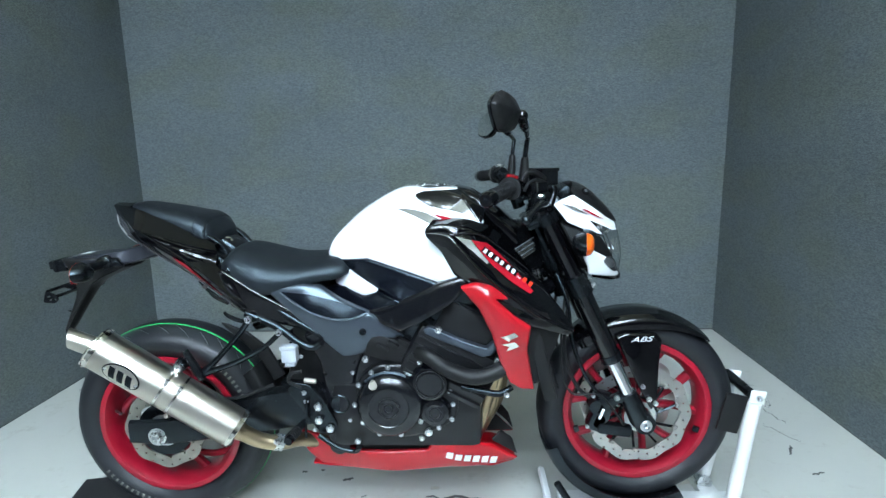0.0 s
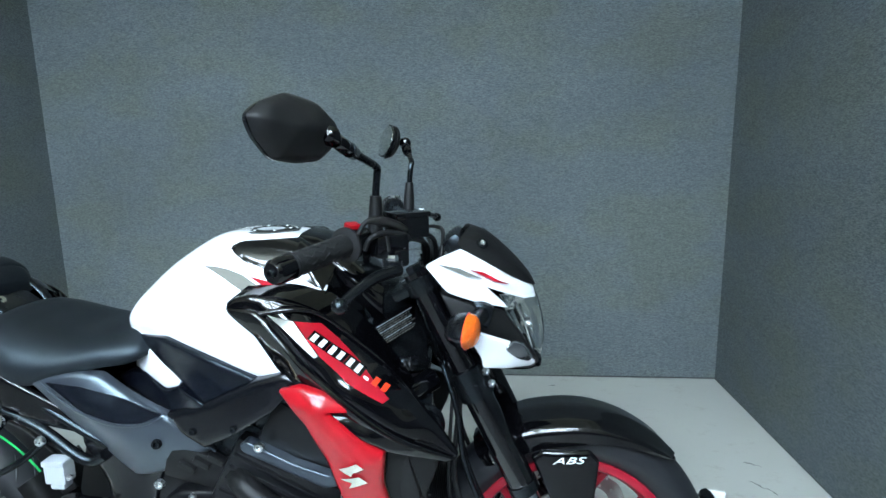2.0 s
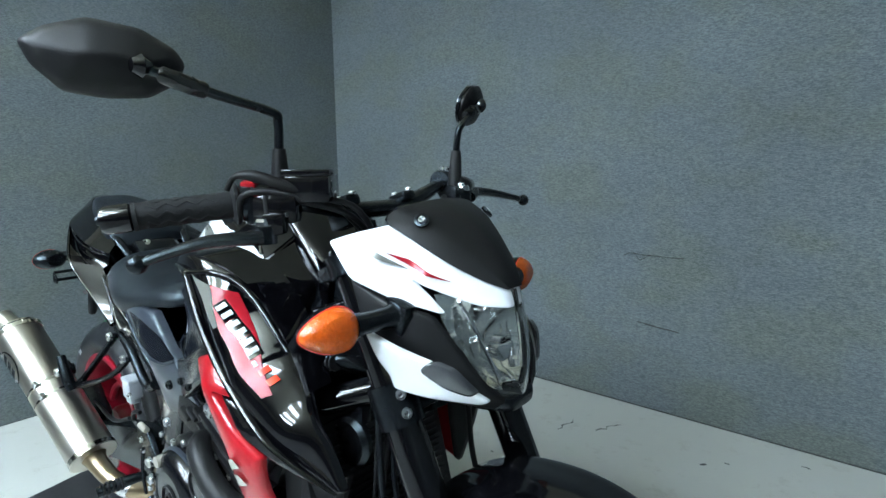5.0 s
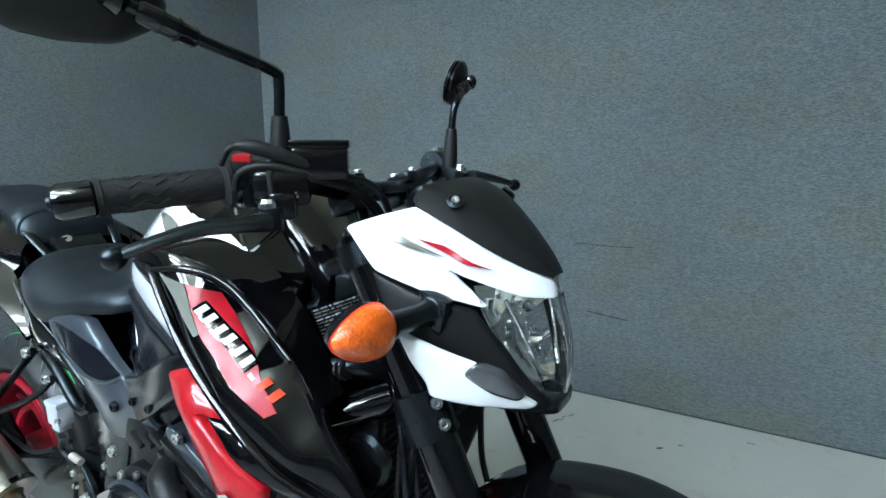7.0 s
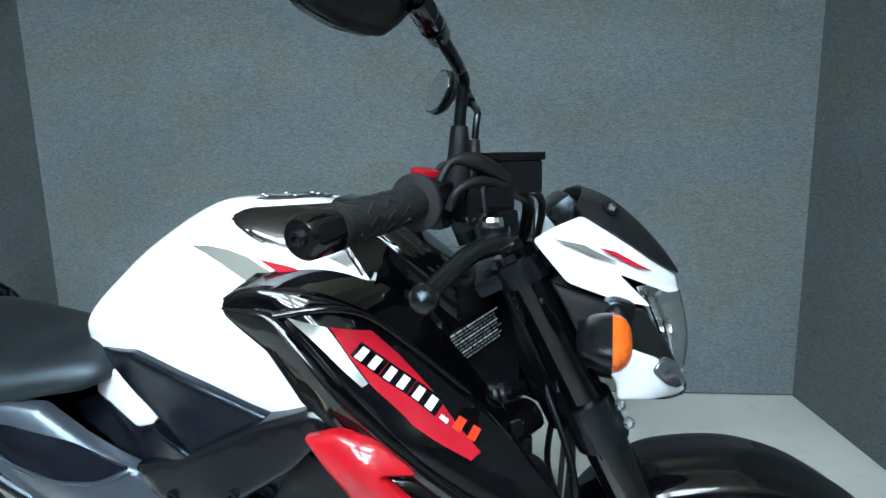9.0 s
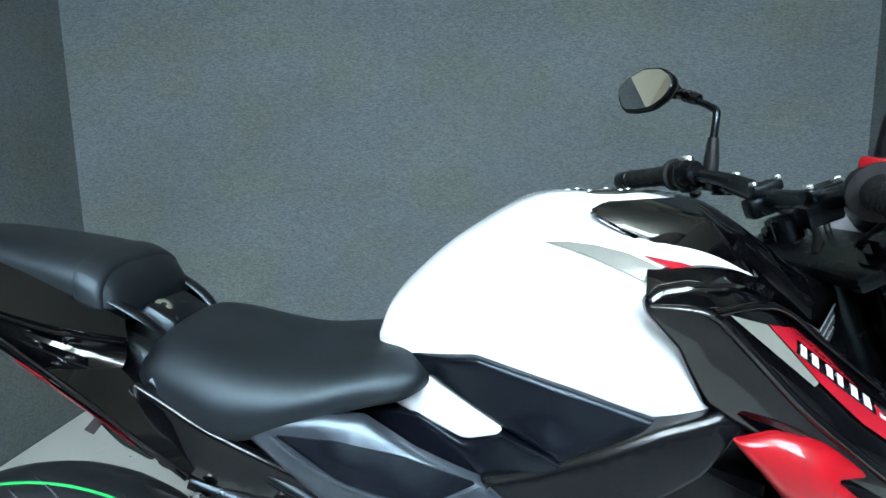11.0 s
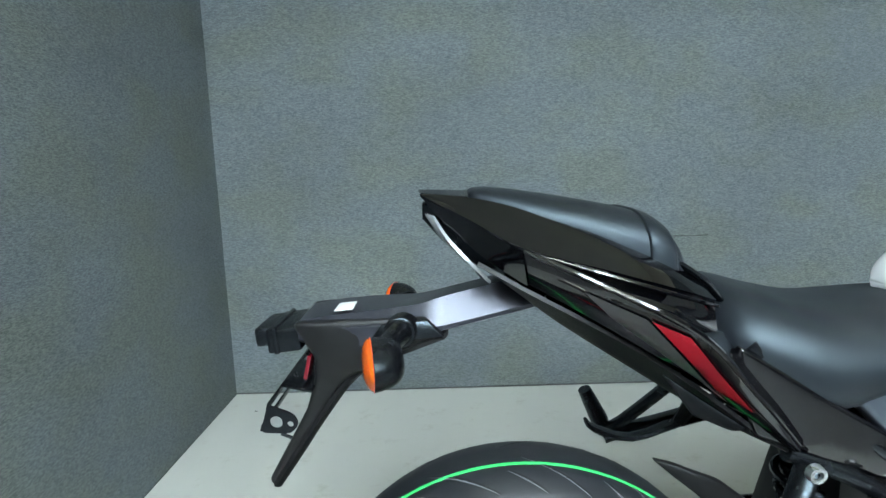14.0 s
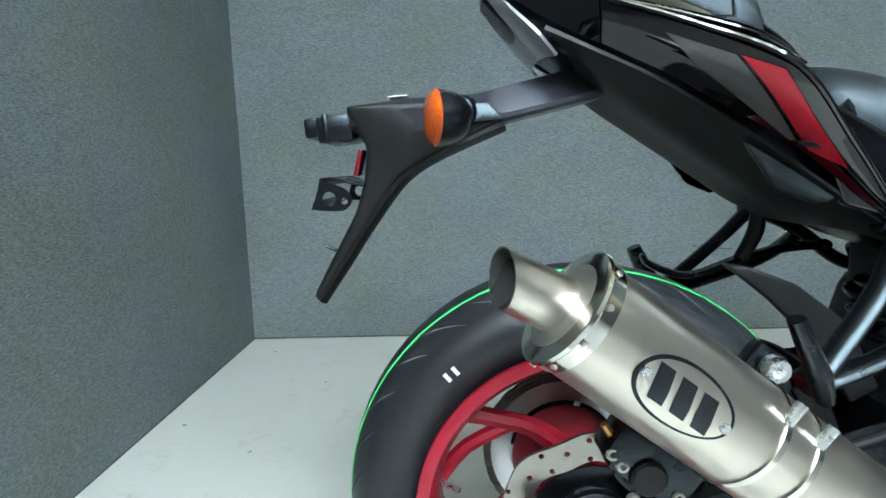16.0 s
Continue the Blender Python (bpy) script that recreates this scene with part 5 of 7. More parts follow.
flap_pts = [(-0.070, -0.046, 0.856), (-0.167, -0.051, 0.858), (-0.240, -0.049, 0.856), (-0.240, -0.045, 0.846), (-0.218, -0.040, 0.806), (-0.226, -0.022, 0.766), (-0.240, -0.014, 0.724), (-0.305, 0.003, 0.612), (-0.303, 0.004, 0.604), (-0.298, 0.003, 0.603),
            (-0.224, -0.012, 0.713), (-0.184, -0.022, 0.767), (-0.134, -0.036, 0.797), (-0.055, -0.048, 0.832)]
pair("flap_side", panel(flap_pts, inner=[(-0.17, -0.050, 0.82)], thick=0.008, edge=0.006, res=0.009, round_by=0.008), BLACK_MATT, bike, "matt black flap side")


def holed_plate(outline, holes, y0, y1):
    """A flat sheet with round holes right through it."""
    bm = bmesh.new()
    loops = [[(p.x, p.z) for p in rounded([(x, 0, z) for x, z in outline], 0.008)]]
    loops += [[(x + r * math.cos(2 * math.pi * k / 14), z + r * math.sin(2 * math.pi * k / 14)) for k in range(14)] for x, z, r in holes]
    edges = []
    for loop in loops:
        vs = [bm.verts.new((x, y0, z)) for x, z in loop]
        edges += [bm.edges.new((vs[k], vs[(k + 1) % len(vs)])) for k in range(len(vs))]
    bmesh.ops.triangle_fill(bm, use_beauty=True, use_dissolve=False, edges=edges)
    return thicken(bm, y1 - y0)


side = [(-0.264, 0.770), (-0.275, 0.734), (-0.238, 0.732), (-0.227, 0.743), (-0.233, 0.757)]
part("plate_bracket", join(holed_plate(side, ((-0.255, 0.747, 0.008), (-0.238, 0.744, 0.004)), -0.097, -0.094), holed_plate(side, ((-0.255, 0.747, 0.008), (-0.238, 0.744, 0.004)), 0.118, 0.121),
                           box((0.003, 0.212, 0.010), (-0.265, CY, 0.766), 0.001, (0, 18, 0)), box((0.003, 0.212, 0.010), (-0.274, CY, 0.739), 0.001, (0, 18, 0)), box((0.040, 0.10, 0.003), (-0.244, CY, 0.764), 0.001, (0, 14, 0))), BLACK_SATIN, bike, "bent black steel number plate bracket with holes")
part("plate_reflector", box((0.006, 0.075, 0.034), (-0.232, CY, 0.788), 0.002, (0, 14, 0)), RED_LENS, bike, "red rear reflector")
part("flap_stud", tube([(-0.266, CY, 0.668), (-0.286, CY, 0.677)], 0.0025, 8, 1), BLACK_SATIN, bike)


def indicator(base, centre, front, parent_name="indicator"):
    """Turn indicator: short stalk, black shell and amber lens. front is +1 where the lens looks ahead."""
    bx, by, bz = base
    cx, cy, cz = centre
    s = 1 if cy > 0 else -1
    stalk = skin([[(bx + 0.017 * math.cos(a) * k + (cx - bx) * t, by + (cy - by) * t, bz + 0.017 * math.sin(a) * k + (cz - bz) * t) for a in (i * math.pi / 4 for i in range(8))]
                  for t, k in ((0, 1.25), (0.15, 1.2), (0.2, 0.9), (0.5, 0.85), (0.75, 1.0))], 3, 2, ring=True, cap=True)
    if front > 0:
        box((0.052, 0.026, 0.046), (bx - 0.004, by + s * 0.004, bz), 0.010, (0, 20, 0), stalk, (0.8, 0.9))
    pod = part("indicator", stalk, BLACK_SATIN, bike, "black turn indicator with an amber lens")
    swing = Matrix.Translation((cx, cy, 0)) @ Matrix.Rotation(radians(11) * front * s, 4, "Z") @ Matrix.Translation((-cx, -cy, 0))

    def half(sign, depth, grow, blunt, point):
        rows = []
        for k in range(7):
            t = k / 6
            c, d = max(0.0, math.cos(t * math.pi / 2)) ** blunt, math.sin(t * math.pi / 2)
            rows.append([(cx + front * sign * depth * d, cy + s * (0.040 * grow * c * math.cos(a) + 0.008 * (1 - d)), cz + 0.029 * grow * c * math.sin(a) * (1.0 - point * math.cos(a)))
                         for a in (2 * math.pi * i / 20 for i in range(20))])
        bm = skin(rows, 2, 2, ring=True, cap=True)
        bmesh.ops.transform(bm, matrix=swing, verts=bm.verts)
        return bm
    point = 0.34 if front > 0 else 0.12
    part("shell", half(-1, 0.036, 1.0, 0.55, point), BLACK_SATIN, pod)
    part("lens_rim", half(1, 0.003, 1.02, 0.6, point), ORANGE_TEXT, pod)
    part("lens", half(1, 0.020 if front > 0 else 0.011, 0.97, 0.7, point), AMBER, pod, "amber lens")
    return pod


indicator((-0.100, -0.045, 0.845), (-0.130, -0.132, 0.831), -1)
indicator((-0.100, 0.069, 0.845), (-0.130, 0.156, 0.831), -1)
indicator((1.312, -0.108, 0.912), (1.288, -0.205, 0.908), 1)
indicator((1.312, 0.132, 0.912), (1.288, 0.229, 0.908), 1)

# radiator shrouds
shroud_pts = [(0.872, -0.206, 0.936), (0.870, -0.205, 0.950), (0.886, -0.204, 0.963), (0.915, -0.205, 0.968), (0.960, -0.200, 0.964), (1.010, -0.180, 0.943), (1.060, -0.166, 0.906), (1.130, -0.167, 0.847), (1.188, -0.178, 0.786), (1.234, -0.186, 0.726), (1.270, -0.188, 0.670),
              (1.248, -0.190, 0.656), (1.160, -0.212, 0.686), (1.086, -0.222, 0.727), (1.011, -0.212, 0.790), (0.945, -0.186, 0.826), (0.912, -0.194, 0.890)]
shroud_face = surface(shroud_pts + [(0.955, -0.213, 0.934), (0.993, -0.206, 0.925), (1.033, -0.183, 0.913), (1.026, -0.203, 0.904), (1.053, -0.216, 0.866), (1.075, -0.196, 0.866), (1.10, -0.226, 0.816), (1.13, -0.194, 0.826), (1.150, -0.211, 0.788), (1.161, -0.189, 0.800), (1.15, -0.226, 0.755), (1.19, -0.214, 0.735)])
shroud_r, shroud_l = pair("radiator_shroud", panel(shroud_pts, shroud_face, thick=0.006, edge=0.008, res=0.011), BLACK_GLOSS, bike, "gloss black radiator shroud with red and silver stripes")
pair("shroud_stripe", decal([(0.950, 0.937), (0.991, 0.925), (1.037, 0.869), (1.031, 0.866)], shroud_face, 0.0035), SILVER_DECAL, shroud_r, "silver grey stripe")
pair("shroud_stripe", decal([(0.993, 0.925), (1.033, 0.914), (1.063, 0.888), (1.102, 0.848), (1.153, 0.788), (1.143, 0.784), (1.083, 0.826), (1.039, 0.868)], shroud_face, 0.0035), RED_DECAL, shroud_r, "red stripe")
along, across = Vector((0.790, 0, -0.613)), Vector((0.70, 0, 0.72))
for i, (u, wide, high, mat) in enumerate(((0.000, 0.031, 0.0100, WHITE_DECAL), (0.037, 0.031, 0.0100, WHITE_DECAL), (0.074, 0.032, 0.0100, WHITE_DECAL), (0.113, 0.010, 0.003, WHITE_DECAL), (0.128, 0.036, 0.0100, ORANGE_TEXT))):
    o = Vector((1.020, 0, 0.8970)) + along * u
    rim_quad = [o + along * (wide * a + 0.0025 * (2 * a - 1)) + across * (high * b + 0.0014 * (2 * b - 1)) for a, b in ((0, 0), (1, 0), (1, 1), (0, 1))]
    if i < 3:
        pair("emblem_edge", decal([(p.x, p.z) for p in rim_quad], shroud_face, 0.0046, res=0.008), BLACK_GLOSS, shroud_r)
    cells = (((0, 1), (0, 1)),) if i == 3 else (((0.06, 0.34), (0, 1)), ((0.60, 0.88), (0, 1)))
    for (a0, a1), (lo, hi) in cells:
        quad = [o + along * wide * a + across * high * b for a, b in ((a0, lo), (a1, lo), (a1, hi), (a0, hi))]
        pair("emblem_block", decal([(p.x, p.z) for p in quad], shroud_face, 0.0056, res=0.008), mat, shroud_r)
ridge = tube([(0.874, -0.205, 0.944), (0.93, -0.214, 0.938), (0.965, -0.222, 0.905), (1.02, -0.230, 0.845), (1.09, -0.234, 0.785), (1.17, -0.227, 0.722), (1.262, -0.192, 0.668)], [0.003, 0.008, 0.009, 0.010, 0.010, 0.008, 0.003], 12, 6, flat=0.6)
pair("shroud_edge", ridge, BLACK_GLOSS, shroud_r)
ridge = tube([(0.935, -0.214, 0.938), (0.99, -0.200, 0.942), (1.03, -0.182, 0.928), (1.072, -0.173, 0.894), (1.14, -0.174, 0.838)], [0.006, 0.005, 0.004, 0.004, 0.003], 10, 6)
pair("shroud_edge", ridge, BLACK_GLOSS, shroud_r)
top = skin([[(0.872, -0.200, 0.954), (0.890, -0.150, 0.972)], [(0.950, -0.203, 0.967), (0.965, -0.138, 0.974)], [(1.010, -0.180, 0.943), (1.030, -0.122, 0.954)],
            [(1.060, -0.166, 0.906), (1.085, -0.116, 0.912)], [(1.130, -0.167, 0.847), (1.138, -0.118, 0.851)], [(1.188, -0.178, 0.786), (1.185, -0.130, 0.790)]], 6, 4)
pair("shroud_top", thicken(top, 0.004), BLACK_GLOSS, bike, "gloss black upper shroud")

wing_pts = [(0.960, -0.225, 0.804), (1.000, -0.230, 0.816), (1.055, -0.226, 0.809), (1.122, -0.216, 0.766), (1.088, -0.237, 0.771), (1.050, -0.250, 0.776), (1.097, -0.247, 0.735), (1.146, -0.234, 0.697), (1.138, -0.223, 0.630),
            (1.160, -0.194, 0.502), (1.122, -0.200, 0.508), (1.092, -0.204, 0.528), (1.064, -0.219, 0.596), (1.042, -0.229, 0.676), (1.008, -0.236, 0.748)]
wing_face = surface(wing_pts + [(1.09, -0.242, 0.665), (1.03, -0.249, 0.790)])
wing_r, wing_l = pair("shroud_wing", panel(wing_pts, wing_face, thick=0.006, edge=0.008, res=0.010), RED_PAINT, bike, "gloss red lower shroud wing")
for q in ([(1.066, 0.672), (1.100, 0.688), (1.112, 0.676), (1.092, 0.668), (1.088, 0.660)], [(1.068, 0.650), (1.102, 0.660), (1.115, 0.645), (1.080, 0.630), (1.088, 0.645)]):
    pair("emblem_block", decal(q, wing_face, 0.004), STEEL_POLISHED, wing_r, "chromed emblem")
fill = panel([(1.056, -0.241, 0.769), (1.126, -0.214, 0.762), (1.205, -0.208, 0.714), (1.268, -0.189, 0.670), (1.244, -0.188, 0.656), (1.150, -0.226, 0.694), (1.096, -0.243, 0.733)], inner=[(1.12, -0.234, 0.738), (1.18, -0.216, 0.705)], thick=0.005, edge=0.007, res=0.010)
pair("shroud_fill", fill, BLACK_GLOSS, bike)
pair("radiator_side", panel([(1.140, -0.190, 0.690), (1.160, -0.185, 0.680), (1.240, -0.152, 0.668), (1.222, -0.155, 0.61), (1.182, -0.170, 0.518), (1.160, -0.180, 0.512), (1.135, -0.19, 0.61)], thick=0.008, edge=0.005, res=0.013), BLACK_MATT, bike, "matt black radiator side guard")

# frame
spar_pts = [(0.700, -0.148, 0.716), (0.766, -0.163, 0.738), (0.832, -0.179, 0.770), (0.899, -0.190, 0.803), (0.962, -0.194, 0.823), (0.991, -0.194, 0.809), (0.941, -0.205, 0.754), (0.855, -0.198, 0.699), (0.792, -0.181, 0.665), (0.738, -0.162, 0.682)]
spar_face = surface(spar_pts)
pair("frame_spar", panel(spar_pts, spar_face, thick=0.05, edge=0.009, res=0.010, round_by=0.008), FRAME_BLACK, bike, "satin black aluminium frame spar")
for px, pz in ((0.862, 0.716), (0.768, 0.694)):
    bolt((px, float(spar_face(np.array([px]), np.array([pz]))[0]), pz), (0, -1, 0), 0.007, bike, BLACK_SATIN)
pivot_pts = [(0.505, -0.130, 0.642), (0.57, -0.136, 0.668), (0.66, -0.140, 0.650), (0.688, -0.138, 0.610), (0.665, -0.136, 0.545), (0.648, -0.134, 0.480), (0.634, -0.130, 0.390), (0.628, -0.128, 0.330), (0.624, -0.126, 0.275), (0.590, -0.126, 0.258), (0.563, -0.126, 0.275), (0.558, -0.130, 0.345), (0.562, -0.132, 0.450), (0.552, -0.132, 0.555)]
pair("pivot_plate", panel(pivot_pts, inner=[(0.60, -0.142, 0.50), (0.60, -0.14, 0.4)], thick=0.03, edge=0.010, res=0.011, round_by=0.012), FRAME_BLACK, bike, "satin black swingarm pivot plate")
part("pivot_cap", lathe([(0.030, 0), (0.030, -0.006), (0.026, -0.009), (0.022, -0.006), (0.001, -0.006), (0.001, 0)], (0.608, -0.143, 0.438), 32), BLACK_SATIN, bike)
side_pts = [(0.405, -0.134, 0.780), (0.46, -0.136, 0.788), (0.515, -0.134, 0.792), (0.561, -0.130, 0.786), (0.622, -0.138, 0.747), (0.708, -0.150, 0.712), (0.755, -0.150, 0.678), (0.797, -0.148, 0.645), (0.757, -0.144, 0.628), (0.674, -0.140, 0.585), (0.620, -0.136, 0.572), (0.571, -0.132, 0.612), (0.518, -0.132, 0.668), (0.455, -0.134, 0.728)]
side_face = surface(side_pts + [(0.62, -0.158, 0.69), (0.54, -0.152, 0.73), (0.68, -0.156, 0.66)])
side_r, side_l = pair("frame_cover", panel(side_pts, side_face, thick=0.012, edge=0.010, res=0.010), GREY_SATIN, bike, "satin gunmetal frame cover")
scoop = [(0.455, 0.772), (0.53, 0.766), (0.60, 0.748), (0.698, 0.716), (0.655, 0.700), (0.600, 0.700), (0.54, 0.718), (0.49, 0.748)]
scoop_face = surface([(x, float(side_face(np.array([x]), np.array([z]))[0]), z) for x, z in scoop])
# Laid on the cover, not sunk in: its dark tone paints the hollow's shade.
pair("cover_scoop", panel(scoop, lambda x, z: np.minimum(scoop_face(x, z), side_face(x, z)), thick=0.004, edge=0.0, res=0.012, lift=0.0020), NAVY_GRAIN, side_r, "dark patch painting the shade of a recessed scoop")
pair("cover_crease", tube([(0.452, -0.145, 0.774), (0.49, -0.150, 0.745), (0.54, -0.154, 0.716), (0.60, -0.158, 0.697), (0.655, -0.157, 0.697), (0.702, -0.154, 0.713)], [0.001, 0.003, 0.003, 0.003, 0.003, 0.001], 8, 6), GREY_SATIN, side_r)
bolt((0.686, -0.156, 0.660), (0, -1, 0), 0.010, side_r, BLACK_SATIN)
pair("frame_joint", tube([(0.712, -0.152, 0.710), (0.75, -0.156, 0.682), (0.80, -0.152, 0.645)], 0.003, 8, 4), GREY_SATIN, bike)
rail = tube([(0.345, -0.128, 0.708), (0.43, -0.135, 0.672), (0.50, -0.140, 0.622), (0.535, -0.140, 0.608), (0.56, -0.138, 0.620)], 0.011, 12, 5)
pair("subframe_rail", rail, BLACK_SATIN, bike, "black subframe rail")
pair("subframe_rail", tube([(0.30, -0.118, 0.835), (0.40, -0.125, 0.745), (0.52, -0.13, 0.665), (0.60, -0.125, 0.62)], 0.010, 12, 5), BLACK_SATIN, bike, "black subframe rail")

side = panel([(0.283, -0.134, 0.838), (0.345, -0.140, 0.800), (0.400, -0.140, 0.765), (0.470, -0.136, 0.722), (0.545, -0.132, 0.672), (0.530, -0.130, 0.655), (0.450, -0.132, 0.672), (0.352, -0.138, 0.712), (0.306, -0.132, 0.728), (0.283, -0.128, 0.790)], inner=[(0.37, -0.143, 0.75)], thick=0.006, edge=0.006, res=0.011)
pair("seat_side_cover", side, BLACK_SEMI, bike, "semi-gloss black cover below the seat")

# rear footrest hangers
for s in (-1, 1):
    hang = bmesh.new()
    tube([(0.362, yy(s, 0.142), 0.696), (0.325, yy(s, 0.165), 0.645), (0.265, yy(s, 0.188), 0.580), (0.235, yy(s, 0.195), 0.556)], [w * (1.0 if s < 0 else 1.5) for w in (0.015, 0.013, 0.013, 0.018)], 10, 5, hang, 0.55)
    tube([(0.450, yy(s, 0.150), 0.658), (0.40, yy(s, 0.165), 0.615), (0.32, yy(s, 0.185), 0.578), (0.235, yy(s, 0.195), 0.552)], [w * (1.0 if s < 0 else 1.5) for w in (0.014, 0.012, 0.013, 0.017)], 10, 5, hang, 0.55)
    hanger = part("footrest_hanger", hang, BLACK_SATIN, bike, "black forked pillion footrest hanger")
    bolt((0.362, yy(s, 0.152), 0.696), (0, s, 0), 0.011, hanger)
    bolt((0.448, yy(s, 0.158), 0.660), (0, s, 0), 0.010, hanger)
    part("footpeg", tube([(0.243, yy(s, 0.214), 0.546), (0.232, yy(s, 0.218), 0.575), (0.206, yy(s, 0.220), 0.630)], [w * (1.0 if s < 0 else 1.5) for w in (0.011, 0.014, 0.010)], 10, 3, flat=0.8), BLACK_SATIN, hanger, "folded black footpeg")

# engine
engine = part("engine", box((0.44, 0.30, 0.20), (0.80, 0, 0.40), 0.03), ENGINE, bike, "black four-cylinder engine")
part("cylinder_block", box((0.26, 0.34, 0.16), (0.93, 0, 0.555), 0.02, (0, 28, 0)), ENGINE, engine)
part("cylinder_head", box((0.20, 0.31, 0.12), (0.985, 0, 0.655), 0.02, (0, 28, 0)), ENGINE, engine)
part("gearbox", box((0.20, 0.26, 0.16), (0.70, 0, 0.52), 0.03), ENGINE, engine)
part("sump", box((0.36, 0.22, 0.10), (0.82, 0, 0.285), 0.03), ENGINE, engine)
for i in range(5):
    part("cooling_rib", box((0.24, 0.356, 0.006), (0.905 + i * 0.012, 0, 0.50 + i * 0.024), 0.002, (0, 28, 0)), ENGINE, engine)


def engine_cover(name, c, r, depth, label, rings=()):
    prof = [(r, 0), (r, -depth * 0.4), (r * 0.94, -depth * 0.75), (r * 0.84, -depth * 0.92), (r * 0.6, -depth), (r * 0.58, -depth * 0.97), (0.001, -depth * 0.97), (0.001, 0)]
    ob = part(name, lathe(prof, c, 48), ENGINE_GLOSS, engine, label)
    for k in rings:
        part("ring", lathe([(k, -depth - 0.0015), (k - 0.003, -depth - 0.0015), (k - 0.003, -depth * 0.9), (k, -depth * 0.9)], c, 32), ENGINE, ob)
    return ob


clutch = engine_cover("clutch_cover", (0.758, -0.150, 0.455), 0.096, 0.060, "round black clutch cover", (0.030, 0.014))
starter = engine_cover("starter_cover", (0.873, -0.150, 0.520), 0.056, 0.050, "round black starter clutch cover", (0.040,))
lower = engine_cover("pump_cover", (0.885, -0.150, 0.430), 0.045, 0.040, "black water pump cover", (0.018,))
part("cover_flange", panel([(0.66, -0.165, 0.42), (0.665, -0.165, 0.52), (0.72, -0.165, 0.565), (0.80, -0.165, 0.565), (0.86, -0.165, 0.585), (0.93, -0.165, 0.56), (0.955, -0.165, 0.48), (0.945, -0.165, 0.40), (0.90, -0.165, 0.37), (0.82, -0.165, 0.345), (0.72, -0.165, 0.345), (0.675, -0.165, 0.375)], thick=0.03, edge=0.008, res=0.015, round_by=0.02), ENGINE, engine)
part("oil_filler", tube([(0.717, -0.17, 0.522), (0.717, -0.212, 0.522)], 0.0115, 20, 1), STEEL_DULL, engine, "bare metal oil filler cap")
part("cover_sheen", lathe([(0.094, -0.028), (0.098, -0.030), (0.098, -0.036), (0.093, -0.038)], (0.758, -0.150, 0.455), 32, start=60, sweep=75), GREY_SATIN, engine)
for i, a in enumerate((20, 62, 92, 120, 150, 185, 218, 250, 285, 325)):
    bolt((0.758 + 0.103 * math.cos(radians(a)), -0.168, 0.455 + 0.103 * math.sin(radians(a))), (0, -1, 0), 0.0075, engine)
for a in (30, 75, 118, 160, 330):
    bolt((0.873 + 0.062 * math.cos(radians(a)), -0.168, 0.520 + 0.062 * math.sin(radians(a))), (0, -1, 0), 0.0072, engine)
for a in (-30, 20, -80, 200):
    bolt((0.885 + 0.054 * math.cos(radians(a)), -0.168, 0.430 + 0.054 * math.sin(radians(a))), (0, -1, 0), 0.0072, engine)
for x, z, r in ((0.693, 0.585, 0.010), (0.655, 0.545, 0.006), (0.64, 0.40, 0.006), (0.865, 0.365, 0.012), (0.66, 0.335, 0.009), (0.845, 0.345, 0.008)):
    bolt((x, -0.170, z), (0, -1, 0), r, engine)
for y, d in ((-0.11, -0.030), (-0.04, -0.006), (0.04, 0.016), (0.11, 0.034)):
    header = tube([(0.985, y, 0.60), (1.060 + d * 0.5, y, 0.585), (1.085 + d, y * 0.95, 0.52), (1.060 + d, y * 0.9, 0.42), (1.035 + d, y * 0.8, 0.33), (0.98 + d * 0.5, y * 0.6, 0.265), (0.86, y * 0.4, 0.24)], 0.0185, 16, 6)
    part("exhaust_header", header, HEADER, bike, "heat-tinted steel exhaust header")
part("coolant_hose", tube([(0.845, -0.165, 0.60), (0.875, -0.195, 0.600), (0.93, -0.205, 0.565), (1.00, -0.205, 0.545), (1.06, -0.195, 0.560), (1.10, -0.175, 0.585)], 0.0215, 16, 6), BLACK_MATT, bike, "thick black coolant hose")
part("coolant_pipe", tube([(0.96, -0.175, 0.505), (1.02, -0.185, 0.495), (1.065, -0.185, 0.488), (1.10, -0.17, 0.50)], 0.009, 12, 5), BLACK_SATIN, bike)
part("engine_mount", panel([(0.858, -0.175, 0.672), (0.872, -0.176, 0.680), (0.96, -0.180, 0.640), (1.03, -0.182, 0.618), (1.085, -0.184, 0.672), (1.095, -0.184, 0.660), (1.045, -0.182, 0.598), (1.02, -0.181, 0.592), (0.94, -0.178, 0.625), (0.862, -0.175, 0.658)], thick=0.02, edge=0.004, res=0.009, round_by=0.006), GREY_SATIN, bike, "satin grey engine mount arm")
bolt((1.062, -0.184, 0.585), (0, -1, 0), 0.011, bike)
bolt((0.90, -0.178, 0.672), (0, -1, 0), 0.010, bike)
bolt((1.085, -0.19, 0.488), (0, -1, 0), 0.008, bike)
part("throttle_body", join(box((0.20, 0.28, 0.10), (0.83, 0, 0.66), 0.02, (0, 25, 0)), box((0.16, 0.30, 0.08), (0.96, 0, 0.70), 0.02, (0, 20, 0))), BLACK_SATIN, bike)
part("ecu_ribs", join(*[box((0.035, 0.02, 0.012), (0.74 + 0.03 * i, -0.15, 0.612 + 0.008 * i), 0.003, (0, 30, 0)) for i in range(3)], box((0.16, 0.03, 0.07), (0.77, -0.135, 0.600), 0.01, (0, 15, 0))), BLACK_MATT, bike)
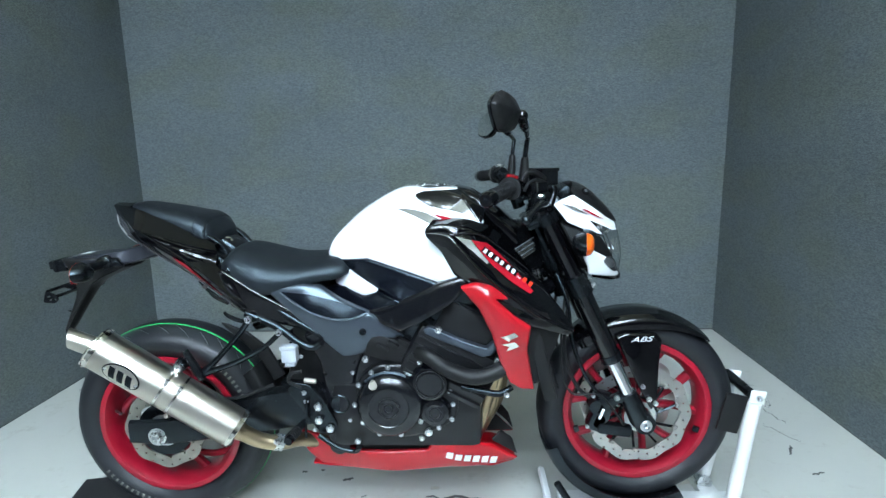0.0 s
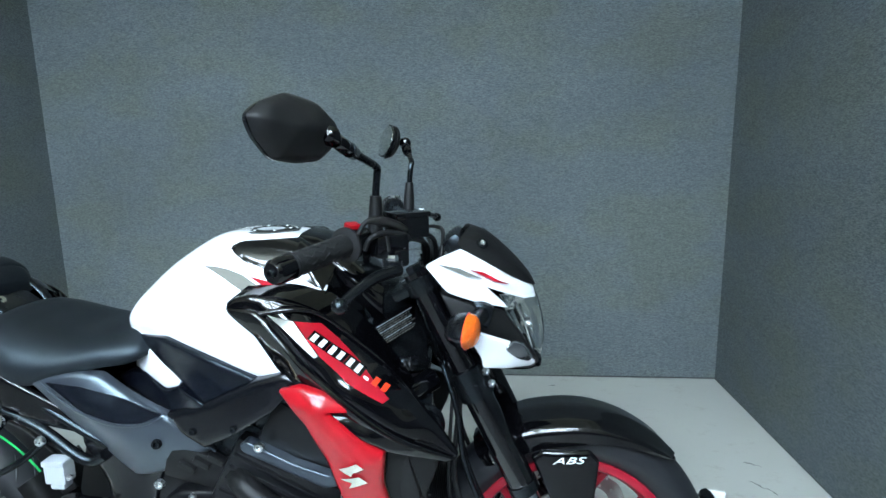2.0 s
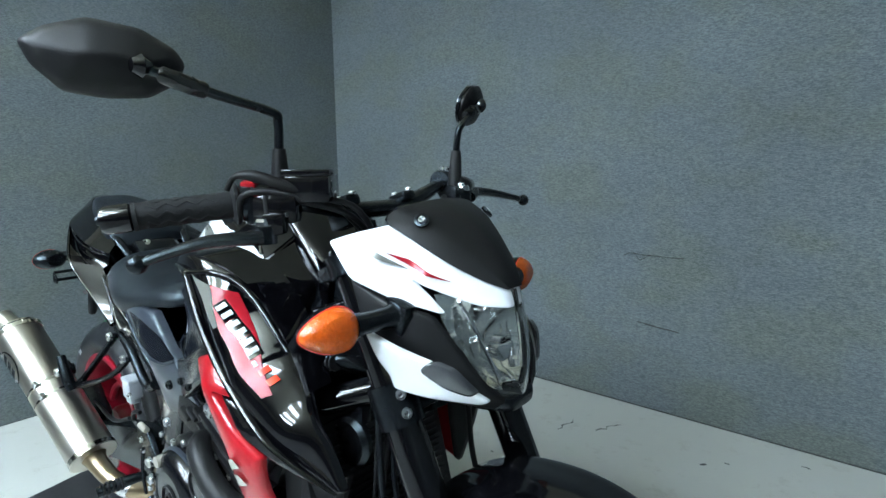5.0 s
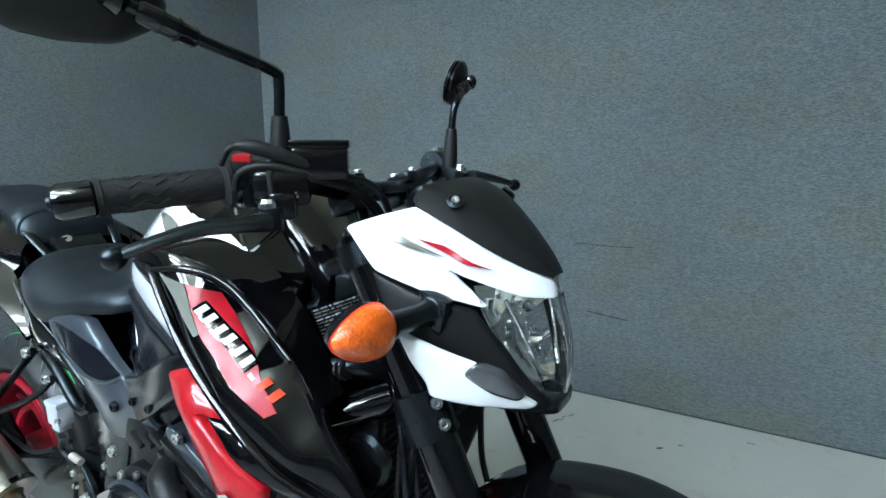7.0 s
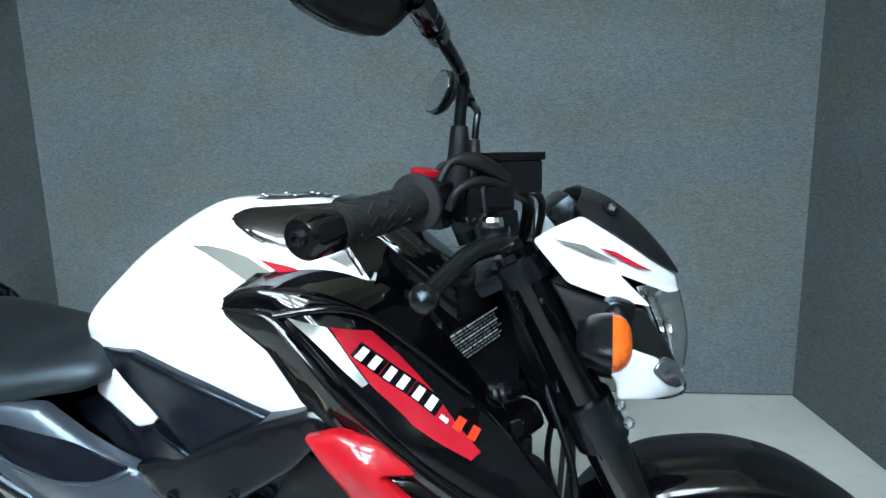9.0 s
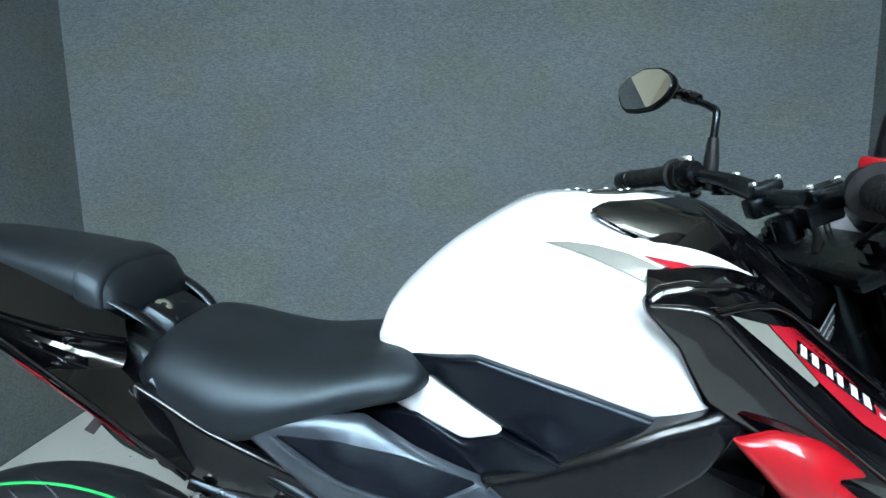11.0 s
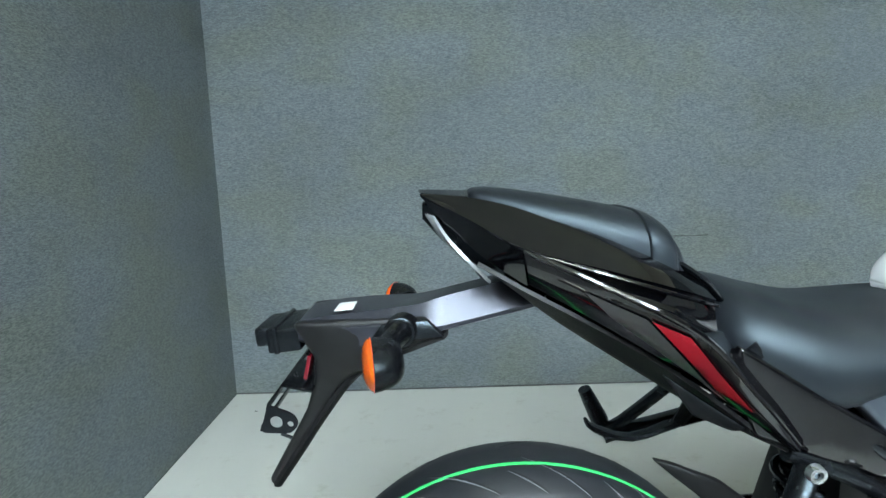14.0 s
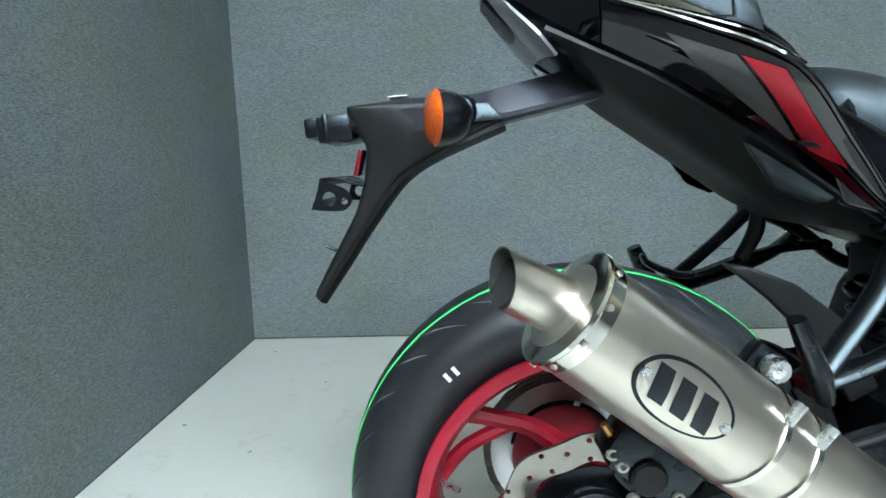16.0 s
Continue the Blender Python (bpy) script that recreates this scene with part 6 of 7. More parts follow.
part("radiator", join(box((0.035, 0.30, 0.28), (1.175, -0.03, 0.60), 0.006, (0, -14, 0)), box((0.02, 0.26, 0.24), (1.19, -0.03, 0.60), 0.002, (0, -14, 0))), BLACK_MATT, bike, "black radiator")
for i in range(22):
    part("radiator_fin", box((0.004, 0.25, 0.003), (1.204 - 0.0026 * (i - 11), -0.03, 0.60 + (i - 11) * 0.0102), 0.0, (0, -14, 0)), ENGINE, bike)
part("air_box", body_of([(0.66, [(0, 0.80), (0.045, 0.80), (0.062, 0.78), (0.062, 0.70), (0.045, 0.68)]), (0.80, [(0, 0.80), (0.09, 0.80), (0.125, 0.78), (0.125, 0.69), (0.08, 0.65)]),
                         (0.98, [(0, 0.86), (0.09, 0.86), (0.14, 0.82), (0.14, 0.73), (0.08, 0.66)]), (1.10, [(0, 0.90), (0.06, 0.90), (0.09, 0.86), (0.09, 0.74), (0.06, 0.68)])], 4, 4), BLACK_SATIN, bike, "black air box")
part("head_gusset", body_of([(1.04, [(0, 0.96), (0.05, 0.955), (0.080, 0.93), (0.090, 0.84), (0.05, 0.78)]), (1.12, [(0, 0.95), (0.04, 0.945), (0.064, 0.92), (0.070, 0.82), (0.05, 0.76)]),
                            (1.20, [(0, 0.93), (0.02, 0.925), (0.026, 0.90), (0.030, 0.82), (0.02, 0.76)])], 3, 4), BLACK_SATIN, bike, "black frame head cover")
part("crossover_hose", tube([(1.10, -0.115, 0.795), (1.135, -0.118, 0.812), (1.18, -0.105, 0.815), (1.20, -0.07, 0.80)], 0.011, 12, 5), BLACK_SATIN, bike, "black rubber hose")
for i in range(9):
    part("hose_rib", tube([(1.104 + 0.009 * i, -0.117, 0.800 + 0.0016 * i), (1.108 + 0.009 * i, -0.117, 0.801 + 0.0016 * i)], 0.0125, 10, 1), BLACK_MATT, bike)
part("thermostat_pipe", tube([(1.13, -0.13, 0.735), (1.17, -0.11, 0.752), (1.215, -0.07, 0.765)], 0.022, 16, 4), BLACK_GLOSS, bike, "gloss black coolant pipe")
part("horn", join(lathe([(0.038, 0.0), (0.040, -0.010), (0.034, -0.018), (0.012, -0.020), (0.001, -0.016), (0.001, 0.0)], (1.200, -0.100, 0.690), 28), box((0.03, 0.02, 0.03), (1.20, -0.09, 0.73), 0.004)), BLACK_SATIN, bike, "round black horn")
for y in (-0.085, -0.06):
    part("brake_hose", tube([(1.235, y, 0.80), (1.262, y - 0.025, 0.72), (1.275, y - 0.03, 0.62), (1.31, y - 0.03, 0.52), (1.36, y - 0.025, 0.44)], 0.0052, 10, 5), BLACK_SATIN, bike, "black brake hose")
e1 = Vector((0.066, 0.066, 0.026)).normalized()
e2 = (Vector((0, 0, 1)) - e1 * e1.z).normalized()
sheet = Matrix((e1, e2.cross(e1), e2)).transposed().to_4x4()
sheet.translation = (1.146, -0.070, 0.873)
bm = box((0.094, 0.0015, 0.048), (0, 0, 0), 0.0004)
bmesh.ops.transform(bm, matrix=sheet, verts=bm.verts)
label = part("data_label", bm, BLACK_GLOSS, bike, "black data label with white print")
rnd = random.Random(5)
for row in range(9):
    u = -0.044
    while u < 0.034:
        w = rnd.uniform(0.003, 0.010)
        bm = box((w, 0.0006, rnd.uniform(0.0014, 0.0024)), (u + w / 2, -0.0012, 0.0195 - row * 0.0049), 0.0)
        bmesh.ops.transform(bm, matrix=sheet, verts=bm.verts)
        part("print_bar", bm, SILVER_DECAL if row % 3 else TRANSLUCENT, label)
        u += w + rnd.uniform(0.0012, 0.003)

# belly pan
belly_pts = [(0.445, -0.090, 0.330), (0.515, -0.105, 0.318), (0.600, -0.118, 0.285), (0.651, -0.125, 0.276), (0.760, -0.132, 0.278), (0.857, -0.135, 0.285), (0.875, -0.138, 0.322), (0.985, -0.132, 0.312), (1.050, -0.112, 0.288), (1.098, -0.092, 0.250), (1.128, -0.080, 0.226),
             (1.05, -0.095, 0.215), (0.924, -0.105, 0.210), (0.648, -0.100, 0.200), (0.535, -0.092, 0.206), (0.485, -0.09, 0.250)]
belly_face = surface(belly_pts + [(0.95, -0.138, 0.27), (0.75, -0.130, 0.24)])
belly_r, belly_l = pair("belly_pan", panel(belly_pts, belly_face, thick=0.005, edge=0.010, res=0.012), RED_PAINT, bike, "gloss red belly pan")
for i in range(6):
    u = 0.910 + 0.026 * i
    z = 0.272 - 0.0068 * i
    pair("emblem_block", decal([(u, z - 0.011), (u + 0.019, z - 0.014), (u + 0.024, z + 0.009), (u + 0.005, z + 0.012)], belly_face, 0.004), WHITE_DECAL, belly_r)
pair("belly_liner", panel(belly_pts, belly_face, thick=0.003, edge=0, res=0.014, lift=-0.009), BLACK_MATT, belly_r, "matt black inner face")
part("belly_floor", plate([(0.50, -0.09), (0.56, -0.10), (1.05, -0.095), (1.12, -0.06), (1.12, 0.06), (1.05, 0.095), (0.56, 0.10), (0.50, 0.09)], 0, 0.005, 0.001), RED_PAINT, bike)
bpy.data.objects["belly_floor"].matrix_basis = Matrix.Translation((0, 0, 0.212)) @ Matrix.Rotation(math.pi / 2, 4, "X")
pair("belly_mesh", panel([(1.045, -0.100, 0.300), (1.075, -0.090, 0.325), (1.11, -0.075, 0.29), (1.126, -0.07, 0.235), (1.10, -0.085, 0.26)], thick=0.004, edge=0.003, res=0.01), BLACK_MATT, bike)

# rider footrest, heel guard, brake reservoir
heel = part("heel_guard", panel([(0.452, -0.150, 0.480), (0.475, -0.150, 0.505), (0.520, -0.152, 0.500), (0.560, -0.154, 0.455), (0.600, -0.152, 0.375), (0.585, -0.150, 0.340), (0.545, -0.150, 0.345), (0.510, -0.150, 0.400)], thick=0.008, edge=0.004, res=0.010, round_by=0.012), BLACK_SATIN, bike, "black heel guard plate")
for x, z, r in ((0.547, 0.436, 0.012), (0.547, 0.394, 0.012), (0.578, 0.368, 0.012), (0.508, 0.478, 0.007), (0.512, 0.452, 0.007), (0.533, 0.365, 0.007)):
    bolt((x, -0.158, z), (0, -1, 0), r, heel)
part("reservoir", join(box((0.044, 0.030, 0.040), (0.474, -0.155, 0.592), 0.005), box((0.030, 0.024, 0.012), (0.475, -0.155, 0.566), 0.004)), TRANSLUCENT, bike, "milky plastic brake fluid reservoir")
part("reservoir_lid", box((0.048, 0.032, 0.012), (0.473, -0.155, 0.615), 0.004), TRANSLUCENT, bpy.data.objects["reservoir"])
bolt((0.512, -0.175, 0.595), (0.3, -1, 0), 0.006, bike)
part("reservoir_hose", tube([(0.503, -0.155, 0.542), (0.475, -0.158, 0.535), (0.465, -0.155, 0.51), (0.50, -0.15, 0.49)], 0.005, 8, 5), BLACK_MATT, bike)
part("master_cylinder", tube([(0.512, -0.16, 0.517), (0.545, -0.16, 0.513)], 0.007, 12, 1), STEEL_DULL, bike)
for s in (-1, 1):
    peg = part("rider_footpeg", tube([(0.502, yy(s, 0.155), 0.385), (0.495, yy(s, 0.20), 0.385), (0.485, yy(s, 0.255), 0.380)], [0.010, 0.013, 0.012], 12, 4), BLACK_SATIN, bike, "black ribbed rider footpeg")
    for i in range(5):
        part("peg_rib", lathe([(0.0125, 0), (0.0150, 0), (0.0150, s * 0.004), (0.0125, s * 0.004)], (0.494 - i * 0.0018, s * (0.205 + 0.009 * i), 0.384), 12), GRIP, peg)
part("brake_pedal", tube([(0.545, -0.165, 0.35), (0.60, -0.172, 0.315), (0.65, -0.175, 0.305), (0.665, -0.185, 0.325)], [0.008, 0.007, 0.007, 0.009], 10, 5), BLACK_SATIN, bike, "black rear brake pedal")
part("brake_spring", tube([(0.515, -0.16, 0.46), (0.51, -0.165, 0.40), (0.505, -0.16, 0.34)], 0.004, 8, 3), BLACK_SATIN, bike)
part("shift_lever", tube([(0.50, 0.16, 0.34), (0.60, 0.17, 0.31), (0.66, 0.18, 0.32)], 0.007, 10, 4), BLACK_SATIN, bike)
part("rear_hugger", panel([(0.225, -0.04, 0.650), (0.25, -0.05, 0.648), (0.31, -0.055, 0.625), (0.375, -0.06, 0.575), (0.42, -0.06, 0.49), (0.385, -0.06, 0.47), (0.345, -0.055, 0.54), (0.28, -0.05, 0.605)], thick=0.006, edge=0.004, res=0.013), BLACK_MATT, bike, "matt black inner mudguard")
hug = []
for a, r in ((34, 0.337), (26, 0.338), (17, 0.338), (8, 0.336)):
    hug.append([(RX + (r - d) * math.cos(radians(a)), y, RZ + (r - d) * math.sin(radians(a))) for y, d in ((-0.080, 0.040), (-0.076, 0.012), (-0.05, 0.0), (0, -0.004), (0.05, 0.0), (0.076, 0.012), (0.080, 0.040))])
part("rear_hugger", thicken(skin(hug, 5, 4), 0.004), BLACK_MATT, bike, "matt black rear hugger")
part("under_seat_tray", join(box((0.16, 0.16, 0.05), (0.42, 0, 0.70), 0.02, (0, 20, 0)), box((0.05, 0.14, 0.10), (0.48, 0, 0.64), 0.015)), BLACK_MATT, bike)
part("inner_fender", join(box((0.12, 0.17, 0.16), (0.50, CY, 0.53), 0.03, (0, 15, 0)), box((0.10, 0.19, 0.10), (0.54, CY, 0.62), 0.02)), BLACK_MATT, bike)
part("shock", tube([(0.46, 0.0, 0.62), (0.50, 0.0, 0.42)], 0.035, 16, 1), BLACK_SATIN, bike)
spring = [(0.46 + 0.04 * t + 0.042 * math.cos(t * 44), 0.042 * math.sin(t * 44), 0.61 - 0.18 * t) for t in (i / 70 for i in range(71))]
part("shock_spring", tube(spring, 0.006, 8, 2), BLACK_SATIN, bike, "black shock spring")

part("hugger_stay", tube([(0.172, 0.105, 0.640), (0.186, 0.105, 0.624), (0.246, 0.105, 0.606), (0.32, 0.105, 0.630), (0.385, 0.105, 0.645), (0.45, 0.105, 0.650)], [0.006, 0.012, 0.011, 0.013, 0.014, 0.016], 8, 3, flat=0.5), BLACK_SATIN, bike)
part("loom", tube([(0.320, 0.1, 0.632), (0.335, 0.09, 0.675), (0.33, 0.08, 0.72)], [0.010, 0.012, 0.010], 8, 4), BLACK_MATT, bike)

# silencer
P0, P1 = Vector((-0.017, -0.256, 0.656)), Vector((0.328, -0.208, 0.390))
AX = (P1 - P0).normalized()
R_S = 0.0545


def along_pipe(d, r=0.0):
    return P0 + AX * d


def band(d0, d1, r):
    return tube([along_pipe(d0), along_pipe(d1)], r, 40, 1)


LEN = (P1 - P0).length
silencer = part("silencer", tube([along_pipe(0.0), along_pipe(LEN)], R_S, 48, 1), STEEL, bike, "brushed steel slip-on silencer with an oval badge")
part("end_cap", tube([along_pipe(-0.0065), along_pipe(-0.006), along_pipe(-0.003), along_pipe(-0.001), along_pipe(0.001)], [0.020, 0.033, 0.047, 0.0525, 0.0540], 48, 1), STEEL_PALE, silencer, "dished steel end cap", 12)
part("cap_rim", tube([along_pipe(-0.004), along_pipe(-0.0025), along_pipe(0.001), along_pipe(0.003)], [0.0540, 0.0572, 0.0578, 0.0560], 48, 1), STEEL_POLISHED, silencer, "polished rolled rim")
for d, w, r in ((0.003, 0.013, 0.0558), (0.205, 0.006, 0.0565), (0.245, 0.006, 0.0565), (LEN - 0.014, 0.012, 0.0560)):
    part("band", band(d, d + w, r), STEEL_POLISHED, silencer, "polished clamp band")
mouth = Vector((-0.074, -0.270, 0.686))
tip = P0 + AX * 0.004
out = (mouth - tip).normalized()
long = (mouth - tip).length
face_to = Vector((-0.93, -0.32, 0.12)).normalized()
outlet = bmesh.new()
rings = []
for d, r in ((0.0, 0.0262), (0.35, 0.0262), (0.7, 0.0262), (0.96, 0.0264), (1.0, 0.0272), (1.0, 0.0254), (0.3, 0.0244)):
    q = Vector((0, 0, 1)).rotation_difference(out.lerp(face_to, min(1, d * d)).normalized())
    rings.append([outlet.verts.new(tip + out * long * d + q @ Vector((r * math.cos(a), r * math.sin(a), 0))) for a in (2 * math.pi * i / 36 for i in range(36))])
inside_wall = bmesh.new()
for n, (a, b) in enumerate(zip(rings, rings[1:])):
    if n == len(rings) - 2:
        a, b = [[inside_wall.verts.new(v.co) for v in ring] for ring in (a, b)]
    for k in range(36):
        (inside_wall if n == len(rings) - 2 else outlet).faces.new((a[k], a[(k + 1) % 36], b[(k + 1) % 36], b[k]))
bmesh.ops.delete(outlet, geom=[v for v in outlet.verts if not v.link_faces], context="VERTS")
part("outlet_tip", outlet, STEEL, silencer, "bent steel outlet")
# Near-black lining, and a solid plug in place of the open bore.
BORE_DARK = material("bore_dark", (0.012, 0.011, 0.010), 0.9, vary=0.3)
part("outlet_lining", inside_wall, BORE_DARK, silencer, "near-black inner wall of the outlet")
part("outlet_bore", tube([tip + out * 0.010, tip + out * long * 0.92], 0.0245, 24, 1), BORE_DARK, silencer)
part("link_pipe", tube([along_pipe(LEN - 0.002), along_pipe(LEN + 0.018), Vector((0.385, -0.192, 0.348)), Vector((0.435, -0.168, 0.328)), Vector((0.475, -0.110, 0.305)), Vector((0.56, -0.06, 0.27))],
                       [0.030, 0.0230, 0.0215, 0.0215, 0.021, 0.021], 20, 5), HEADER, bike, "heat-tinted steel link pipe")
part("link_clamp", tube([Vector((0.418, -0.178, 0.336)), Vector((0.436, -0.166, 0.327))], 0.0245, 24, 1), ZINC, bike)
bolt((0.432, -0.196, 0.346), (0, -1, 0.3), 0.009, bike)
# badge wraps the silencer
side = Vector((0, -1, 0)) - AX * Vector((0, -1, 0)).dot(AX)
side.normalize()
nrm = AX.cross(side)


def on_silencer(u, v, lift=0.0012):
    """u along the pipe from its outlet, v round it, both in metres."""
    a = v / R_S
    return along_pipe(u) + (R_S + lift) * (math.cos(a) * side + math.sin(a) * nrm)


def badge_patch(loop, lift):
    bm = bmesh.new()
    c = bm.verts.new(on_silencer(sum(p[0] for p in loop) / len(loop), sum(p[1] for p in loop) / len(loop), lift))
    vs = [bm.verts.new(on_silencer(u, v, lift)) for u, v in loop]
    mids = [bm.verts.new(on_silencer((u + sum(p[0] for p in loop) / len(loop)) / 2, (v + sum(p[1] for p in loop) / len(loop)) / 2, lift)) for u, v in loop]
    n = len(vs)
    for i in range(n):
        j = (i + 1) % n
        bm.faces.new((vs[i], vs[j], mids[j], mids[i]))
        bm.faces.new((mids[i], mids[j], c))
    return thicken(bm, 0.0006)


E0 = 0.105
oval = [(E0 + 0.052 * math.cos(a), 0.0 + 0.029 * math.sin(a)) for a in (2 * math.pi * i / 40 for i in range(40))]
inner_oval = [(E0 + 0.048 * math.cos(a), 0.0 + 0.0255 * math.sin(a)) for a in (2 * math.pi * i / 40 for i in range(40))]
badge = part("badge", badge_patch(oval, 0.0012), BLACK_SATIN, silencer, "oval badge with dark block shapes")
part("badge_field", badge_patch(inner_oval, 0.0022), STEEL, badge)
for u in (-0.028, -0.004, 0.020):
    q = [(E0 + u - 0.010, -0.014), (E0 + u + 0.006, -0.014), (E0 + u + 0.012, 0.004), (E0 + u + 0.016, 0.015), (E0 + u, 0.015), (E0 + u - 0.006, 0.002)]
    part("badge_block", badge_patch(q, 0.0032), BLACK_SATIN, badge)
for u in (-0.044, 0.044):
    p = on_silencer(E0 + u, 0.0, 0.002)
    bolt(p, p - along_pipe(E0 + u), 0.005, silencer, ZINC, "rivet", False)
for k in range(10):
    p = on_silencer(0.006, 2 * math.pi * R_S * (k + 0.3) / 10, 0.002)
    bolt(p, p - along_pipe(0.006), 0.0032, silencer, STEEL, "rivet", False)
part("hanger_strap", join(box((0.030, 0.020, 0.045), (0.178, -0.205, 0.580), 0.005, (0, 37, 0)), tube([(0.187, -0.190, 0.583), (0.187, -0.222, 0.583)], 0.015, 16, 1)), BLACK_SATIN, silencer)
bolt((0.187, -0.222, 0.583), (0, -1, 0), 0.013, silencer)
for d in (0.207, 0.247):
    p = on_silencer(d, -0.045, 0.006)
    part("clamp_screw", tube([p - nrm * 0.010, p + nrm * 0.012], 0.0055, 10, 1), ZINC, silencer)

# handlebar
bar = [(1.142, CY, 1.036), (1.140, -0.05, 1.038), (1.132, -0.115, 1.052), (1.113, -0.165, 1.058), (1.090, -0.213, 1.056), (1.034, -0.340, 1.044)]
left_bar = [(1.034, 0.392, 1.057), (1.081, 0.272, 1.068), (1.112, 0.205, 1.066), (1.134, 0.142, 1.054), (1.141, 0.075, 1.038)]
handlebar = part("handlebar", tube(left_bar + bar, [0.011, 0.011, 0.011, 0.0135, 0.014, 0.014, 0.014, 0.0135, 0.011, 0.011, 0.011], 14, 6), BLACK_SATIN, bike, "black tapered handlebar")
for s in (-1, 1):
    part("bar_clamp", join(box((0.046, 0.032, 0.030), (1.136, yy(s, 0.052), 1.024), 0.006, (0, -20, 0)), box((0.044, 0.030, 0.018), (1.138, yy(s, 0.052), 1.050), 0.007, (0, -20, 0))), BLACK_SATIN, handlebar, "black bar clamp")
    for dx in (-0.017, 0.017):
        bolt((1.138 + dx, yy(s, 0.052), 1.059 + dx * 0.3), (-0.2, 0, 1), 0.006, handlebar)
    a, b = (Vector((1.090, -0.213, 1.056)), Vector((1.041, -0.324, 1.0455))) if s < 0 else (Vector((1.081, 0.272, 1.068)), Vector((1.040, 0.378, 1.058)))
    d = (b - a).normalized()
    grip = part("grip", tube([a, a.lerp(b, 0.03), a.lerp(b, 0.5), a.lerp(b, 0.97), b], [0.0180, 0.0192, 0.0180, 0.0182, 0.0200], 20, 3), GRIP, handlebar, "black ribbed rubber grip")
    across = d.cross(Vector((0, 0, 1))).normalized()
    above = across.cross(d).normalized()
    for i in range(10):
        zig = []
        for k in range(9):
            ang = 2 * math.pi * i / 10 + (0.20 if k % 2 else -0.20)
            zig.append(a.lerp(b, 0.10 + 0.10 * k) + (across * math.cos(ang) + above * math.sin(ang)) * 0.0178)
        w = bmesh.new()
        for p, q in zip(zig, zig[1:]):
            tube([p, q], 0.0016, 5, 1, w)
        part("grip_rib", w, GRIP, grip)
    part("grip_flange", tube([a - d * 0.007, a - d * 0.005, a, a + d * 0.004], [0.0265, 0.0295, 0.0295, 0.022], 28, 1), GRIP, grip)
    part("grip_ring", tube([b, b + d * 0.005], 0.0195, 24, 1), GRIP, grip)
    part("bar_end", tube([b + d * 0.005, b + d * 0.008, b + d * 0.036, b + d * 0.042], [0.0165, 0.0195, 0.0190, 0.0150], 20, 1), BLACK_GLOSS, handlebar, "gloss black bar end weight")
    bolt(b + d * 0.041, d, 0.007, handlebar, BLACK_SATIN)
    c = a - d * 0.028
    part("switch_housing", join(tube([a - d * 0.006, a - d * 0.010, a - d * 0.040, a - d * 0.052], [0.0235, 0.0255, 0.0245, 0.020], 20, 1),
                                turn_to(box((0.040, 0.034, 0.050), (0, 0, 0), 0.010), -d, a - d * 0.026 + Vector((0.006, 0, -0.006)))), BLACK_SATIN, handlebar, "black switch housing")
    part("housing_seam", tube([a - d * 0.0235, a - d * 0.0265], 0.0262, 20, 1), BLACK_MATT, handlebar)
part("kill_switch", box((0.022, 0.026, 0.012), (1.098, -0.191, 1.084), 0.004, (10, 0, 40)), RED_PAINT, handlebar, "red engine stop switch")
part("switch_cap", box((0.026, 0.026, 0.016), (1.094, 0.250, 1.094), 0.009, (-10, 0, -40)), ZINC, handlebar, "grey switch cap")
part("reservoir_cup", join(box((0.062, 0.048, 0.036), (1.183, -0.150, 1.078), 0.004, (0, 0, 38)), box((0.066, 0.052, 0.009), (1.183, -0.150, 1.100), 0.002, (0, 0, 38))), BLACK_SEMI, handlebar, "black front brake fluid cup")
part("brake_master", join(box((0.062, 0.034, 0.040), (1.158, -0.188, 1.052), 0.010, (0, 0, 38)), box((0.030, 0.026, 0.030), (1.176, -0.205, 1.034), 0.008, (0, 0, 38))), BLACK_SEMI, handlebar, "black front brake master cylinder")
for s in (-1, 1):
    pivot = Vector((1.168, yy(s, 0.217), 1.022)) if s < 0 else Vector((1.152, 0.235, 1.046))
    part("lever_perch", join(tube([Vector((1.150, yy(s, 0.170), 1.052)), pivot], [0.016, 0.014], 12, 1), tube([pivot - Vector((0, 0, 0.014)), pivot + Vector((0, 0, 0.010))], 0.017, 16, 1)), BLACK_SATIN, handlebar)
    line = [(1.166, -0.250, 1.018), (1.148, -0.290, 1.016), (1.128, -0.335, 1.004), (1.117, -0.358, 0.995)] if s < 0 else [(1.146, 0.285, 1.050), (1.154, 0.325, 1.047), (1.170, 0.378, 1.036), (1.181, 0.411, 1.027)]
    lever = part("lever", tube([pivot + Vector((0.004, s * 0.01, -0.004)), *line], [0.0165, 0.0140, 0.0115, 0.0095, 0.0085], 12, 5, flat=0.7), BLACK_SATIN, handlebar, "black hand lever")
    ball = lathe([(0.0005, -0.0120), (0.0065, -0.0104), (0.0106, -0.0058), (0.0122, 0.0), (0.0106, 0.0058), (0.0065, 0.0104), (0.0005, 0.0120)], line[-1], 14)
    part("lever_ball", ball, BLACK_SATIN, lever)
    bolt(pivot + Vector((0, 0, 0.010)), (0, 0, 1), 0.012, handlebar, CHROME)
    bolt(pivot + Vector((0.012, -s * 0.022, 0.020)), (0, 0, 1), 0.007, handlebar, ZINC)
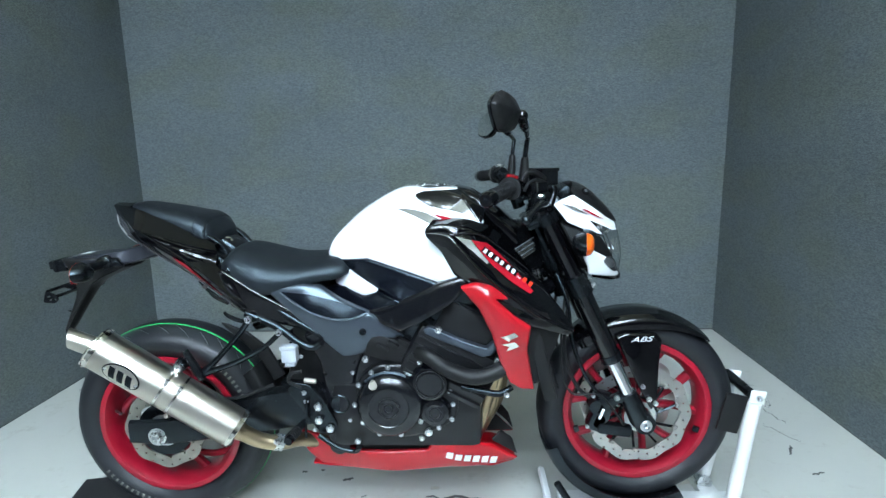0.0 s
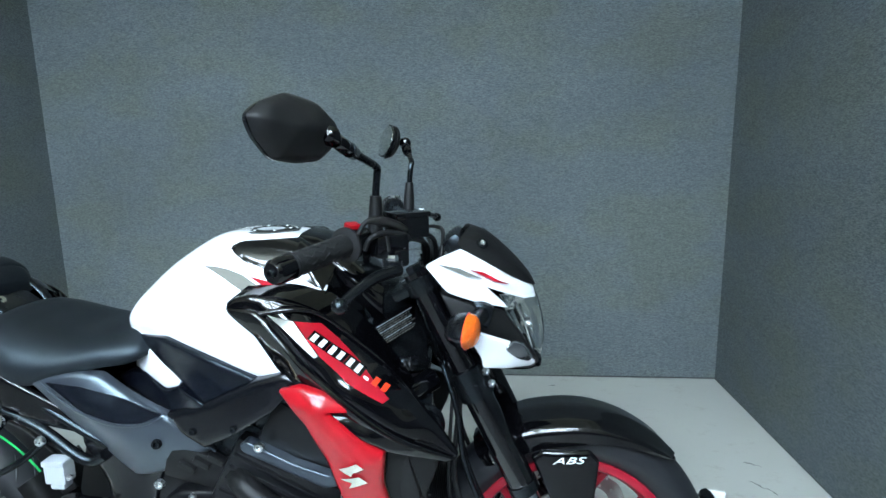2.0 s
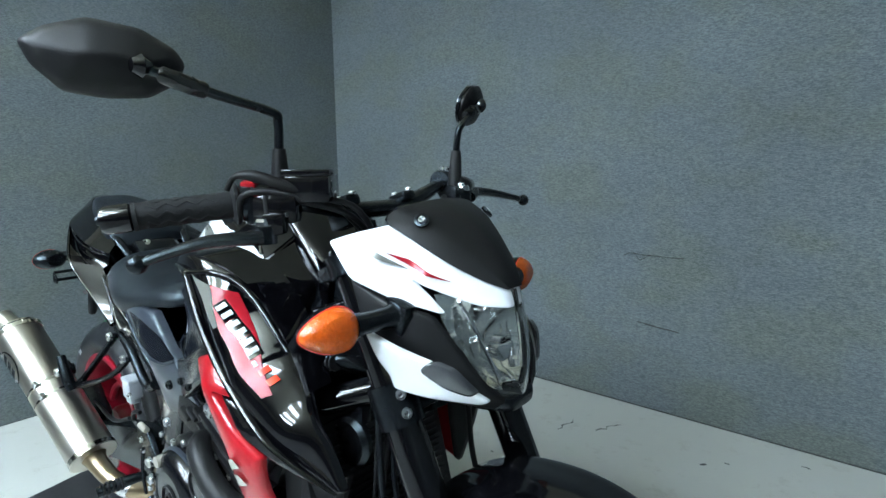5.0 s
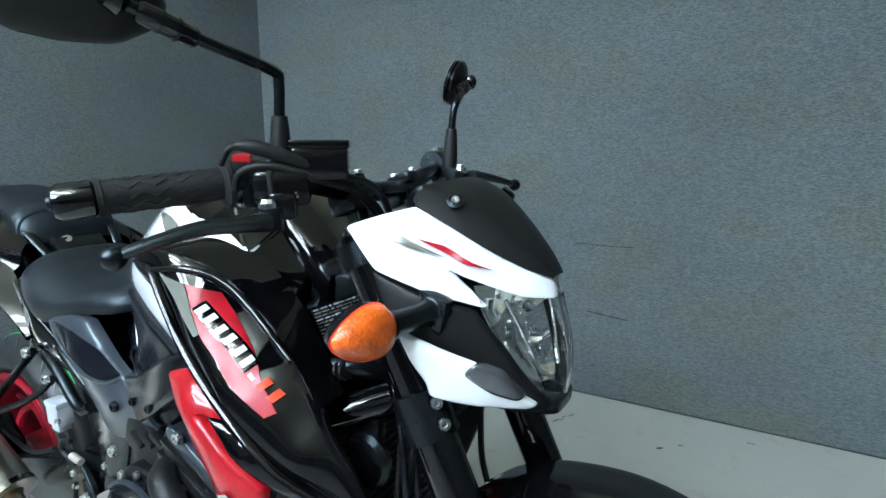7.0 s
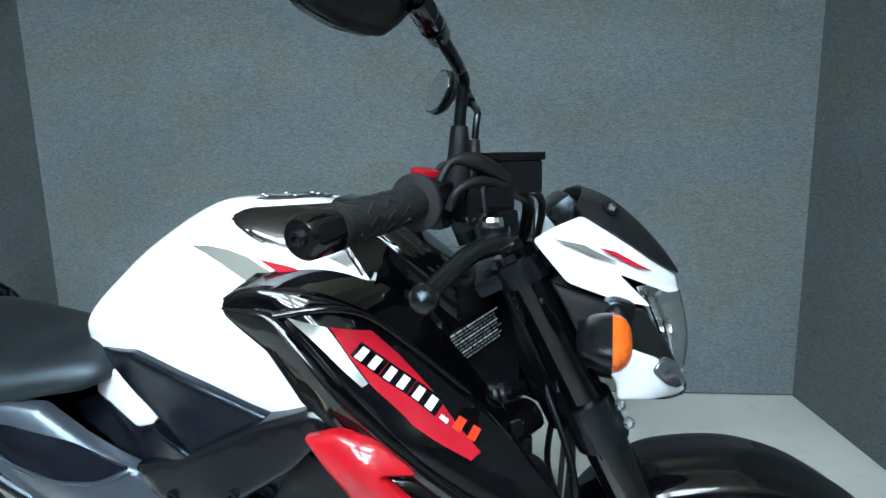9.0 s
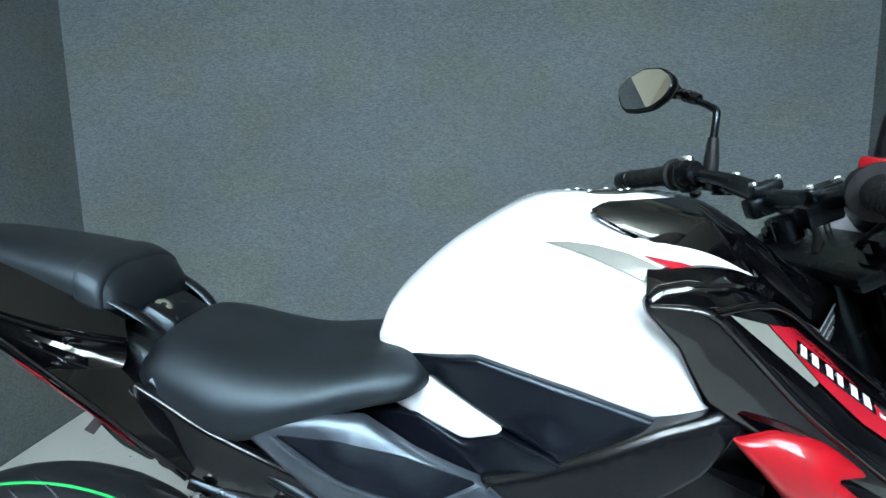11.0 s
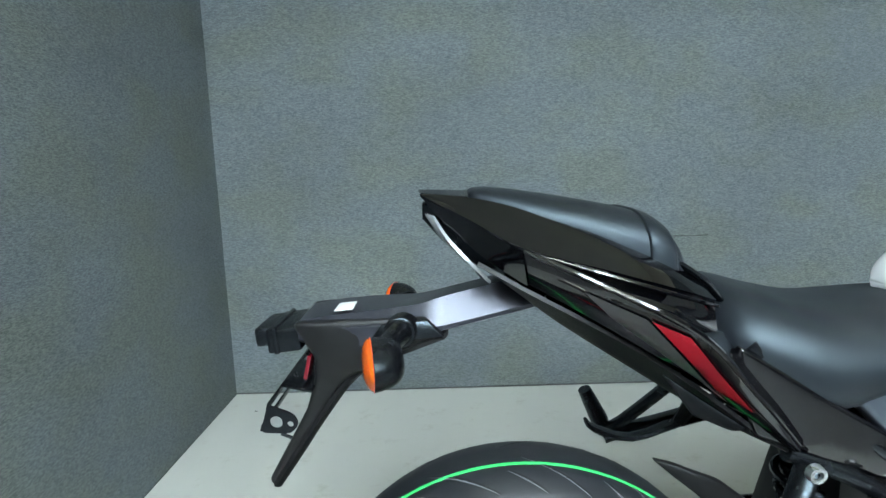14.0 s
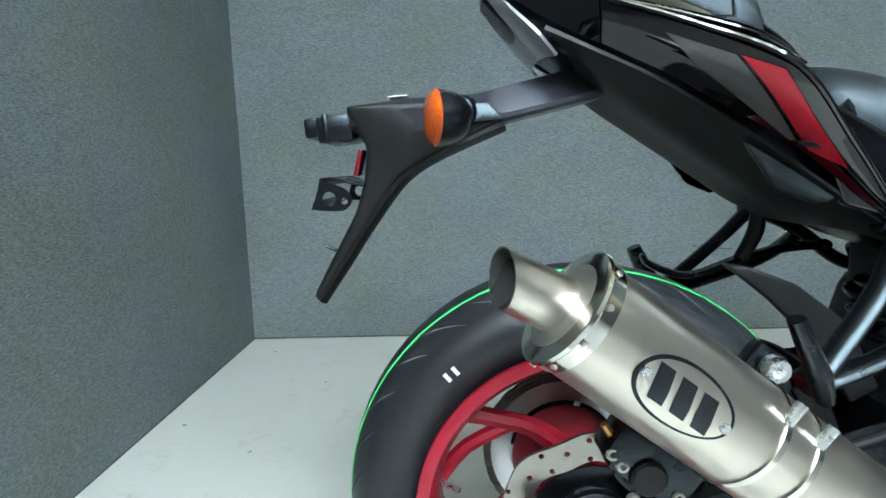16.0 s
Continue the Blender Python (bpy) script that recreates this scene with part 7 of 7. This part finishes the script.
part("throttle_cable", tube([(1.118, -0.238, 1.078), (1.130, -0.232, 1.096), (1.150, -0.215, 1.096), (1.178, -0.18, 1.080), (1.205, -0.12, 1.050), (1.20, -0.04, 0.98)], [0.004, 0.004, 0.0085, 0.008, 0.005, 0.005], 10, 5), BLACK_MATT, handlebar)
part("throttle_cable", tube([(1.125, -0.226, 1.050), (1.136, -0.226, 1.070), (1.160, -0.205, 1.076), (1.190, -0.165, 1.062), (1.212, -0.10, 1.035), (1.20, -0.03, 0.97)], [0.004, 0.0045, 0.005, 0.006, 0.0045, 0.0045], 10, 5), BLACK_MATT, handlebar)
part("brake_line", tube([(1.160, -0.205, 1.040), (1.160, -0.20, 1.078), (1.195, -0.15, 1.066), (1.225, -0.10, 1.045), (1.22, -0.05, 0.96), (1.24, -0.06, 0.84)], 0.0045, 10, 5), BLACK_MATT, handlebar)
part("clutch_cable", tube([(1.175, 0.20, 1.030), (1.205, 0.16, 1.035), (1.225, 0.09, 1.03), (1.22, 0.04, 0.96)], 0.0045, 10, 5), BLACK_MATT, handlebar)
part("wiring", tube([(1.14, 0.19, 1.045), (1.19, 0.13, 1.015), (1.20, 0.05, 0.99), (1.17, 0.0, 0.96)], 0.006, 10, 5), BLACK_MATT, handlebar)
part("instrument", join(box((0.04, 0.13, 0.065), (1.266, 0, 1.018), 0.012, (0, -38, 0)), box((0.03, 0.12, 0.05), (1.285, 0, 1.0), 0.01, (0, -38, 0))), BLACK_SATIN, bike, "black instrument housing")
part("ignition_lock", tube([(1.135, 0, 0.985), (1.125, 0, 1.012)], 0.018, 16, 1), BLACK_SATIN, bike)


# mirrors
def mirror(s):
    o = 0.164 if s < 0 else 0.213
    stem = part("mirror", tube([(1.130, yy(s, o - 0.002), 1.055), (1.133, yy(s, o), 1.130), (1.137, yy(s, o + 0.002), 1.168), (1.138, yy(s, o + 0.012), 1.182), (1.126, yy(s, max(0.250, o + 0.05)), 1.201), (1.110, yy(s, 0.322), 1.225)],
                               [0.0065, 0.0065, 0.0065, 0.0065, 0.0065, 0.0065], 12, 5), BLACK_SATIN, bike, "black mirror on a bent stem")
    part("stem_boot", tube([(1.129, yy(s, o - 0.002), 1.062), (1.131, yy(s, o - 0.001), 1.092), (1.133, yy(s, o), 1.133)], [0.0135, 0.0130, 0.0092], 14, 3), BLACK_MATT, stem)
    part("stem_nut", tube([(1.1285, yy(s, o - 0.002), 1.040), (1.1295, yy(s, o - 0.002), 1.064)], 0.0115, 6, 1), BLACK_SATIN, stem)
    part("stem_sleeve", tube([(1.124, yy(s, 0.258), 1.203), (1.123, yy(s, 0.261), 1.204), (1.112, yy(s, 0.308), 1.220), (1.111, yy(s, 0.311), 1.221)], [0.0085, 0.0108, 0.0112, 0.0090], 16, 1), BLACK_GLOSS, stem)
    for k in (0.30, 0.62):
        c0 = Vector((1.123, yy(s, 0.261), 1.204)).lerp(Vector((1.112, yy(s, 0.308), 1.220)), k)
        part("sleeve_ring", tube([c0, c0 + Vector((-0.0005, s * 0.0022, 0.0008))], 0.0118, 16, 1), BLACK_SATIN, stem)
    ax = Vector((0.36, -s * 0.93, -0.10)).normalized()
    look_back = Vector((-0.93, -s * 0.36, -0.02 if s < 0 else 0.32)).normalized()
    look_back = (look_back - ax * look_back.dot(ax)).normalized()
    upv = Vector((0, 0, 1))
    upv = (upv - ax * upv.dot(ax) - look_back * upv.dot(look_back)).normalized()
    tip_pt = Vector((1.034, yy(s, 0.429), 1.252 if s < 0 else 1.247))
    m = Matrix((ax, -look_back * -1, upv)).transposed().to_4x4()
    m.translation = tip_pt
    wide = 0.94 if s < 0 else 0.88
    loop = [(0.0, 0.0), (0.025, 0.020), (0.069, 0.038), (0.129, 0.036), (0.170, 0.018), (0.183, 0.001), (0.172, -0.024), (0.140, -0.045), (0.090, -0.052), (0.046, -0.050), (0.013, -0.024)]
    loop = [(x * wide, z) for x, z in loop]
    flat_face = surface([(x, 0.0, z) for x, z in loop] + [(0.09, -0.006, -0.005)])
    shell = panel(loop, flat_face, thick=0.004, edge=0.0, res=0.006, round_by=0.006)
    rim_loop = np.array([(p.x, p.z) for p in rounded([(x, 0, z) for x, z in loop], 0.006)])
    flat = np.array([(v.co.x, v.co.z) for v in shell.verts])
    rise = edge_distance(flat, rim_loop)
    for v, d in zip(shell.verts, rise):
        # a hipped dome that looks ahead, away from the rider
        v.co = m @ Vector((v.co.x, v.co.y - 0.004 - (0.009 if s < 0 else 0.006) * min(1.0, d / 0.010) ** 0.5 - (0.018 if s < 0 else 0.010) * min(1.0, d / 0.042), v.co.z))
    part("shell", shell, BLACK_MATT, stem, "matt black mirror shell")
    back_loop = [(0.09 + (x - 0.09) * 0.985, -0.005 + (z + 0.005) * 0.985) for x, z in loop]
    rim_bm = panel(back_loop, surface([(x, 0.0, z) for x, z in loop]), thick=0.006, edge=0.0, res=0.012, round_by=0.010)
    for v in rim_bm.verts:
        v.co = m @ Vector((v.co.x, v.co.y + 0.003, v.co.z))
    part("rim", rim_bm, BLACK_SATIN, stem)
    glass_loop = [(0.09 + (x - 0.09) * 0.94, -0.005 + (z + 0.005) * 0.91) for x, z in loop]
    gl = panel(glass_loop, surface([(x, 0.0, z) for x, z in loop]), thick=0.002, edge=0.0, res=0.012, round_by=0.010)
    for v in gl.verts:
        v.co = m @ Vector((v.co.x, v.co.y + 0.0085, v.co.z))
    part("glass", gl, MIRROR, stem, "mirror glass")
    j = Vector((1.108, yy(s, 0.329), 1.228))
    part("ball_joint", join(lathe([(0.0005, -0.013), (0.008, -0.011), (0.0145, 0), (0.008, 0.011), (0.0005, 0.013)], tuple(j), 16)), BLACK_GLOSS, stem)
    return stem


mirror(-1)
mirror(1)

# headlight fairing
upper_pts = [(1.211, -0.149, 1.007), (1.238, -0.122, 1.018), (1.274, -0.093, 1.028), (1.330, -0.070, 0.992), (1.375, -0.042, 0.960), (1.412, -0.004, 0.938), (1.418, -0.003, 0.914), (1.392, -0.040, 0.920), (1.355, -0.078, 0.940), (1.318, -0.096, 0.957),
             (1.340, -0.090, 0.935), (1.361, -0.082, 0.913), (1.310, -0.118, 0.930), (1.250, -0.146, 0.958)]
upper_face = surface(upper_pts + [(1.28, -0.118, 0.985), (1.34, -0.085, 0.965)])
up_r, up_l = pair("fairing_upper", panel(upper_pts, upper_face, thick=0.005, edge=0.005, res=0.009), WHITE_PAINT, bike, "white painted headlight cowl")
pair("cowl_stripe", decal([(1.233, 1.008), (1.272, 0.9975), (1.316, 0.972), (1.282, 0.985)], upper_face, 0.0062, res=0.005), SILVER_DECAL, up_r, "silver grey stripe")
pair("cowl_stripe", decal([(1.289, 0.993), (1.313, 0.985), (1.364, 0.9555), (1.332, 0.968)], upper_face, 0.0062, res=0.005), RED_DECAL, up_r, "red stripe")
visor_rows = [
    [(1.276, -0.092, 1.028), (1.268, -0.086, 1.040), (1.276, -0.060, 1.052), (1.286, 0, 1.059), (1.276, 0.060, 1.052), (1.268, 0.086, 1.040), (1.276, 0.092, 1.028)],
    [(1.310, -0.080, 1.008), (1.312, -0.070, 1.022), (1.318, -0.045, 1.035), (1.324, 0, 1.043), (1.318, 0.045, 1.035), (1.312, 0.070, 1.022), (1.310, 0.080, 1.008)],
    [(1.350, -0.060, 0.980), (1.354, -0.050, 0.992), (1.360, -0.030, 1.002), (1.366, 0, 1.007), (1.360, 0.030, 1.002), (1.354, 0.050, 0.992), (1.350, 0.060, 0.980)],
    [(1.390, -0.030, 0.954), (1.393, -0.024, 0.960), (1.397, -0.014, 0.966), (1.400, 0, 0.969), (1.397, 0.014, 0.966), (1.393, 0.024, 0.960), (1.390, 0.030, 0.954)],
    [(1.414, -0.005, 0.940), (1.415, -0.004, 0.941), (1.416, -0.002, 0.942), (1.416, 0, 0.942), (1.416, 0.002, 0.942), (1.415, 0.004, 0.941), (1.414, 0.005, 0.940)]]
screen = skin([[(x, y if y < 0 else y + (2 * CY if y else CY), z) for x, y, z in row] for row in visor_rows], 6, 5)
visor = part("meter_visor", thicken(screen, 0.004), BLACK_MATT, bike, "matt black meter visor")
for s in (-1, 1):
    part("visor_grommet", turn_to(lathe([(0.011, 0), (0.011, 0.003), (0.007, 0.004), (0.007, 0.001), (0.0005, 0.001), (0.0005, 0)], (0, 0, 0), 20), (0.45, s * 0.62, 0.65), (1.311, yy(s, 0.064), 1.033)), BLACK_SATIN, visor)
    bolt((1.3115, yy(s, 0.0645), 1.034), (0.45, s * 0.62, 0.65), 0.0055, visor, ZINC)
lower_pts = [(1.283, -0.152, 0.893), (1.318, -0.146, 0.882), (1.362, -0.116, 0.858), (1.392, -0.088, 0.825), (1.416, -0.054, 0.795), (1.405, -0.056, 0.788), (1.360, -0.100, 0.800), (1.312, -0.128, 0.812), (1.310, -0.134, 0.832), (1.298, -0.144, 0.855)]
lower_face = surface(lower_pts + [(1.34, -0.126, 0.84)])
pair("fairing_lower", panel(lower_pts, lower_face, thick=0.005, edge=0.005, res=0.008), WHITE_PAINT, bike, "white painted lower headlight cowl")
pair("position_light", panel([(1.352, 0.846), (1.366, 0.860), (1.390, 0.848), (1.408, 0.812), (1.400, 0.804), (1.378, 0.818)], lower_face, thick=0.008, edge=0.006, res=0.006, lift=0.005, round_by=0.008), SMOKE, bike, "smoked position light")
mid_pts = [(1.235, -0.132, 0.955), (1.300, -0.125, 0.930), (1.350, -0.095, 0.912), (1.385, -0.075, 0.860), (1.420, -0.040, 0.800), (1.426, -0.012, 0.775), (1.405, -0.040, 0.778), (1.36, -0.09, 0.80), (1.30, -0.12, 0.84), (1.265, -0.135, 0.895)]
pair("fairing_inner", panel(mid_pts, inner=[(1.32, -0.122, 0.88)], thick=0.006, edge=0.004, res=0.010), BLACK_MATT, bike, "matt dark inner cowl")
part("headlight_chin", body_of([(1.340, [(0, 0.80), (0.05, 0.80), (0.085, 0.805), (0.08, 0.80), (0.05, 0.785)]), (1.390, [(0, 0.80), (0.03, 0.80), (0.055, 0.80), (0.05, 0.785), (0.03, 0.772)]),
                               (1.424, [(0, 0.792), (0.012, 0.792), (0.022, 0.79), (0.022, 0.780), (0.012, 0.770)]), (1.430, [(0, 0.788), (0.006, 0.788), (0.012, 0.786), (0.012, 0.780), (0.006, 0.775)])], 4, 3), BLACK_SATIN, bike)
edge_line = [(1.350, -0.084, 0.938), (1.364, -0.082, 0.902), (1.385, -0.066, 0.858), (1.402, -0.042, 0.818), (1.414, -0.012, 0.796)]
lens_rows = []
for i in range(6):
    t = i / 5
    k = t * (len(edge_line) - 1)
    a = Vector(edge_line[int(k)]).lerp(Vector(edge_line[min(int(k) + 1, 4)]), k - int(k))
    c = Vector((1.414 + 0.016 * math.sin(t * 2.4), CY, 0.914 - 0.124 * t))
    row = []
    for j in range(5):
        u = j / 4
        p = a.lerp(c, u)
        p.x += 0.012 * math.sin(u * math.pi * 0.75) * (1 - 0.3 * t)
        if i == 0:
            p.z += 0.004 * math.sin(u * math.pi)
        row.append(p)
    lens_rows.append(row + [Vector((p.x, 2 * CY - p.y, p.z)) for p in reversed(row[:-1])])
headlight = part("headlight", thicken(skin(lens_rows, 4, 4), 0.0025), CLEAR, bike, "clear headlight lens with a mirror reflector")
headlight.visible_shadow = False
back_rows = []
for row, d in zip(lens_rows, (0.012, 0.05, 0.075, 0.075, 0.05, 0.012)):
    n = len(row)
    back_rows.append([Vector((p.x - 0.006 - d * math.sin(math.pi * j / (n - 1)), p.y * 0.93, p.z - 0.004 + (0.004 if d == 0.012 else 0))) for j, p in enumerate(row)])
part("reflector", thicken(skin(back_rows, 2, 1), 0.002), REFLECTOR, headlight, "faceted chrome reflector", 1)
part("bulb_shield", lathe([(0.001, 0.0), (0.017, 0.004), (0.019, 0.02), (0.017, 0.02), (0.001, 0.006)], (1.385, 0, 0.855), 24, "x"), CHROME, headlight)
for s in (-1, 1):
    part("reflector_divider", tube([(1.372, yy(s, 0.052), 0.918), (1.392, yy(s, 0.036), 0.870), (1.408, yy(s, 0.018), 0.815)], 0.003, 8, 4), CHROME, headlight)
part("headlight_back", body_of([(1.235, [(0, 0.98), (0.05, 0.975), (0.09, 0.95), (0.09, 0.90), (0.05, 0.87)]), (1.29, [(0, 0.985), (0.06, 0.98), (0.090, 0.955), (0.092, 0.88), (0.06, 0.82)]),
                                (1.325, [(0, 0.960), (0.05, 0.955), (0.075, 0.93), (0.08, 0.87), (0.06, 0.81)])], 3, 4), BLACK_MATT, bike, "black headlight housing")

# ---- wheel chock, mat ----
chock = thing("wheel_chock", "white and black steel front wheel chock holding the motorcycle upright", "wheel stand")
part("base_frame", join(box((0.58, 0.10, 0.026), (1.56, CY, 0.013), 0.005), box((0.06, 0.34, 0.026), (1.77, CY, 0.0131), 0.005)), WHITE_STEEL, chock, "white painted base frame")
for s in (-1, 1):
    part("post", tube([(1.765, yy(s, 0.084), 0.03), (1.822, yy(s, 0.064), 0.402)], 0.020, 20, 1), WHITE_STEEL, chock, "white painted tube post")
    part("post_plate", box((0.046, 0.008, 0.040), (1.830, yy(s, 0.064), 0.420), 0.003, (0, 8, 0)), WHITE_STEEL, chock)
    bolt((1.832, yy(s, 0.070), 0.418), (0, s, 0), 0.009, chock)
    part("split_pin", tube([(1.840, yy(s, 0.072), 0.418), (1.857, yy(s, 0.078), 0.410), (1.855, yy(s, 0.082), 0.396), (1.842, yy(s, 0.078), 0.402)], 0.0025, 6, 4), ZINC, chock)
    part("clamp_pad", box((0.062, 0.010, 0.120), (1.757, yy(s, 0.070), 0.372), 0.003, (0, 12, s * 3)), BLACK_MATT, chock, "black rubber clamp pad")
    part("post_foot", join(tube([(1.765, yy(s, 0.060), 0.045), (1.765, yy(s, 0.110), 0.045)], 0.022, 16, 1), box((0.05, 0.05, 0.02), (1.765, yy(s, 0.084), 0.035), 0.004)), ZINC, chock)
part("cross_bar", tube([(1.812, -0.066, 0.428), (1.812, 0.090, 0.428)], 0.015, 14, 1), BLACK_SATIN, chock)
cradle = []
for a in (200, 215, 232, 250, 268, 284, 298):
    ca, sa = math.cos(radians(a)), math.sin(radians(a))
    cradle.append([(FX + r * ca, CY + y, FZ + r * sa) for y, r in ((-0.105, 0.262), (-0.098, 0.292), (-0.060, 0.3015), (0, 0.304), (0.060, 0.3015), (0.098, 0.292), (0.105, 0.262))])
part("cradle", thicken(skin(cradle, 4, 3), 0.006), BLACK_SATIN, chock, "black curved wheel cradle")
part("cradle_end", box((0.020, 0.19, 0.016), (1.222, CY, 0.075), 0.004, (0, 20, 0)), WHITE_STEEL, chock, "white painted cradle end bar")
for s in (-1, 1):
    part("cradle_arm", tube([(1.245, yy(s, 0.088), 0.150), (1.30, yy(s, 0.092), 0.065), (1.36, yy(s, 0.092), 0.02)], 0.011, 10, 4), BLACK_SATIN, chock)
    bolt((1.30, yy(s, 0.100), 0.065), (0, s, 0), 0.010, chock)
    part("cradle_stop", box((0.10, 0.03, 0.05), (1.44, yy(s, 0.082), 0.040), 0.008), BLACK_MATT, chock)
mat_bm = box((0.46, 0.40, 0.013), (0, 0, 0), 0.003)
bmesh.ops.transform(mat_bm, matrix=pose(-0.135, -0.03, 0.0066, 0, 0, 12), verts=mat_bm.verts)
mat_ob = part("rubber_mat", mat_bm, BLACK_PLATE, None)
tagged(mat_ob, label="black rubber mat under the rear tyre", category="mat")
